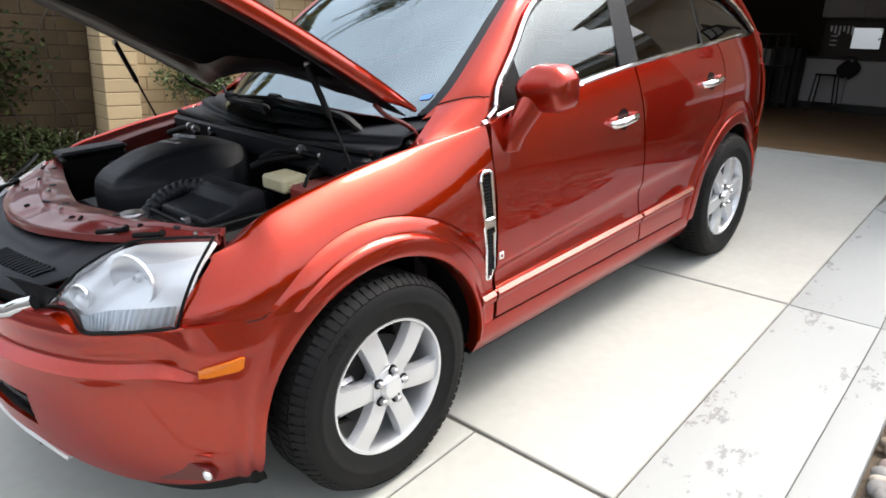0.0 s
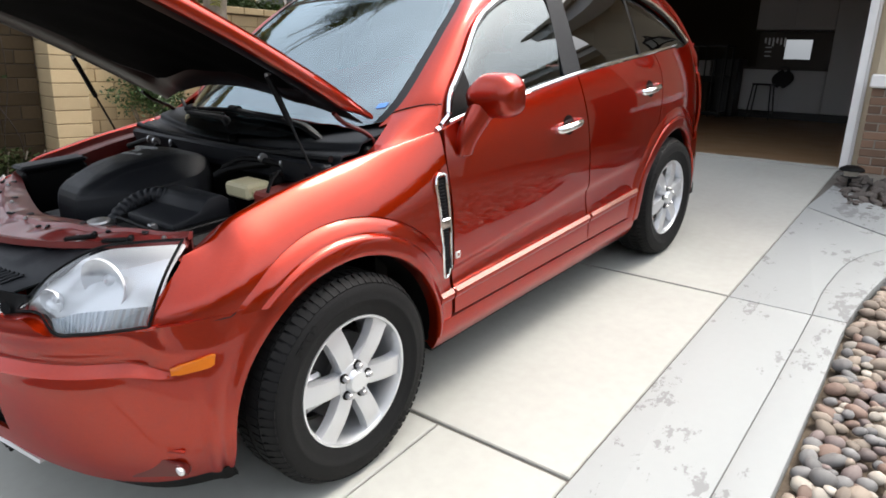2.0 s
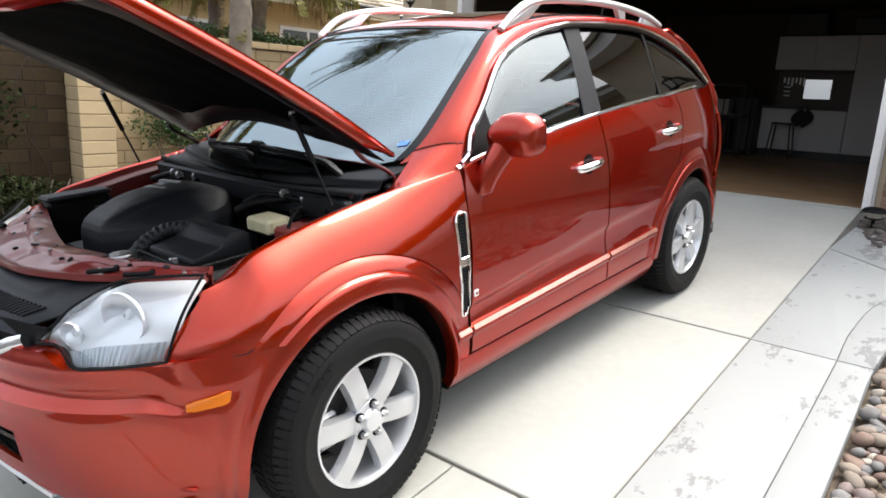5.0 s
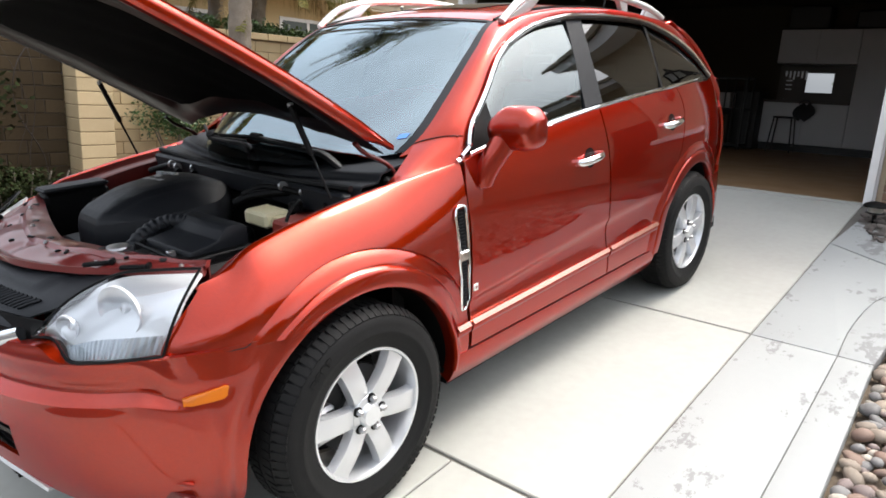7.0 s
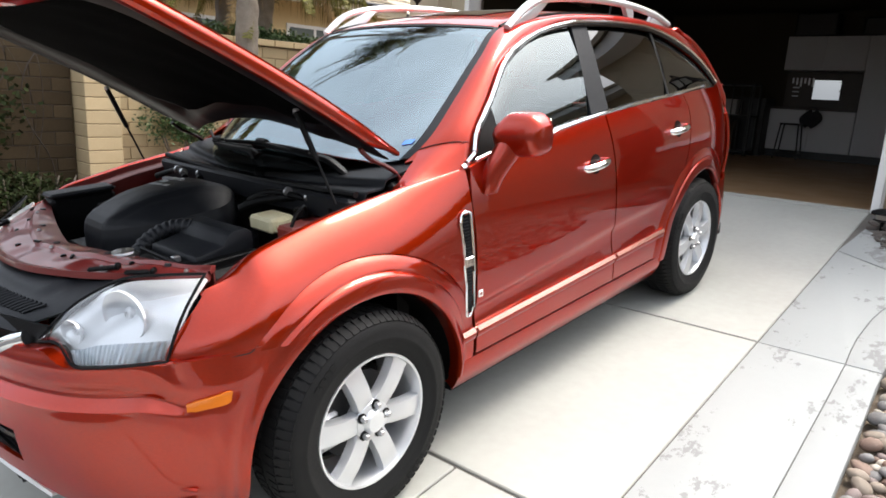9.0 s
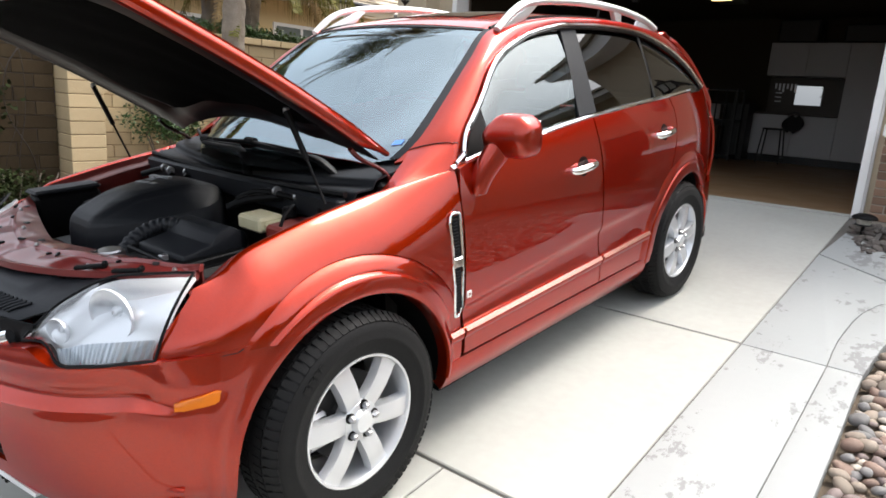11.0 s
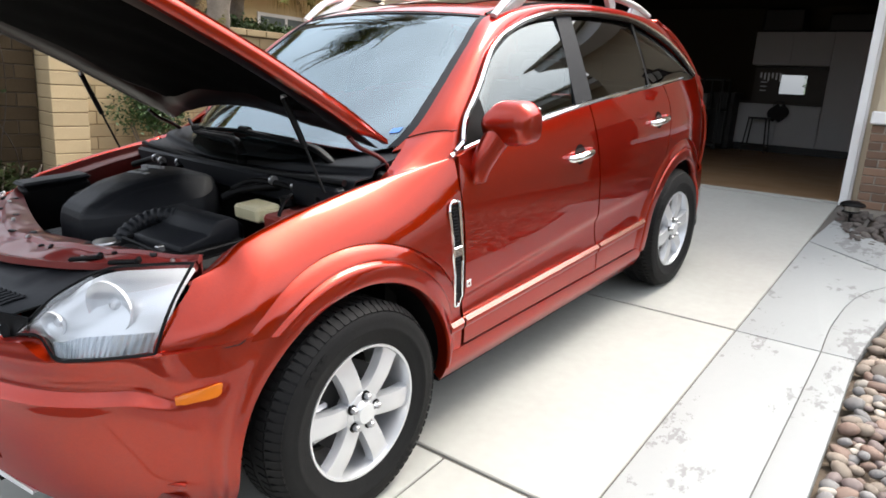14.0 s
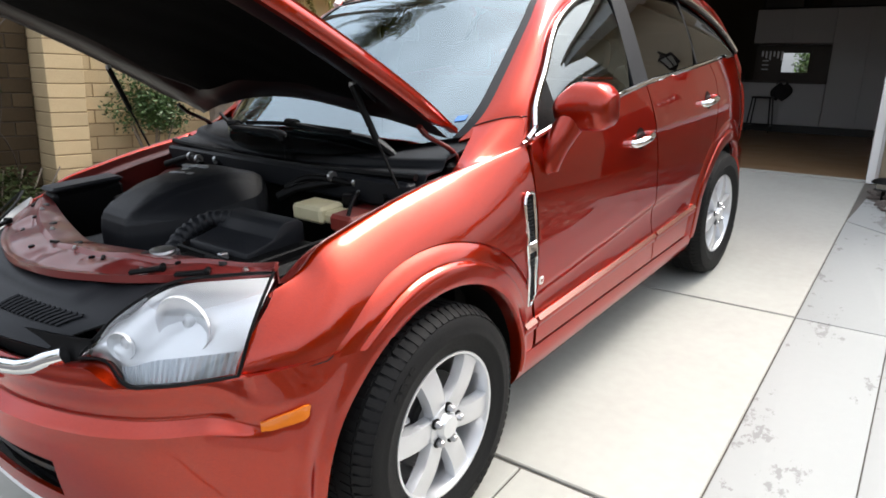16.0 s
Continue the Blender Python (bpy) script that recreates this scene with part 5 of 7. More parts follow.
for arm, blade in (([(0.515, 0.285, 1.085), (0.480, 0.262, 1.130), (0.425, 0.248, 1.162), (0.32, 0.235, 1.174), (0.111, 0.215, 1.192), (0.044, 0.212, 1.200)], [(0.335, 0.232, 1.186), (0.044, 0.214, 1.196), (-0.217, 0.20, 1.186)]),
                   ([(0.057, 0.185, 1.100), (0.030, 0.186, 1.135), (-0.020, 0.195, 1.160), (-0.20, 0.215, 1.158), (-0.40, 0.25, 1.150)], [(-0.05, 0.215, 1.172), (-0.40, 0.262, 1.158), (-0.62, 0.345, 1.180)])):
    wiper = part("wiper", tube(arm, lambda t: 0.023 - 0.010 * t, 8, steps=24, flat=0.7), BLACK, car, "black windscreen wiper")
    part("blade", tube(blade, 0.008, 6, steps=16), BLACK, wiper)
    part("blade_joint", tube([Vector(blade[1]) + Vector((0.03, 0, 0.004)), Vector(blade[1]) - Vector((0.03, 0, -0.004))], 0.016, 8), BLACK, wiper)
    part("pivot_cap", lathe([(-0.03, 0.026), (0.008, 0.026), (0.014, 0.0)], 14, axis="Z", at=arm[0]), GREY_PL, wiper)

# wheels
def wheel_parts():
    w = thing("wheel", None)
    w.parent = car
    # tyre, axis along x, outer face at +x
    tyre = part("tyre", lathe([(-0.105, 0.245), (-0.119, 0.283), (-0.121, 0.318), (-0.113, 0.346), (-0.092, 0.362), (-0.055, 0.3675), (0.0, 0.3685), (0.055, 0.3675),
                               (0.088, 0.362), (0.104, 0.351), (0.113, 0.338), (0.117, 0.318), (0.118, 0.300), (0.1195, 0.296), (0.1195, 0.290), (0.116, 0.284), (0.110, 0.262), (0.106, 0.247), (0.102, 0.237), (0.06, 0.232), (-0.09, 0.232)], 120, closed=True), RUBBER, w, "black tyre")
    b = bmesh.new()
    for k in range(76):
        a = k * math.tau / 76
        for (x0, x1, r, tw) in ((0.062, 0.112, 0.3595, 0.0), (0.012, 0.054, 0.3685, 0.03), (-0.054, -0.012, 0.3685, 0.03), (-0.110, -0.062, 0.3595, 0.0)):
            m = Matrix.Rotation(a + tw, 4, "X") @ Matrix.Translation(((x0 + x1) / 2, 0, r)) @ Matrix.Rotation((0.50 if x0 > 0.055 else -0.50 if x0 < -0.055 else 0), 4, "Y")
            box(b, (-(x1 - x0) / 2, -0.0115, -0.008), ((x1 - x0) / 2, 0.0105, 0.0035), 0, m)
    tread = part("tread", b, RUBBER, w)
    tagged(tread, kind="stuff")
    for a0 in (0.55, 3.6):
        for i in range(4):
            a = a0 + i * 0.085
            m = Matrix.Rotation(a, 4, "X") @ Matrix.Translation((0.1165, 0, 0.316))
            b = bmesh.new()
            box(b, (-0.0015, -0.009, -0.013), (0.0025, 0.009, 0.013), 0, m)
            box(b, (0.0, -0.003, -0.006), (0.0032, 0.012, 0.004), 0, m)
            part("sidewall_mark", b, RUBBER, w)
    rim = part("rim", lathe([(0.098, 0.236), (0.104, 0.234), (0.103, 0.226), (0.090, 0.222), (0.060, 0.212), (0.0, 0.206), (-0.10, 0.215), (-0.105, 0.236), (-0.09, 0.236), (0.06, 0.232)], 96, closed=True), ALLOY, w, "silver alloy rim")
    for k in range(6):
        # wide tapered spoke with bevelled flanks
        def spoke(u, v):
            r = lerp(0.050, 0.224, v)
            half = lerp(0.037, 0.0415, v) if v < 0.90 else lerp(0.0415, 0.050, (v - 0.90) / 0.10)
            q = u * 2 - 1
            dome = 0.003 * (1 - abs(q) ** 4)
            x = lerp(0.086, 0.090, v) + 0.010 * math.sin(v * math.pi) + dome
            if abs(q) > 0.86:
                x -= 0.032 * (abs(q) - 0.86) / 0.14
            return (x, half * q, r)
        b = sheet(spoke, 14, 16, 0.028)
        bmesh.ops.rotate(b, verts=b.verts, cent=(0, 0, 0), matrix=Matrix.Rotation(k * math.tau / 6 + 0.35, 3, "X"))
        part("spoke", b, ALLOY, w)
    hub = part("hub", lathe([(0.04, 0.074), (0.088, 0.074), (0.094, 0.068), (0.096, 0.045), (0.106, 0.041), (0.111, 0.036), (0.112, 0.0)], 48), ALLOY, w)
    part("centre_cap", lathe([(0.108, 0.036), (0.1135, 0.034), (0.114, 0.0)], 40), SILVER, w, "plain silver centre cap")
    for k in range(5):
        a = k * math.tau / 5 + 0.25
        c = (0.0, math.sin(a) * 0.057, math.cos(a) * 0.057)
        part("lug_pocket", lathe([(0.090, 0.0175), (0.0975, 0.0175), (0.0985, 0.015), (0.0975, 0.0)], 16, at=c), BLACK, w)
        part("lug_nut", lathe([(0.095, 0.0115), (0.112, 0.0115), (0.117, 0.008), (0.118, 0.0)], 6, at=c), STEEL, w)
    part("brake_disc", lathe([(0.0, 0.06), (0.0, 0.155), (0.022, 0.155), (0.022, 0.075), (0.045, 0.07), (0.045, 0.0)], 48), DARK_STEEL, w, "dark brake disc")
    b = bmesh.new()
    box(b, (-0.03, -0.19, -0.06), (0.05, -0.10, 0.07), 0.012)
    part("brake_caliper", b, STEEL, w)
    part("inner_barrel", lathe([(-0.10, 0.20), (-0.10, 0.0), (-0.095, 0.0), (-0.095, 0.20)], 32), BLACK, w)
    return w


first = wheel_parts()
STEER = Matrix.Rotation(radians(1.6), 4, "Z")
first.matrix_local = Matrix.Translation((0.828, -0.020, R_TYRE)) @ STEER
for x, y, turn in ((0.787, 2.682, 0.35), (-0.828, -0.020, 0.6), (-0.787, 2.682, 0.9)):
    m = Matrix.Translation((x, y, R_TYRE)) @ (STEER if y < 1 else Matrix()) @ (Matrix.Rotation(math.pi, 4, "Z") if x < 0 else Matrix()) @ Matrix.Rotation(turn, 4, "X")
    copy_thing(first, m)

# wheel-house liners
for s in (1, -1):
    for yc in (0.0, WB):
        def liner(u, v):
            a = lerp(-0.12, math.pi + 0.12, u)
            r = 0.452 - 0.01 * v
            y, z = yc - math.cos(a) * r, ZH + math.sin(a) * r
            return (lerp(side_x(y, max(z, 0.2)) - 0.03, 0.50, v) * s, y, z)
        part("arch_liner", sheet(liner, 36, 4, 0.006, flip=(s > 0)), BLACK, car)
        part("arch_wall", boxes(((min(0.49 * s, 0.51 * s), yc - 0.46, 0.25), (max(0.49 * s, 0.51 * s), yc + 0.46, 0.82))), BLACK, car)

# lower door mouldings, sky sheen on their bright upper edge made as a strip
for s in (1, -1):
    for y0, y1, nm in ((0.468, 0.547, "wing_moulding"), (0.558, 1.640, "door_moulding"), (1.655, 2.19, "door_moulding")):
        def mould(u, v):
            y = lerp(y0, y1, u)
            zc = 0.478 + 0.038 * (y - 0.5) / 1.65
            return ((side_x(y, zc) + 0.017 * math.sin(min(max(v, 0.0), 1.0) * math.pi) ** 0.5 - 0.002) * s, y, zc + (v - 0.5) * 0.046)
        part(nm, sheet(mould, 16, 8, 0.006, flip=(s < 0)), RED, car)
        part("moulding_strip", sheet(lambda u, v: (lambda y: ((side_x(y, 0.49) + lerp(0.0215, 0.0095, v)) * s, y, 0.492 + 0.038 * (y - 0.5) / 1.65 + 0.016 * v))(lerp(y0 + 0.003, y1 - 0.003, u)), 12, 3, 0.004, flip=(s < 0)), SKY_SHEEN, car, "bright pinkish strip painting the sky's sheen on the door moulding")

# vents, badge, handles
for s in (1, -1):
    vent = part("wing_vent", sheet(lambda u, v: (lambda y, z: ((side_x(y, z) + 0.002) * s, y, z))(lerp(lerp(0.497, 0.474, v), lerp(0.532, 0.524, v), u), lerp(0.578, 0.97, v)), 4, 20, 0.01, flip=(s < 0)), BLACK, car, "black side vent")
    part("vent_frame", tube([((side_x(y, z) + 0.004) * s, y, z) for y, z in [(0.470, 0.950), (0.476, 0.970), (0.488, 0.981), (0.512, 0.984), (0.526, 0.976), (0.531, 0.90), (0.536, 0.75), (0.538, 0.60), (0.535, 0.572), (0.522, 0.563), (0.508, 0.566), (0.499, 0.580), (0.490, 0.70), (0.478, 0.85), (0.470, 0.950)]], 0.0065, 8), CHROME, vent)
    for k in range(30):
        z = 0.59 + k * 0.0126
        yy = lerp(0.497, 0.474, (z - 0.578) / 0.39)
        part("vent_slat", boxes(((min((side_x(0.5, z) + 0.002) * s, (side_x(0.5, z) + 0.007) * s), yy + 0.006, z), (max((side_x(0.5, z) + 0.002) * s, (side_x(0.5, z) + 0.007) * s), yy + 0.034, z + 0.005))), GREY_PL, vent)
    part("vent_bridge", boxes(((min((side_x(0.5, 0.79) - 0.002) * s, (side_x(0.5, 0.79) + 0.012) * s), 0.481, 0.772), (max((side_x(0.5, 0.79) - 0.002) * s, (side_x(0.5, 0.79) + 0.012) * s), 0.529, 0.812)), bevel=0.004), CHROME, vent)
    xb = side_x(0.585, 0.64) * s
    part("badge", boxes(((min(xb - 0.002, xb + 0.004), 0.570, 0.625), (max(xb - 0.002, xb + 0.004), 0.598, 0.655)), bevel=0.003), PAPER, car, "small pale badge")
    part("badge_mark", boxes(((min(xb, xb + 0.005), 0.577, 0.633), (max(xb, xb + 0.005), 0.591, 0.647)), bevel=0.002), RED_PL, car)
    for yc, zc in ((1.415, 1.022), (2.320, 1.085)):
        x0 = side_x(yc, zc)
        # Flat dark disc paints the shade inside the handle's recess.
        part("handle_cup", sheet(lambda u, v: (lambda yy, zz: ((side_x(yy, zz) + 0.002) * s, yy, zz))(yc + 0.015 + math.cos(u * math.tau) * 0.048 * v, zc + math.sin(u * math.tau) * 0.046 * v), 28, 4, 0.0, closed=True, flip=(s > 0)), SHADED_RED, car)
        part("door_handle", tube([((x0 - 0.004) * s, yc - 0.092, zc - 0.008), ((x0 + 0.026) * s, yc - 0.078, zc - 0.006), ((x0 + 0.037) * s, yc, zc), ((x0 + 0.028) * s, yc + 0.078, zc + 0.006), ((x0 - 0.004) * s, yc + 0.092, zc + 0.008)], lambda t: 0.0135 + 0.004 * math.sin(t * math.pi), 10, steps=20, flat=1.1), CHROME, car, "chrome door handle")

# door mirrors
for s in (1, -1):
    def shell(u, v):
        """Squarish housing, rounder at its inner top corner."""
        a, d = u * math.tau, (v - 0.5) * math.pi

        def pw(t):
            return math.copysign(abs(t) ** 0.56, t)
        x, y, z = pw(math.cos(a)) * pw(math.cos(d)) * 0.104, pw(math.sin(a)) * pw(math.cos(d)) * 0.066, pw(math.sin(d)) * 0.082
        y -= 0.018 * (1 - abs(z) / 0.082) * (y < 0)
        y += 0.06 * x
        z -= 0.030 * smooth(0.02, 0.104, -x) * smooth(-0.02, 0.08, z) + 0.012 * smooth(0.05, 0.104, x) * smooth(0.0, 0.08, z)
        return ((0.966 + x) * s, 0.752 + y, 1.244 + z)
    mir = part("door_mirror", sheet(shell, 56, 36, closed=True, flip=(s < 0)), RED, car, "red door mirror")
    part("mirror_face", boxes(((min(0.885 * s, 1.045 * s), 0.808, 1.185), (max(0.885 * s, 1.045 * s), 0.822, 1.30)), bevel=0.006), MIRROR, mir, "mirror glass")
    part("mirror_arm", tube([(0.876 * s, 0.655, 1.034), (0.884 * s, 0.660, 1.075), (0.898 * s, 0.678, 1.125), (0.920 * s, 0.712, 1.185), (0.94 * s, 0.735, 1.225)], lambda t: 0.036 + 0.020 * t, 18, steps=14, flat=1.0), RED, mir)
    part("mirror_foot", boxes(((min(0.83 * s, 0.895 * s), 0.615, 1.008), (max(0.83 * s, 0.895 * s), 0.715, 1.06)), bevel=0.022), RED, mir)
    part("arm_seam", tube([((0.889 + 0.0405 * math.cos(k * math.tau / 20)) * s, 0.666 + 0.0405 * math.sin(k * math.tau / 20), 1.092 + 0.006 * math.cos(k * math.tau / 20)) for k in range(21)], 0.0022, 5), BLACK, mir)

# red corner pieces rising from the wings to the screen pillars
def corner(u, v):
    """From the wing's crest up to the foot of the pillar."""
    y = lerp(0.262, 0.547, u)
    a = Vector((crest_x(y), y, crest_z(y)))
    b = cr([(0.750, 0.264, 1.084), (0.734, 0.325, 1.108), (0.716, 0.385, 1.140), (0.702, 0.440, 1.172), cant(0.05, 0.98)], u)
    return a.lerp(b, v) + (corner_rear(v) - corner_rear(0.0).lerp(corner_rear(1.0), v)) * u * u


def corner_rear(v):
    """Rear edge of the corner, along the foot of the pillar."""
    return cr([(crest_x(0.547), 0.547, crest_z(0.547)), cant(0.05, 0.22), cant(0.05, 0.60), cant(0.05, 0.98)], v)


def corner_back(u, v):
    """Short piece behind it, up to the window's front corner."""
    return corner_rear(v * 0.4).lerp(cant(0.05, v * 0.25), u)


for s in (1, -1):
    part("wing_corner", sheet(mirror_x(corner, s), 24, 20, 0.006, flip=(s < 0)), RED, car)
    part("wing_corner", sheet(mirror_x(corner_back, s), 6, 20, 0.006, flip=(s < 0)), RED, car)
    part("corner_seam", tube([(p.x * s, p.y, p.z) for p in [cant(0.055, k / 8) + Vector((0.001, -0.001, 0.001)) for k in range(1, 9)]], 0.002, 5), BLACK, car)
    foot = [Vector((0.842, 0.572, 1.152)), dlo(0.0) + Vector((0.014, -0.010, 0.006)), dlo(0.03) + Vector((0.016, -0.010, 0.012))]
    part("window_trim", tube([(p.x * s, p.y, p.z) for p in foot], 0.0085, 8, steps=10), CHROME, car, "bright metal window trim")

# roof rails, aerial
for s in (1, -1):
    path = [(0.622, 1.09, 1.628), (0.625, 1.22, 1.712), (0.605, 1.36, 1.748), (0.592, 1.55, 1.762), (0.590, 1.80, 1.763), (0.592, 2.05, 1.752), (0.598, 2.28, 1.728), (0.612, 2.48, 1.690), (0.628, 2.62, 1.640)]
    rail_ob = part("roof_rail", tube([(x * s, y, z) for x, y, z in path], lambda t: 0.024 - 0.006 * abs(t * 2 - 1) ** 3, 12, steps=40, flat=0.8), SILVER, car, "silver roof rail")
    part("rail_foot", prism([(0.624 * s, 1.10, 1.622), (0.612 * s, 1.36, 1.742), (0.606 * s, 1.44, 1.748), (0.603 * s, 1.36, 1.690), (0.604 * s, 1.33, 1.672)], (-0.03 * s, 0, 0), bevel=0.006), SILVER, rail_ob)
    part("rail_foot", prism([(0.603 * s, 2.14, 1.745), (0.603 * s, 2.24, 1.735), (0.603 * s, 2.25, 1.665), (0.603 * s, 2.19, 1.668)], (-0.03 * s, 0, 0), bevel=0.006), SILVER, rail_ob)
    part("rail_foot", prism([(0.612 * s, 2.46, 1.690), (0.628 * s, 2.63, 1.638), (0.626 * s, 2.62, 1.622), (0.612 * s, 2.42, 1.648)], (-0.03 * s, 0, 0), bevel=0.006), SILVER, rail_ob)
    ditch = [cr(roof_side, lerp(4 / 11, 8.6 / 11, k / 24)) for k in range(25)]
    part("roof_gutter", tube([(p.x * s * 0.985, p.y, p.z + 0.003) for p in ditch], 0.008, 6), BLACK, car)
part("aerial", tube([(0.25, 2.60, 1.69), (0.25, 2.64, 1.80), (0.25, 2.70, 1.93)], lambda t: 0.007 - 0.004 * t, 8), BLACK, car)
part("sunroof", sheet(lambda u, v: (lambda p: (p[0], p[1], p[2] + 0.004))(roof_skin(lerp(0.22, 0.78, u), lerp(0.12, 0.42, v))), 16, 12, 0.003), GLOSS_BLACK, car)

# tail: tailgate, rear glass, lamps, bumper
def tail(u, v, off=0.0):
    k = u * 2 - 1
    zz = table([0.0, 0.3, 0.55, 0.8, 1.0], [0.62, 0.86, 1.10, 1.42, 1.63])(v)
    yy = table([0.0, 0.3, 0.55, 0.8, 1.0], [3.58, 3.57, 3.50, 3.28, 2.98])(v)
    w = table([0.0, 0.3, 0.55, 0.8, 1.0], [0.74, 0.76, 0.74, 0.66, 0.585])(v)
    return (w * k, yy - 0.16 * abs(k) ** 2.4 + off, zz)


part("tailgate", sheet(lambda u, v: tail(u, v * 0.52), 30, 16, 0.02, flip=False), RED, car)
part("rear_window", sheet(lambda u, v: tail(u, lerp(0.53, 0.97, v)), 24, 14, flip=False), PRIV_GLASS, car)
part("spoiler", sheet(lambda u, v: (lambda p: (p[0], p[1] + 0.12 * v, p[2] + 0.02 - 0.015 * v))(tail(lerp(0.07, 0.93, u), 0.985)), 24, 5, 0.02), RED, car)
for s in (1, -1):
    def dpillar(u, v):
        a = Vector(cr(roof_side, lerp(9 / 11, 1, u)))
        b = Vector(tail(1.0, lerp(1.0, 0.56, u)))
        p = a.lerp(b, v) + Vector((0.02, 0.02, 0)) * math.sin(v * math.pi)
        return (p.x * s, p.y, p.z)
    part("rear_pillar", sheet(dpillar, 14, 8, 0.012, flip=(s < 0)), RED, car)
    def tlamp(u, v):
        z = lerp(0.82, 1.26, v)
        a = Vector((side_x(3.40, min(z, 1.2)) - 0.012, 3.40, z))
        b = Vector(tail(0.97, table([0.82, 1.10, 1.26], [0.27, 0.55, 0.66])(z)))
        p = a.lerp(b, u) + Vector((0.008, 0.02, 0)) * math.sin(u * math.pi)
        return (p.x * s, p.y, p.z)
    part("tail_lamp", sheet(tlamp, 10, 14, 0.02, flip=(s < 0)), RED_LENS, car, "red tail lamp")


def rear_bumper(u, v):
    k = u * 2 - 1
    z = lerp(0.30, 0.66, v)
    plan = [(0.0, 3.66), (0.4, 3.645), (0.65, 3.58), (0.735, 3.45), (0.80, 3.30), (0.850, 3.15)]
    p = cr([(a, b, 0) for a, b in plan], abs(k))
    lim = WB + math.sqrt(max(R_ARCH ** 2 - (z - ZH) ** 2, 0))
    y = lerp(p.y, lim, smooth(0.85, 1.0, abs(k))) - 0.02 * (1 - math.sin(v * math.pi))
    return (p.x * (1 if k >= 0 else -1), y, z)


part("rear_bumper", sheet(rear_bumper, 50, 14, 0.014), RED, car)
part("underbody", boxes(((-0.78, 0.40, 0.22), (0.78, 3.4, 0.30)), ((-0.45, -0.66, 0.20), (0.45, 0.5, 0.30))), BLACK, car)

# interior seen through the glass
part("cabin_floor", boxes(((-0.78, 0.40, 0.34), (0.78, 3.35, 0.40))), DASH, car)
def dash(u, v):
    k = u * 2 - 1
    return (0.70 * k, lerp(0.33, 0.82, v) + 0.20 * k * k * (1 - v), lerp(1.095, 1.06, v) + 0.03 * math.sin(v * math.pi) - 0.25 * smooth(0.8, 1.0, v))
part("dashboard", sheet(dash, 24, 14, 0.03), DASH, car)
part("steering_wheel", lathe([(-0.012 + 0.016 * math.cos(a), 0.185 + 0.016 * math.sin(a)) for a in [k * math.tau / 10 for k in range(10)]], 40, axis="Y", closed=True), BLACK, car).matrix_local = Matrix.Translation((0.36, 0.98, 1.0)) @ Matrix.Rotation(radians(25), 4, "X")
for x in (-0.37, 0.37):
    for y in (1.30, 2.25):
        part("seat_cushion", boxes(((x - 0.25, y - 0.10, 0.45), (x + 0.25, y + 0.42, 0.64)), bevel=0.06), SEAT, car)
        b = bmesh.new()
        box(b, (-0.25, -0.07, 0.0), (0.25, 0.07, 0.64), 0.055, Matrix.Translation((x, y + 0.40, 0.60)) @ Matrix.Rotation(radians(-14), 4, "X"), 2)
        part("seat_back", b, SEAT, car)
        b = bmesh.new()
        box(b, (-0.13, -0.045, 0.0), (0.13, 0.045, 0.17), 0.04, Matrix.Translation((x, y + 0.575, 1.25)) @ Matrix.Rotation(radians(-10), 4, "X"), 2)
        part("head_rest", b, SEAT, car)
part("rear_view_mirror", boxes(((-0.11, 0.86, 1.46), (0.11, 0.89, 1.53)), bevel=0.012), BLACK, car)
part("headlining", sheet(lambda u, v: (lambda p: (p[0] * 0.97, p[1], p[2] - 0.04))(roof_skin(u, v)), 16, 12), SEAT, car)

# ---- planting, walls and neighbours ----
def leaf_cloud(n, centre, size, leaf, seed, droop=0.0):
    """Many small bent leaves scattered in an uneven volume."""
    rnd = random.Random(seed)
    bm = bmesh.new()
    lumps = [(rnd.uniform(-1, 1), rnd.uniform(-1, 1), rnd.uniform(-1, 1), rnd.uniform(0.35, 0.6)) for _ in range(14)]
    made = 0
    while made < n:
        lx, ly, lz, lr = lumps[rnd.randrange(len(lumps))]
        d = Vector((rnd.gauss(0, 1), rnd.gauss(0, 1), rnd.gauss(0, 1))).normalized() * lr * rnd.uniform(0.55, 1.05)
        p = Vector((lx * 0.6 + d.x, ly * 0.6 + d.y, lz * 0.55 + d.z))
        p = Vector((centre[0] + p.x * size[0], centre[1] + p.y * size[1], centre[2] + p.z * size[2]))
        a, t = rnd.uniform(0, math.tau), rnd.uniform(-0.9, 0.9)
        ax = Vector((math.cos(a) * math.cos(t), math.sin(a) * math.cos(t), math.sin(t) - droop))
        sd = ax.cross(Vector((rnd.uniform(-1, 1), rnd.uniform(-1, 1), 1))).normalized() * leaf * 0.32
        l = ax.normalized() * leaf * rnd.uniform(0.7, 1.3)
        v = [bm.verts.new(q) for q in (p, p + l * 0.5 + sd, p + l, p + l * 0.5 - sd)]
        bm.faces.new(v)
        made += 1
    return bm


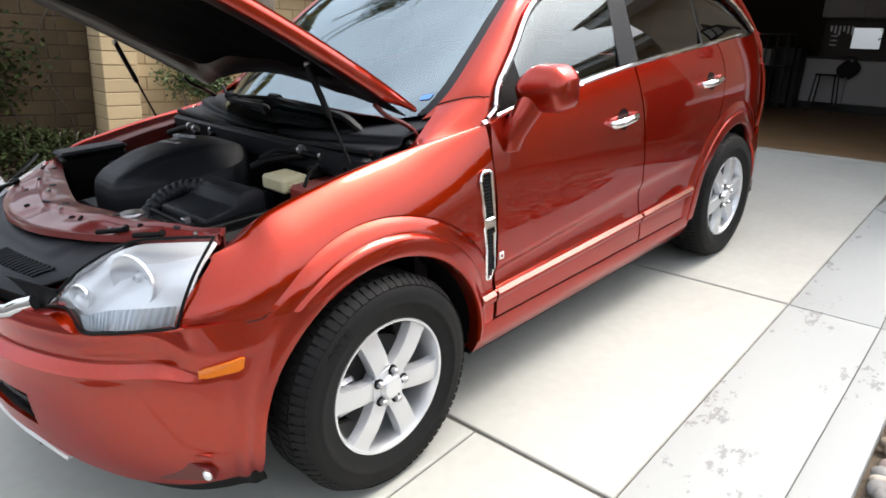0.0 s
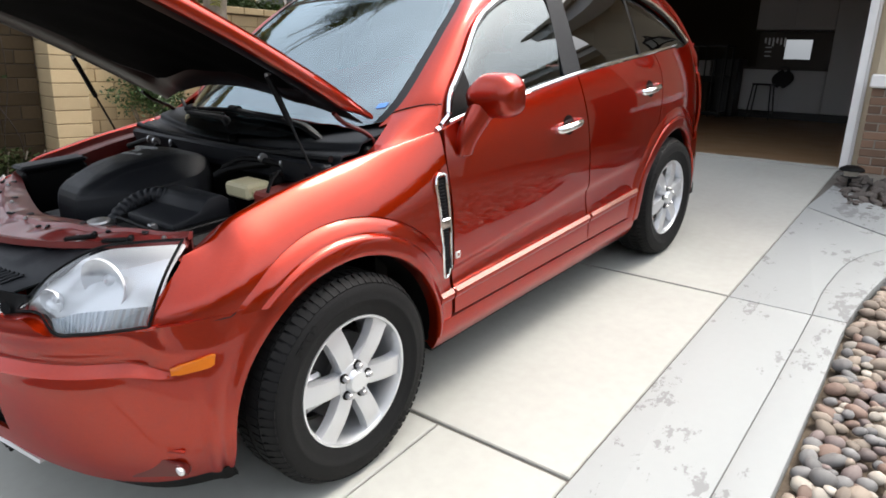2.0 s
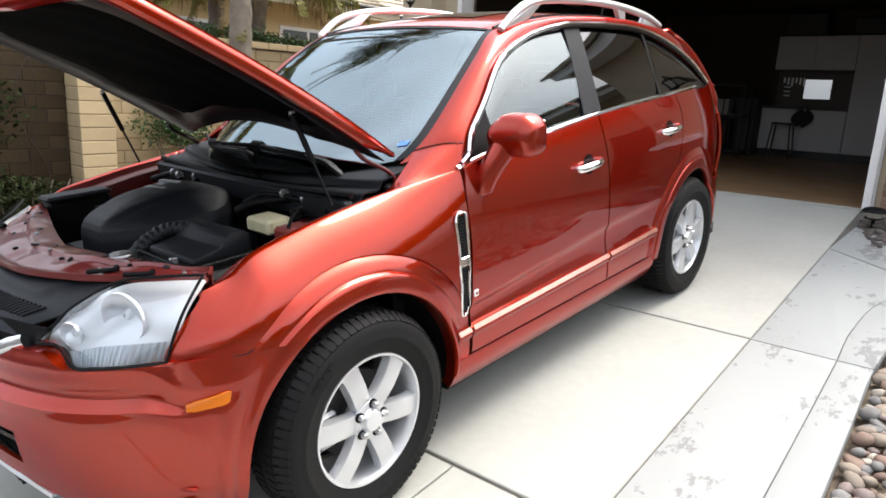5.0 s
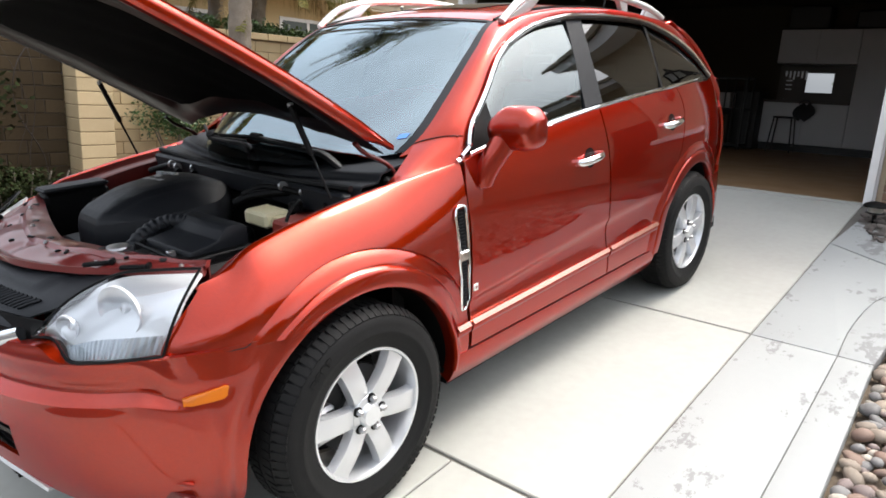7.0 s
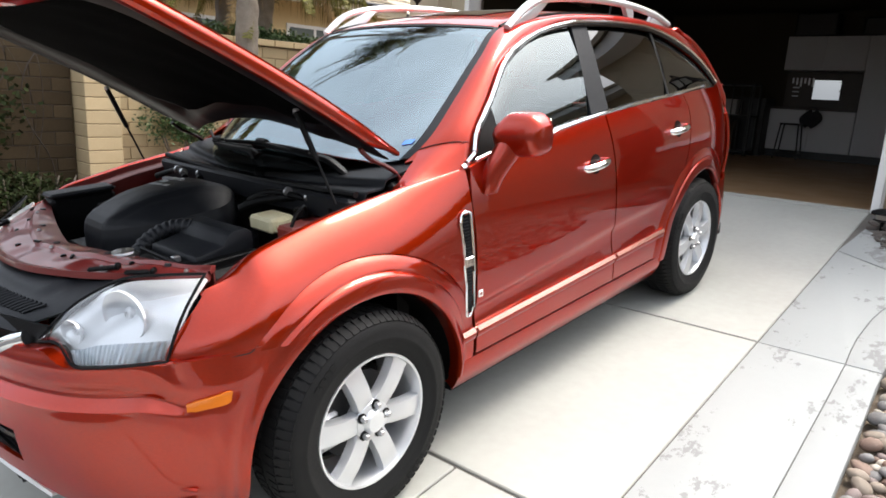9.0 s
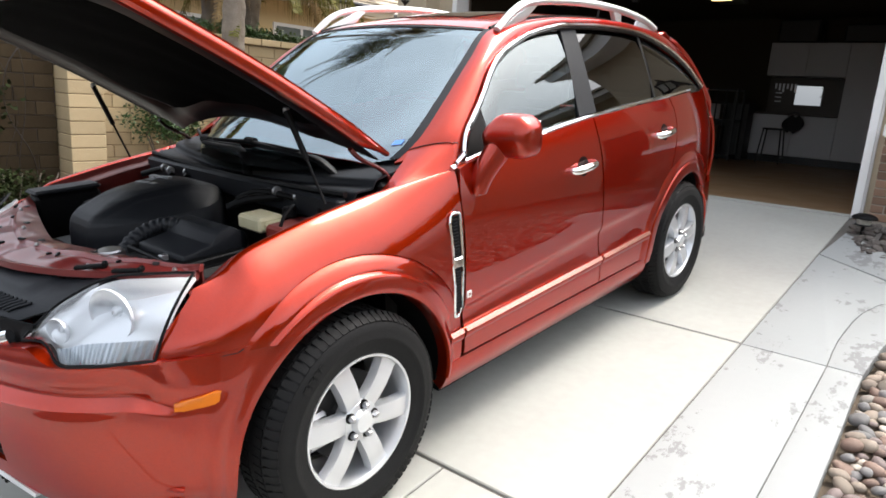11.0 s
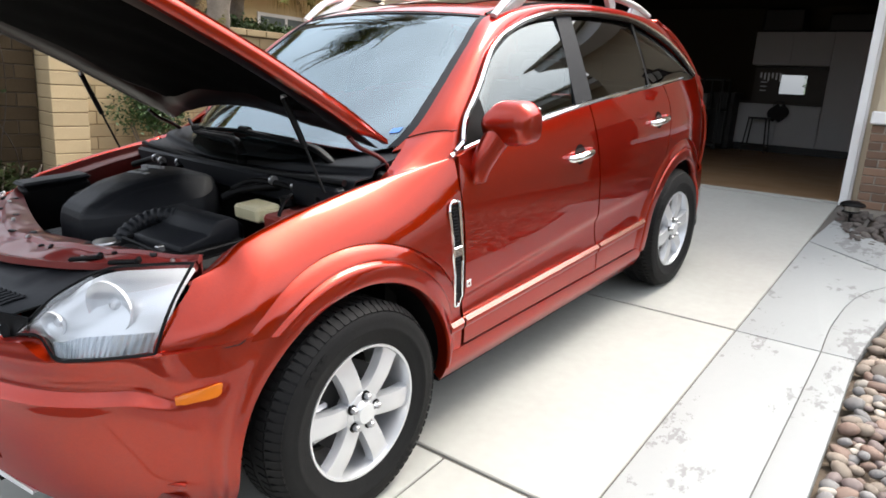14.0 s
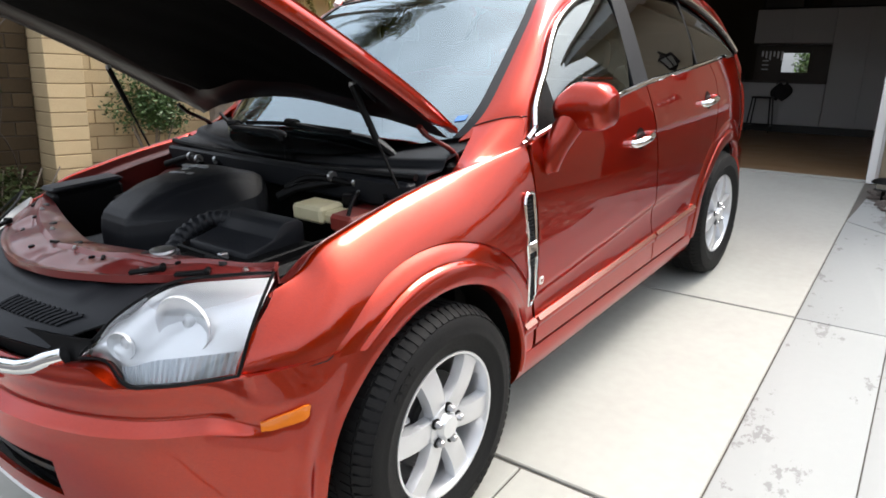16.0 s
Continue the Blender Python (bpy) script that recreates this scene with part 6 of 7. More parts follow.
def block_wall(name, lo, hi, along, material, mortar, label, length=0.40, course=0.146, cap=True, joint=0.008, proud=0.012):
    """A wall of blocks with recessed joints; along is the axis that its face runs on."""
    core = part(name, boxes((tuple(Vector(lo) + Vector((proud, proud, 0))), tuple(Vector(hi) - Vector((proud, proud, 0.01))))), mortar, None, flat=True)
    tagged(core, label, "wall", kind="structure")
    i = "xy".index(along)
    rows = int((hi[2] - lo[2]) / course + 0.5)
    n = max(1, int((hi[i] - lo[i]) / length + 0.5))
    step = (hi[i] - lo[i]) / n
    shared = {}
    for r in range(rows):
        z0, z1 = lo[2] + r * course, lo[2] + (r + 1) * course - joint
        marks = [lo[i] + k * step for k in range(n + 1)]
        if r % 2 and n > 1:
            marks = [lo[i]] + [m + step / 2 for m in marks[:-1]] + [hi[i]]
        for a, b in zip(marks[:-1], marks[1:]):
            size = [hi[0] - lo[0], hi[1] - lo[1], z1 - z0]
            size[i] = b - a - joint
            key = tuple(round(s, 3) for s in size)
            if key not in shared:
                bb = bmesh.new()
                box(bb, (0, 0, 0), size, 0.006)
                ob = part("block", bb, material, core)
                shared[key] = ob.data
            else:
                ob = new("block", shared[key])
                ob.parent = core
            at = [lo[0], lo[1], z0]
            at[i] = a + joint / 2
            ob.location = at
    return core


# Dark copy of the wall block: overhead shade and dirty brown in one colour.
SHADED_BLOCK = mat("shaded_weathered_block", (0.060, 0.043, 0.025), 0.95, spec=0.1, var=0.8, scale=2.5, fine=0.5, bump=0.5, bump_scale=60, obrandom=0.2, dark=(0.030, 0.022, 0.014))
block_wall("pillar", (-5.82, 1.335, 0.05), (-5.40, 1.715, 1.95), "y", BLOCK, BLOCK_MORTAR, "tan slump-block gate pillar with dark joints", length=0.42)
block_wall("wall_garden", (-5.90, 1.72, 0.05), (-5.72, 8.2, 1.95), "y", BLOCK, BLOCK_MORTAR, "tan slump-block garden wall")
block_wall("wall_garden_shade", (-5.95, -3.2, -0.35), (-5.75, 1.33, 1.99), "y", SHADED_BLOCK, DARK_WOOD, "weathered block garden wall grown with vines, shade in its dark colour")
coping = part("wall_coping", boxes(*[((-5.95, 1.75 + k * 0.31, 1.955), (-5.67, 2.05 + k * 0.31, 2.04)) for k in range(21)], bevel=0.008), BLOCK)
tagged(coping, "tan coping blocks on the garden wall", "coping", kind="structure")

vine = thing("vine", None, "straggling vine on the weathered garden wall, shade in its leaf colour", "vine")
for k in range(24):
    y = -2.6 + k * 0.16
    part("stem", tube([(-5.72, y, 0.0), (-5.68, y + 0.22 * math.sin(k * 3), 0.5), (-5.69, y + 0.25 * math.sin(k * 4.3), 1.0), (-5.68, y + 0.3 * math.sin(k * 2.7), 1.5), (-5.71, y + 0.2 * math.sin(k * 5), 1.96)], 0.003 + 0.002 * (k % 3), 5, steps=16), DARK_WOOD, vine)
part("leaves", leaf_cloud(3000, (-5.55, -0.9, 0.85), (0.16, 1.7, 1.05), 0.08, 3), SHADED_LEAF, vine)
shrub = thing("shrub", None, "dark green leafy shrub against the wall", "shrub")
part("leaves", leaf_cloud(2600, (-5.42, 2.42, 1.02), (0.26, 0.52, 0.40), 0.05, 8), LEAF, shrub)
for k in range(6):
    part("stem", tube([(-5.42, 2.42, 0.15), (-5.42 + 0.1 * math.cos(k), 2.42 + 0.25 * math.sin(k * 1.3), 0.8)], 0.01, 5), BARK, shrub)
low = thing("shrub", None, "low shrub with dry stems at the wall's foot, leaves darkened for shade", "shrub")
part("leaves", leaf_cloud(2200, (-5.25, 0.55, 0.25), (0.35, 0.75, 0.35), 0.055, 12), SHADED_LEAF, low)
for k in range(6):
    part("stem", tube([(-5.25, 0.5 + 0.12 * k, 0.0), (-5.2, 0.45 + 0.17 * k, 0.4)], 0.008, 5), BARK, low)
hedge = thing("hedge", None, "clipped green hedge growing above the garden wall", "hedge")
part("leaves", leaf_cloud(5200, (-6.15, 4.6, 2.03), (0.24, 1.75, 0.20), 0.06, 21), LEAF, hedge)
for k in range(10):
    part("stem", tube([(-6.1, 2.9 + k * 0.35, 0.3), (-6.12, 2.95 + k * 0.35, 2.0)], 0.014, 5), BARK, hedge)


def frond(length, leaflets, seed, droop, mats):
    """One feather leaf: an arching rib with long hanging leaflets."""
    rnd = random.Random(seed)
    rib = [Vector((length * t * (1 - 0.22 * droop * t), 0, length * (0.42 * t - (0.42 + 0.62 * droop) * t * t))) for t in [k / 14 for k in range(15)]]
    bm = tube(rib, lambda t: 0.020 * (1 - t) + 0.004, 5)
    for k in range(leaflets):
        t = 0.14 + 0.86 * k / leaflets
        p = cr(rib, t)
        d = (cr(rib, min(t + 0.03, 1)) - cr(rib, t - 0.03)).normalized()
        for s in (1, -1):
            ln = (0.62 * math.sin(min(t * 1.1 + 0.15, 1) * math.pi) + 0.16) * rnd.uniform(0.75, 1.15)
            out = (Vector((0, s, 0.25)) + d * 0.5 + Vector((rnd.uniform(-0.3, 0.3), rnd.uniform(-0.2, 0.2), rnd.uniform(-0.3, 0.2)))).normalized()
            q1 = p + out * ln * 0.4
            q2 = q1 + (out * 0.15 + Vector((0, 0, -1.0))).normalized() * ln * 0.75
            w = d * 0.0075
            v = [bm.verts.new(x) for x in (p - w, p + w, q1 - w * 1.2, q1 + w * 1.2, q2)]
            bm.faces.new((v[0], v[1], v[3], v[2]))
            bm.faces.new((v[2], v[3], v[4]))
    return bm


def palm(base, height, lean, specs, label, seed):
    """A palm: ringed, scarred trunk and a crown of feather leaves (turn, droop, length, dry)."""
    tree = thing("palm_tree", Matrix.Translation(base), label, "palm tree")
    rnd = random.Random(seed)

    def bark(u, v):
        a = u * math.tau
        z = v * height
        r = 0.135 - 0.022 * v + 0.004 * math.sin(z * 24) + 0.022 * noise.noise(Vector((math.cos(a) * 1.5, math.sin(a) * 1.5, z * 2.2 + seed))) + 0.012 * noise.noise(Vector((math.cos(a) * 4, math.sin(a) * 4, z * 7 + seed)))
        c = Vector((lean[0] * v * v, lean[1] * v * v, z))
        return c + Vector((math.cos(a) * r, math.sin(a) * r, 0))
    part("trunk", sheet(bark, 22, 120, closed=True), BARK, tree)
    top = Vector((lean[0], lean[1], height))
    for k, (turn, droop, length, dry) in enumerate(specs):
        f = part("frond", frond(length, 92, seed * 50 + k, droop, None), DRY_FROND if dry else FROND, tree)
        f.matrix_local = Matrix.Translation(top) @ Matrix.Rotation(radians(turn), 4, "Z")
    return tree


palm((-5.28, 3.24, 0.2), 6.6, (0.15, 0.12, 0),
     [(78, 1.05, 2.5, 0), (95, 0.95, 2.3, 0), (60, 1.15, 2.6, 0), (-20, 0.6, 2.7, 0), (25, 0.7, 2.6, 0), (-70, 1.0, 2.7, 0), (-95, 1.15, 2.6, 0), (-115, 0.9, 2.6, 0), (140, 0.8, 2.5, 0),
      (170, 0.7, 2.5, 0), (205, 0.8, 2.6, 0), (235, 1.0, 2.6, 0), (110, 1.35, 1.9, 1), (48, 1.4, 1.8, 1), (-50, 0.5, 2.4, 0)],
     "tall palm with grey scarred trunk and drooping feather fronds", 2)
palm((-6.75, 4.35, 0.2), 2.9, (0.1, 0.1, 0),
     [(62, 0.75, 2.3, 0), (95, 0.85, 2.2, 0), (20, 0.8, 2.0, 0), (-40, 0.75, 2.4, 0), (-75, 0.8, 2.5, 0), (-100, 0.7, 2.4, 0), (-130, 0.8, 2.3, 0), (150, 0.7, 2.2, 0), (190, 0.7, 2.2, 0), (-15, 0.6, 2.0, 0), (80, 1.2, 1.7, 1), (-60, 1.2, 1.7, 1)],
     "short palm with arching feather fronds behind the wall", 5)
palm((-7.1, 2.05, 0.2), 3.9, (0.1, -0.1, 0),
     [(80, 1.1, 2.2, 0), (110, 1.2, 2.0, 0), (40, 1.1, 2.1, 0), (5, 1.2, 2.0, 0), (-40, 1.1, 2.2, 0), (-80, 1.1, 2.1, 0), (150, 1.0, 2.0, 0), (-130, 1.0, 2.0, 0), (60, 1.5, 1.7, 1), (95, 1.5, 1.6, 1)],
     "palm with a dark trunk and low hanging fronds behind the wall", 7)
palm((-7.6, 4.2, 0.2), 4.3, (0.1, 0.1, 0),
     [(85, 1.2, 2.4, 0), (120, 1.2, 2.2, 0), (50, 1.25, 2.4, 0), (15, 1.2, 2.2, 0), (-30, 1.2, 2.3, 0), (-70, 1.2, 2.4, 0), (-100, 1.3, 2.3, 0), (160, 1.0, 2.0, 0), (-150, 1.1, 2.1, 0), (70, 1.5, 2.0, 0), (-85, 1.5, 1.9, 1)],
     "palm with a slim trunk and dense hanging fronds behind the wall", 9)


def tile_roof(parent, x0, z0, x1, z1, y0, y1, rows):
    """Courses of flat tiles climbing from the eave line."""
    for r in range(rows):
        a, b = r / rows, (r + 1.12) / rows
        bm = bmesh.new()
        n = int(abs(y1 - y0) / 0.33)
        for k in range(n):
            ya = lerp(y0, y1, k / n)
            yb = lerp(y0, y1, (k + 1) / n) - 0.008 * (1 if y1 > y0 else -1)
            dz = 0.004 * ((k * 7 + r * 3) % 5)
            p = [(lerp(x0, x1, a), ya, lerp(z0, z1, a) + 0.05 + dz), (lerp(x0, x1, a), yb, lerp(z0, z1, a) + 0.05 + dz), (lerp(x0, x1, b), yb, lerp(z0, z1, b)), (lerp(x0, x1, b), ya, lerp(z0, z1, b))]
            v = [bm.verts.new(q) for q in p] + [bm.verts.new((q[0], q[1], q[2] - 0.035)) for q in p]
            for f in ((0, 1, 2, 3), (7, 6, 5, 4), (0, 4, 5, 1), (1, 5, 6, 2), (2, 6, 7, 3), (3, 7, 4, 0)):
                bm.faces.new([v[i] for i in f])
        bmesh.ops.recalc_face_normals(bm, faces=bm.faces)
        part("tile_course", bm, TILE, parent, flat=True)


def house_side(x, y0, y1, base, eave, inward, windows, label, ridge=2.2, rows=14):
    """A stucco house: the wall faces the drive, the roof climbs away from it."""
    h = thing("house", None, label, "house")
    s = inward
    part("wall", boxes((tuple((min(x, x + 8 * s), y0, base)), tuple((max(x, x + 8 * s), y1, eave)))), STUCCO_TAN, h, flat=True)
    e = x - 0.55 * s
    part("soffit", boxes(((min(e, x + 0.1 * s), y0 - 0.4, eave - 0.03), (max(e, x + 0.1 * s), y1 + 0.4, eave + 0.005))), STUCCO, h, flat=True)
    part("fascia", boxes(((min(e, e - 0.03 * s), y0 - 0.4, eave - 0.10), (max(e, e - 0.03 * s), y1 + 0.4, eave + 0.10))), STUCCO, h)
    part("gutter", tube([(e - 0.06 * s, y0 - 0.4, eave + 0.09), (e - 0.06 * s, y1 + 0.4, eave + 0.09)], 0.045, 8), DARK_STEEL, h, "dark gutter")
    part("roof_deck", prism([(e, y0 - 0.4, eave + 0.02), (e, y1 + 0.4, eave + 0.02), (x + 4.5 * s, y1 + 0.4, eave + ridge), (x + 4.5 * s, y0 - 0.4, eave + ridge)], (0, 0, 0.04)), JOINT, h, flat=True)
    part("roof_deck", prism([(x + 4.5 * s, y0 - 0.4, eave + ridge), (x + 4.5 * s, y1 + 0.4, eave + ridge), (x + 9.0 * s, y1 + 0.4, eave), (x + 9.0 * s, y0 - 0.4, eave)], (0, 0, 0.04)), TILE, h, flat=True)
    tile_roof(h, e - 0.06 * s, eave + 0.07, x + 4.5 * s, eave + ridge + 0.06, y0 - 0.45, y1 + 0.45, rows)
    for wy0, wy1, wz0, wz1 in windows:
        fx = x - 0.03 * s
        w = part("window", boxes(((min(fx, x + 0.01), wy0, wz0), (max(fx, x + 0.01), wy1, wz0 + 0.07)), ((min(fx, x), wy0, wz1 - 0.07), (max(fx, x), wy1, wz1)), ((min(fx, x), wy0, wz0 + 0.07), (max(fx, x), wy0 + 0.07, wz1 - 0.07)),
                                ((min(fx, x), wy1 - 0.07, wz0 + 0.07), (max(fx, x), wy1, wz1 - 0.07)), ((min(fx, x), (wy0 + wy1) / 2 - 0.03, wz0 + 0.07), (max(fx, x), (wy0 + wy1) / 2 + 0.03, wz1 - 0.07))), WHITE, h, "white window frame")
        part("pane", boxes(((min(x - 0.012 * s, x - 0.004 * s), wy0 + 0.07, wz0 + 0.07), (max(x - 0.012 * s, x - 0.004 * s), wy1 - 0.07, wz1 - 0.07))), WIN_DARK, w)
    return h


left_house = house_side(-10.0, 2.0, 9.6, 0.1, 3.22, -1, [(4.2, 5.75, 1.5, 2.68), (7.05, 8.5, 1.5, 2.74)], "tan stucco neighbouring house with pale tiled roof", 2.3, 20)
house_side(-12.5, 10.6, 20.0, 0.3, 3.5, -1, [(12.0, 13.5, 1.5, 2.7)], "tan stucco house with pale tiled roof farther off", 2.2, 12)
vent_ob = part("roof_vent", boxes(((-12.5, 9.1, 4.3), (-12.0, 9.6, 4.75)), bevel=0.02), DOOR_PANEL, left_house)
house_side(14.0, -8.0, 9.0, 0.0, 3.1, 1, [(-4.0, -2.4, 1.0, 2.3), (1.0, 2.6, 1.0, 2.3), (5.0, 6.4, 1.0, 2.3)], "tan stucco neighbouring house across the side yard", 2.2, 8)


def leafy_tree(base, height, spread, seed):
    t = thing("tree", Matrix.Translation(base), "leafy dark green garden tree out of direct view", "tree")
    rnd = random.Random(seed)
    bm = tube([(0, 0, 0), (0.05, 0.03, height * 0.25), (0.02, 0.1, height * 0.5)], lambda q: 0.14 - 0.06 * q, 10, steps=8)
    for k in range(7):
        a = k * math.tau / 7 + rnd.uniform(-0.3, 0.3)
        tube([(0.03, 0.06, height * (0.3 + 0.03 * k)), (math.cos(a) * spread * 0.35, math.sin(a) * spread * 0.35, height * 0.58), (math.cos(a) * spread * 0.7, math.sin(a) * spread * 0.7, height * (0.66 + 0.2 * rnd.random()))], lambda q: 0.055 - 0.04 * q, 6, bm, steps=6)
    part("trunk", bm, BARK, t)
    for k in range(5):
        a = k * math.tau / 5
        part("crown", leaf_cloud(900, (math.cos(a) * spread * 0.45, math.sin(a) * spread * 0.45, height * (0.70 + 0.06 * (k % 3))), (spread * 0.62, spread * 0.62, height * 0.24), 0.16, seed + k), LEAF, t)
    return t


leafy_tree((8.8, 2.6, 0.25), 3.3, 1.6, 31)
leafy_tree((9.0, -0.6, -0.1), 3.0, 1.5, 41)
leafy_tree((9.6, 6.2, 0.5), 3.8, 1.9, 51)
palm((9.8, -5.6, -0.5), 4.2, (0.1, 0.1, 0), [(k * 30, 0.7 + 0.12 * (k % 4), 2.1, k % 5 == 4) for k in range(12)], "palm with arching feather fronds across the side yard", 12)
palm((11.6, -9.0, -0.6), 4.8, (0.1, -0.1, 0), [(k * 30 + 12, 0.7 + 0.12 * (k % 4), 2.2, k % 5 == 4) for k in range(12)], "palm with arching feather fronds near the street", 14)
leafy_tree((-2.9, -15.0, -0.35), 4.2, 1.4, 61)

# Three unseen trees added over the road to dim the front bumper's reflections.
leafy_tree((4.6, -16.0, -0.6), 4.8, 1.9, 71)
leafy_tree((-10.0, -15.5, -0.6), 5.0, 2.0, 81)
leafy_tree((11.0, -15.2, -0.6), 4.6, 1.9, 91)

# ---- blue van beyond the garden wall ----
van = thing("van", Matrix.Translation((-8.5, 0.0, 0.25)), "blue van parked beyond the garden wall", "van")
VAN_BLUE = mat("blue_van_paint", (0.05, 0.075, 0.22), 0.25, 0.3, coat=1.0)
van_side = [(-2.5, 0.35), (-2.5, 1.3), (-2.35, 2.2), (-2.1, 2.38), (0.6, 2.44), (1.25, 2.38), (1.75, 2.25), (2.2, 1.65), (2.6, 1.45), (2.75, 1.1), (2.75, 0.35)]
part("body", prism([(-0.85, y, z) for y, z in van_side], (1.7, 0, 0), bevel=0.05), VAN_BLUE, van)
for y0, y1 in ((-1.9, -0.6), (-0.5, 0.7), (0.8, 1.55)):
    part("window", prism([(0.846, y0, 1.5), (0.846, y1 + (0.3 if y1 > 1 else 0), 1.5), (0.846, y1, 2.14), (0.846, y0, 2.16)], (0.01, 0, 0), bevel=0.003), WIN_DARK, van)
for y in (-1.6, 1.9):
    part("wheel", lathe([(0.70, 0.2), (0.70, 0.34), (0.86, 0.34), (0.88, 0.31), (0.88, 0.2), (0.86, 0.0)], 28, at=(0, y, 0.34)), RUBBER, van)

# ---- wall lantern on the pier ----
lan = thing("wall_lantern", HOUSE @ Matrix.Translation((-5.24, -0.28, 2.19)), "dark bronze wall lantern with seeded glass", "lantern")
part("backplate", boxes(((-0.03, -0.02, -0.12), (0.10, 0.0, 0.14)), bevel=0.006), LANTERN, lan)
part("scroll_arm", tube([(0.03, -0.02, 0.04), (0.0, -0.10, 0.12), (-0.02, -0.20, 0.19), (-0.03, -0.25, 0.14), (-0.03, -0.24, 0.10)], 0.010, 8, steps=16), LANTERN, lan)
part("roof", lathe([(0.10, 0.015), (0.085, 0.03), (0.05, 0.055), (0.02, 0.085), (0.005, 0.085)], 6, axis="Z", at=(-0.03, -0.24, 0.0)), LANTERN, lan)
part("glass", lathe([(0.0, 0.068), (-0.20, 0.045)], 6, axis="Z", at=(-0.03, -0.24, 0.0)), FROST, lan, "seeded lantern glass")
for k in range(6):
    a = k * math.tau / 6
    part("bar", tube([(-0.03 + 0.073 * math.cos(a), -0.24 + 0.073 * math.sin(a), 0.005), (-0.03 + 0.048 * math.cos(a), -0.24 + 0.048 * math.sin(a), -0.205)], 0.006, 5), LANTERN, lan)
part("finial", lathe([(-0.195, 0.055), (-0.215, 0.045), (-0.235, 0.02), (-0.26, 0.012), (-0.29, 0.004)], 8, axis="Z", at=(-0.03, -0.24, 0.0)), LANTERN, lan)

lan2 = copy_thing(lan, HOUSE @ Matrix.Translation((0.70, -0.14, 1.95)))
plaque = part("address_plaque", boxes(((0.95, -0.165, 1.45), (1.22, -0.142, 1.58)), bevel=0.004), LANTERN)
plaque.matrix_world = HOUSE
tagged(plaque, "dark plaque with plain pale bars on the stucco pier", "plaque")
for k in range(4):
    bar = part("bar", boxes(((0.975 + 0.06 * k, -0.170, 1.475), (1.015 + 0.06 * k, -0.164, 1.555))), PAPER, plaque)

# ---- brick wainscot of the right pier ----
pier = part("wall_brick_pier", boxes(((0.165, -0.20, -0.1), (1.295, -0.142, 0.735)), ((0.165, -0.142, -0.1), (0.21, -0.002, 0.735))), MORTAR, flat=True)
pier.matrix_world = HOUSE
tagged(pier, "brown brick wainscot of the garage pier", "wall", kind="structure")
bb = bmesh.new()
box(bb, (0, 0, 0), (0.20, 0.07, 0.064), 0.005)
brick0 = part("brick", bb, BRICK, pier)
brick0.location = (0.155, -0.21, 0.0)
for r in range(10):
    for k in range(6):
        if r == 0 and k == 0:
            continue
        x = 0.155 + k * 0.212 + (0.106 if r % 2 else 0)
        if x + 0.2 > 1.42:
            continue
        b = new("brick", brick0.data)
        b.parent, b.location = pier, (x, -0.21, r * 0.074)
    if r % 2:
        b = new("brick", brick0.data)
        b.parent, b.location, b.scale = pier, (0.155, -0.21, r * 0.074), (0.47, 1, 1)
    b = new("brick", brick0.data)
    b.parent = pier
    b.location, b.rotation_euler, b.scale = (0.222, -0.135, r * 0.074), (0, 0, math.pi / 2), (0.62, 0.92, 1)
cap_ob = part("pier_cap", boxes(((0.135, -0.25, 0.738), (1.33, -0.002, 0.85)), bevel=0.012), WHITE)
cap_ob.matrix_world = HOUSE
tagged(cap_ob, "white ledge on top of the brick pier", "ledge", kind="structure")

# ---- solar path light ----
path_light = thing("path_light", Matrix.Translation((1.50, 5.02, 0.53)), "small dark plastic path light standing in gravel", "path light")
part("cap", lathe([(0.185, 0.0), (0.182, 0.045), (0.165, 0.085), (0.148, 0.098), (0.140, 0.096)], 24, axis="Z"), BLACK, path_light)
part("diffuser", lathe([(0.140, 0.058), (0.095, 0.052)], 24, axis="Z"), FROST, path_light)
part("base_ring", lathe([(0.095, 0.07), (0.088, 0.075), (0.080, 0.05), (0.076, 0.0)], 24, axis="Z"), BLACK, path_light)
part("stake", lathe([(0.08, 0.016), (-0.06, 0.014), (-0.10, 0.0)], 10, axis="Z"), BLACK, path_light)

# ---- inside the garage ----
def in_garage(x, y, z=0.0):
    """World-like x and depth turned into the house's frame."""
    return HOUSE @ Matrix.Translation((x, y, z))


BW = DEEP - 0.005
cab = thing("wall_cabinets", in_garage(0, 0), "tall white laminate cabinets on the back wall of the garage", "cabinet")
X0, X1 = -2.80, -1.18
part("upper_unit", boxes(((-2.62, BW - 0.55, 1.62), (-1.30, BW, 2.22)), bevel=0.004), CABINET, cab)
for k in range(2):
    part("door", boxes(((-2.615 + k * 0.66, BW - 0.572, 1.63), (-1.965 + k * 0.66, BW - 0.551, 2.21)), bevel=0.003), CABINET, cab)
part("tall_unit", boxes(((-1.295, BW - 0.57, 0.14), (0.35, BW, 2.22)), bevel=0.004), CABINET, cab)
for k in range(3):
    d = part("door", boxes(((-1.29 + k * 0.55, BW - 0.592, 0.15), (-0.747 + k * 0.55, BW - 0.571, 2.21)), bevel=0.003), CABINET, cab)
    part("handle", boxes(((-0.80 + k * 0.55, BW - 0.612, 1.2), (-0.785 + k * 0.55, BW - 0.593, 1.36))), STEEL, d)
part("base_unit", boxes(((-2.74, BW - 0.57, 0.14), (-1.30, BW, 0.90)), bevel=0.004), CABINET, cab)
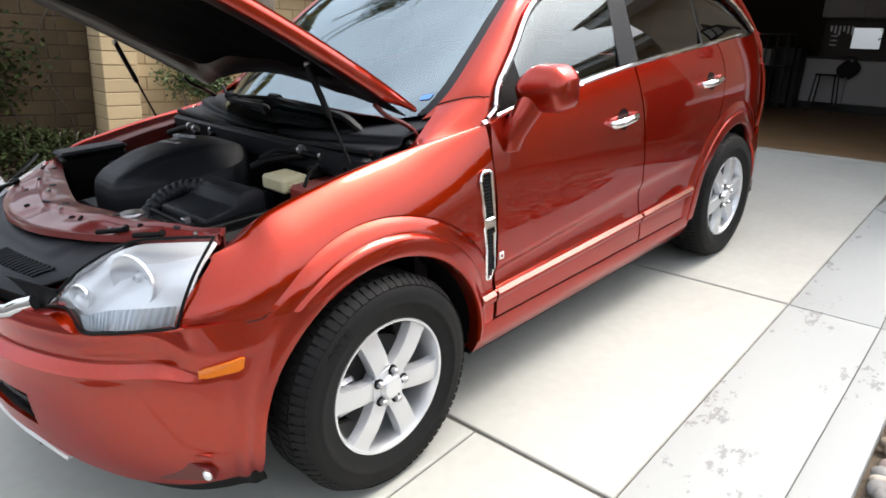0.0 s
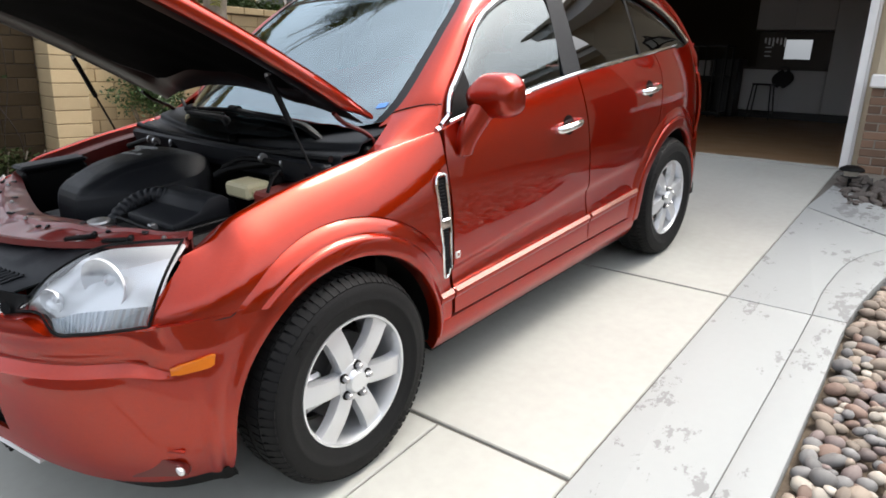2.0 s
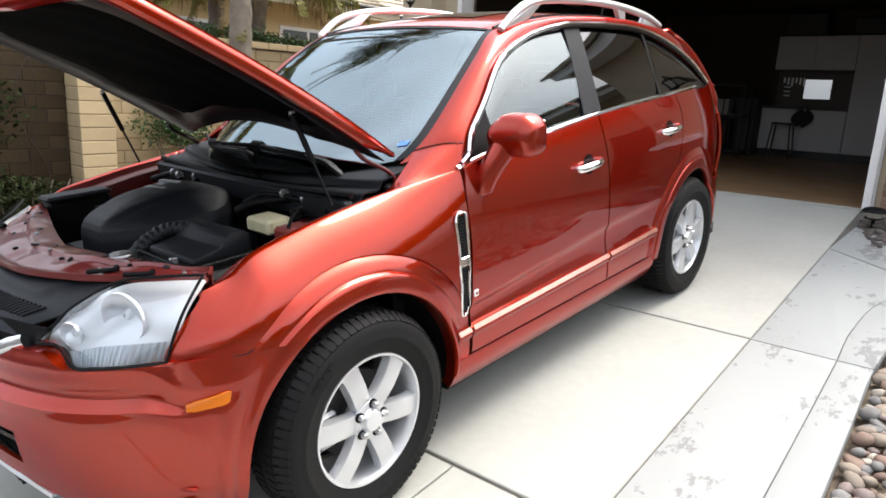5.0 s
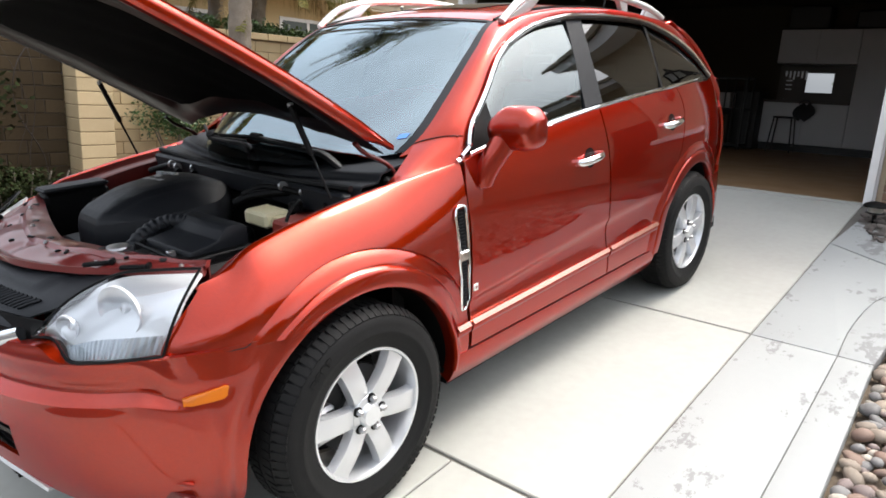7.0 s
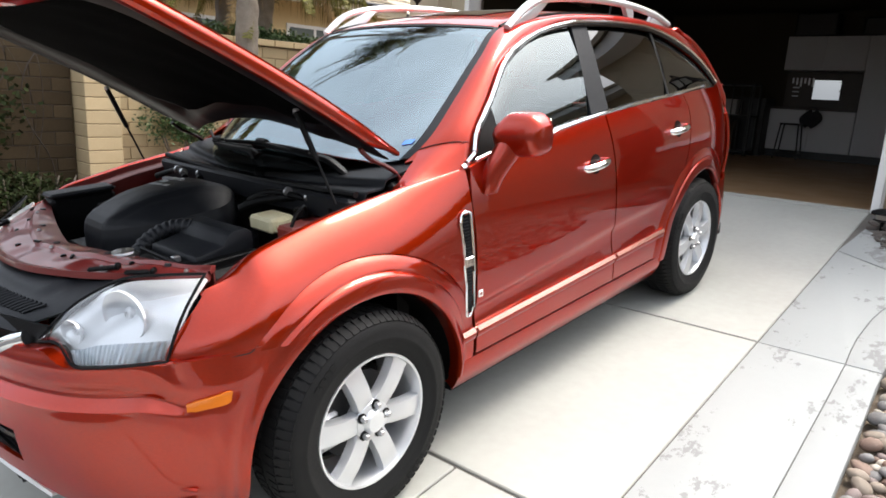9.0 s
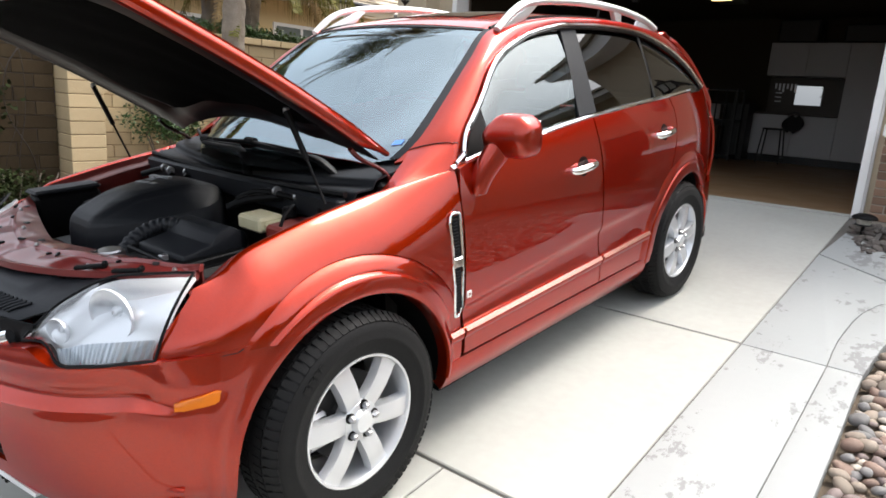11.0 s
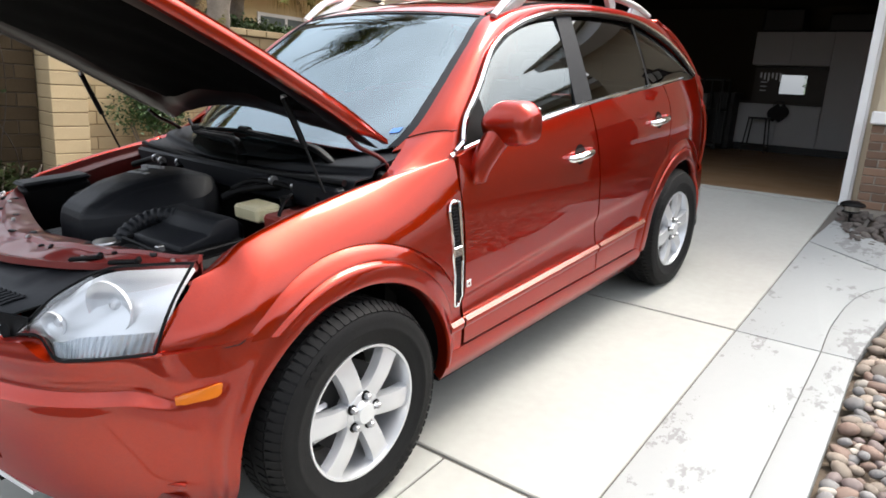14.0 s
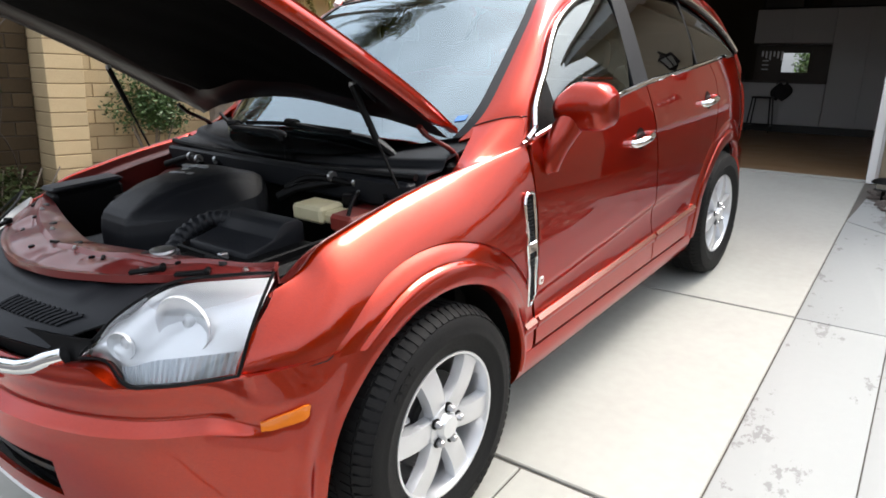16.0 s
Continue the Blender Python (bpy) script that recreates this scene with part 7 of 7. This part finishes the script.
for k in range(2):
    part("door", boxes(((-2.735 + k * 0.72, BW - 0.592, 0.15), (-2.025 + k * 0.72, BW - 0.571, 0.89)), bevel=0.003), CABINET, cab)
part("plinth", boxes(((-2.74, BW - 0.50, 0.0), (0.35, BW - 0.02, 0.14))), BLACK_METAL, cab, "dark recessed plinth")
top_ob = tagged(part("worktop", boxes(((-2.78, BW - 0.62, 0.905), (-1.30, BW - 0.002, 0.945)), bevel=0.006), DARK_WOOD), "dark worktop of the garage bench", "worktop")
top_ob.matrix_world = HOUSE
splash = tagged(part("pegboard", boxes(((-2.66, BW - 0.03, 0.95), (-1.31, BW - 0.004, 1.615))), DARK_WOOD), "dark tool board behind the garage bench", "tool board")
splash.matrix_world = HOUSE
mirror_ob = thing("wall_mirror", in_garage(-2.17, BW - 0.045, 1.11), "small mirror reflecting daylight above the garage bench", "mirror")
part("frame", boxes(((-0.03, -0.012, -0.03), (0.49, 0.012, 0.0)), ((-0.03, -0.012, 0.36), (0.49, 0.012, 0.39)), ((-0.03, -0.012, 0.0), (0.0, 0.012, 0.36)), ((0.46, -0.012, 0.0), (0.49, 0.012, 0.36))), DARK_WOOD, mirror_ob)
part("glass", boxes(((0.0, -0.006, 0.0), (0.46, 0.008, 0.36))), MIRROR, mirror_ob)
tools = thing("tool_rack", in_garage(-2.6, BW - 0.06, 1.1), "row of small metal tools hung on the board", "tool rack")
for k in range(6):
    part("tool", boxes(((0.05 + 0.07 * k, -0.02, 0.30 - 0.03 * (k % 3)), (0.08 + 0.07 * k, 0.0, 0.40)), bevel=0.003), STEEL, tools)
for k in range(3):
    part("tool", boxes(((0.08, -0.02, 0.05 + 0.08 * k), (0.19, 0.0, 0.07 + 0.08 * k)), bevel=0.003), STEEL, tools)

stool = thing("bar_stool", in_garage(-2.25, BW - 0.92), "black metal stool standing in front of the white cabinets", "stool")
part("seat", boxes(((-0.17, -0.15, 0.615), (0.17, 0.15, 0.65)), bevel=0.012), BLACK_METAL, stool)
for sx in (-1, 1):
    for sy in (-1, 1):
        part("leg", tube([(0.15 * sx, 0.13 * sy, 0.615), (0.20 * sx, 0.17 * sy, 0.0)], 0.014, 8), BLACK_METAL, stool)
for sy in (-1, 1):
    part("rung", tube([(-0.185, 0.16 * sy, 0.12), (0.185, 0.16 * sy, 0.12)], 0.010, 6), BLACK_METAL, stool)
for sx in (-1, 1):
    part("rung", tube([(0.185 * sx, -0.16, 0.12), (0.185 * sx, 0.16, 0.12)], 0.010, 6), BLACK_METAL, stool)
bag = thing("bag", in_garage(-2.0, BW - 0.66, 0.75), "dark fabric bag hanging from the cabinet front", "bag")


def bag_shape(u, v):
    a = u * math.tau
    w = 0.19 * math.sin(min(v * 1.02, 1.0) * math.pi * 0.92 + 0.12) ** 0.55
    return (math.cos(a) * w, math.sin(a) * 0.055 * math.sin(v * math.pi * 0.95 + 0.1), 0.14 - 0.30 * v + 0.02 * math.cos(a * 3))


part("body", sheet(bag_shape, 24, 14, closed=True), BAG, bag)
part("strap", tube([(-0.10, 0, 0.13), (-0.05, 0.02, 0.20), (0.05, 0.02, 0.20), (0.10, 0, 0.13)], 0.010, 6, steps=12), BAG, bag)

rack = thing("metal_rack", in_garage(-3.45, BW - 1.2), "black metal shelf rack with bars and stored boxes", "rack")
for k in range(9):
    part("bar", tube([(-0.72 + k * 0.16, -0.22, 0.0), (-0.72 + k * 0.16, -0.22, 1.28)], 0.012, 6), BLACK_METAL, rack)
for x in (-0.74, 0.60):
    for y in (-0.22, 0.22):
        part("post", tube([(x, y, 0), (x, y, 1.32)], 0.02, 6), BLACK_METAL, rack)
for z in (0.06, 0.72, 1.28):
    part("shelf", boxes(((-0.74, -0.22, z), (0.60, 0.22, z + 0.03))), BLACK_METAL, rack)
for k, (x, z, w, h) in enumerate(((-0.45, 0.09, 0.5, 0.5), (0.12, 0.09, 0.4, 0.55), (-0.40, 0.75, 0.22, 0.3), (-0.1, 0.75, 0.2, 0.32), (0.2, 0.75, 0.22, 0.28))):
    crate = part("storage_box", boxes(((x - w / 2, -0.15, z), (x + w / 2, 0.18, z + h)), bevel=0.01), [DOOR_PANEL, DRYWALL][k % 2])
    crate.matrix_world = rack.matrix_world.copy()
    tagged(crate, "pale storage box on the black rack", "box", "boxes on the rack")
chest = part("tool_chest", boxes(((-0.30, -0.30, 0.0), (0.28, 0.28, 1.08)), bevel=0.012), BLACK_METAL)
chest.matrix_world = in_garage(-3.07 + 0.05, BW - 0.62)
tagged(chest, "dark tool chest standing beside the rack", "tool chest")
for k, (x, w, h) in enumerate(((-2.2, 0.7, 0.42), (-1.0, 0.9, 0.32), (-0.1, 0.6, 0.38))):
    o = part("storage_bin", boxes(((x - w / 2, BW - 0.5, 2.225), (x + w / 2, BW - 0.05, 2.225 + h)), bevel=0.03), BLACK_METAL)
    o.matrix_world = HOUSE
    tagged(o, "dark bin stored on top of the cabinets", "bin", "bins on the cabinets")

# ---- river stones along the walk ----
random.seed(11)


def stone_mesh(seed, material):
    rnd = random.Random(seed)
    bm = bmesh.new()
    bmesh.ops.create_icosphere(bm, subdivisions=2, radius=1)
    sx, sy, sz = rnd.uniform(0.8, 1.25), rnd.uniform(0.6, 0.95), rnd.uniform(0.42, 0.65)
    for v in bm.verts:
        n = noise.noise(v.co * 0.9 + Vector((seed * 3.1, 0, 0)))
        v.co = Vector((v.co.x * sx, v.co.y * sy, v.co.z * sz)) * (1 + 0.22 * n)
    me = bpy.data.meshes.new("stone")
    bm.to_mesh(me)
    bm.free()
    me.materials.append(material)
    me.polygons.foreach_set("use_smooth", [True] * len(me.polygons))
    return me


stones = thing("river_stones", SLOPE, "bed of rounded tan, grey and rust river stones", "stones", kind="stuff")
kinds = [stone_mesh(k, STONE_MATS[k % 5]) for k in range(15)]


def place_stones(x_lo, x_hi, y_lo, y_hi, n, tries=9000, size=(0.030, 0.062), level=-0.03):
    got, cell = [], {}
    for _ in range(tries):
        if len(got) >= n:
            break
        y = random.uniform(y_lo, y_hi)
        x = random.uniform(x_lo(y), x_hi(y))
        r = random.uniform(*size)
        key = (int(x / 0.12), int(y / 0.12))
        near = [c for i in (-1, 0, 1) for j in (-1, 0, 1) for c in cell.get((key[0] + i, key[1] + j), [])]
        if any((x - a) ** 2 + (y - b) ** 2 < (0.62 * (r + c)) ** 2 for a, b, c in near):
            continue
        cell.setdefault(key, []).append((x, y, r))
        got.append((x, y, level + random.uniform(-0.012, 0.016), r))
    return got


for x, y, z, r in place_stones(lambda y: edge(y) + 0.045, lambda y: edge(y) + 0.42, 0.75, 2.15, 300, 12000, (0.026, 0.052)):
    o = new("stone", random.choice(kinds))
    o.parent = stones
    o.matrix_local = Matrix.Translation((x, y, z)) @ Euler((random.uniform(-0.4, 0.4), random.uniform(-0.4, 0.4), random.uniform(0, 6.28))).to_matrix().to_4x4() @ Matrix.Diagonal((r, r, r, 1))
bm = bmesh.new()
tmp = bpy.data.meshes.new("stone_tmp")
rest = place_stones(lambda y: edge(y) + 0.04, lambda y: 4.4, -0.6, 4.6, 3000, 26000, (0.028, 0.058))
rest = [s for s in rest if not (0.72 < s[1] < 2.18 and s[0] < edge(s[1]) + 0.45)]
verts, faces = [], []
base_faces = [tuple(p.vertices) for p in kinds[0].polygons]
shapes = [[v.co.copy() for v in k.vertices] for k in kinds[:6]]
for x, y, z, r in rest:
    m = Matrix.Translation((x, y, z)) @ Euler((random.uniform(-0.4, 0.4), random.uniform(-0.4, 0.4), random.uniform(0, 6.28))).to_matrix().to_4x4() @ Matrix.Diagonal((r, r, r, 1))
    o = len(verts)
    verts += [m @ v for v in random.choice(shapes)]
    faces += [tuple(i + o for i in f) for f in base_faces]
tmp.from_pydata(verts, [], faces)
tmp.materials.append(STONE_MIX)
tmp.polygons.foreach_set("use_smooth", [True] * len(tmp.polygons))
bm.free()
rest_ob = new("far_stones", tmp)
rest_ob.parent = stones
tagged(rest_ob, kind="stuff")
dark_rocks = thing("dark_rocks", SLOPE, "dark broken rocks round the path light", "rocks", kind="stuff")
dk = [stone_mesh(40 + k, mat("dark_rock", (0.10, 0.085, 0.075), 0.85, var=0.7, scale=12, fine=0.5, bump=0.5, bump_scale=60, obrandom=0.3)) for k in range(4)]
for x, y, z, r in place_stones(lambda y: 1.40 + max(0, 4.98 - y) * 0.42, lambda y: 2.4, 4.45, 5.42, 110, 4000, (0.03, 0.07), 0.0):
    o = new("rock", random.choice(dk))
    o.parent = dark_rocks
    o.matrix_local = Matrix.Translation((x, y, z)) @ Euler((random.uniform(-0.6, 0.6), random.uniform(-0.6, 0.6), random.uniform(0, 6.28))).to_matrix().to_4x4() @ Matrix.Diagonal((r, r, r * 0.9, 1))
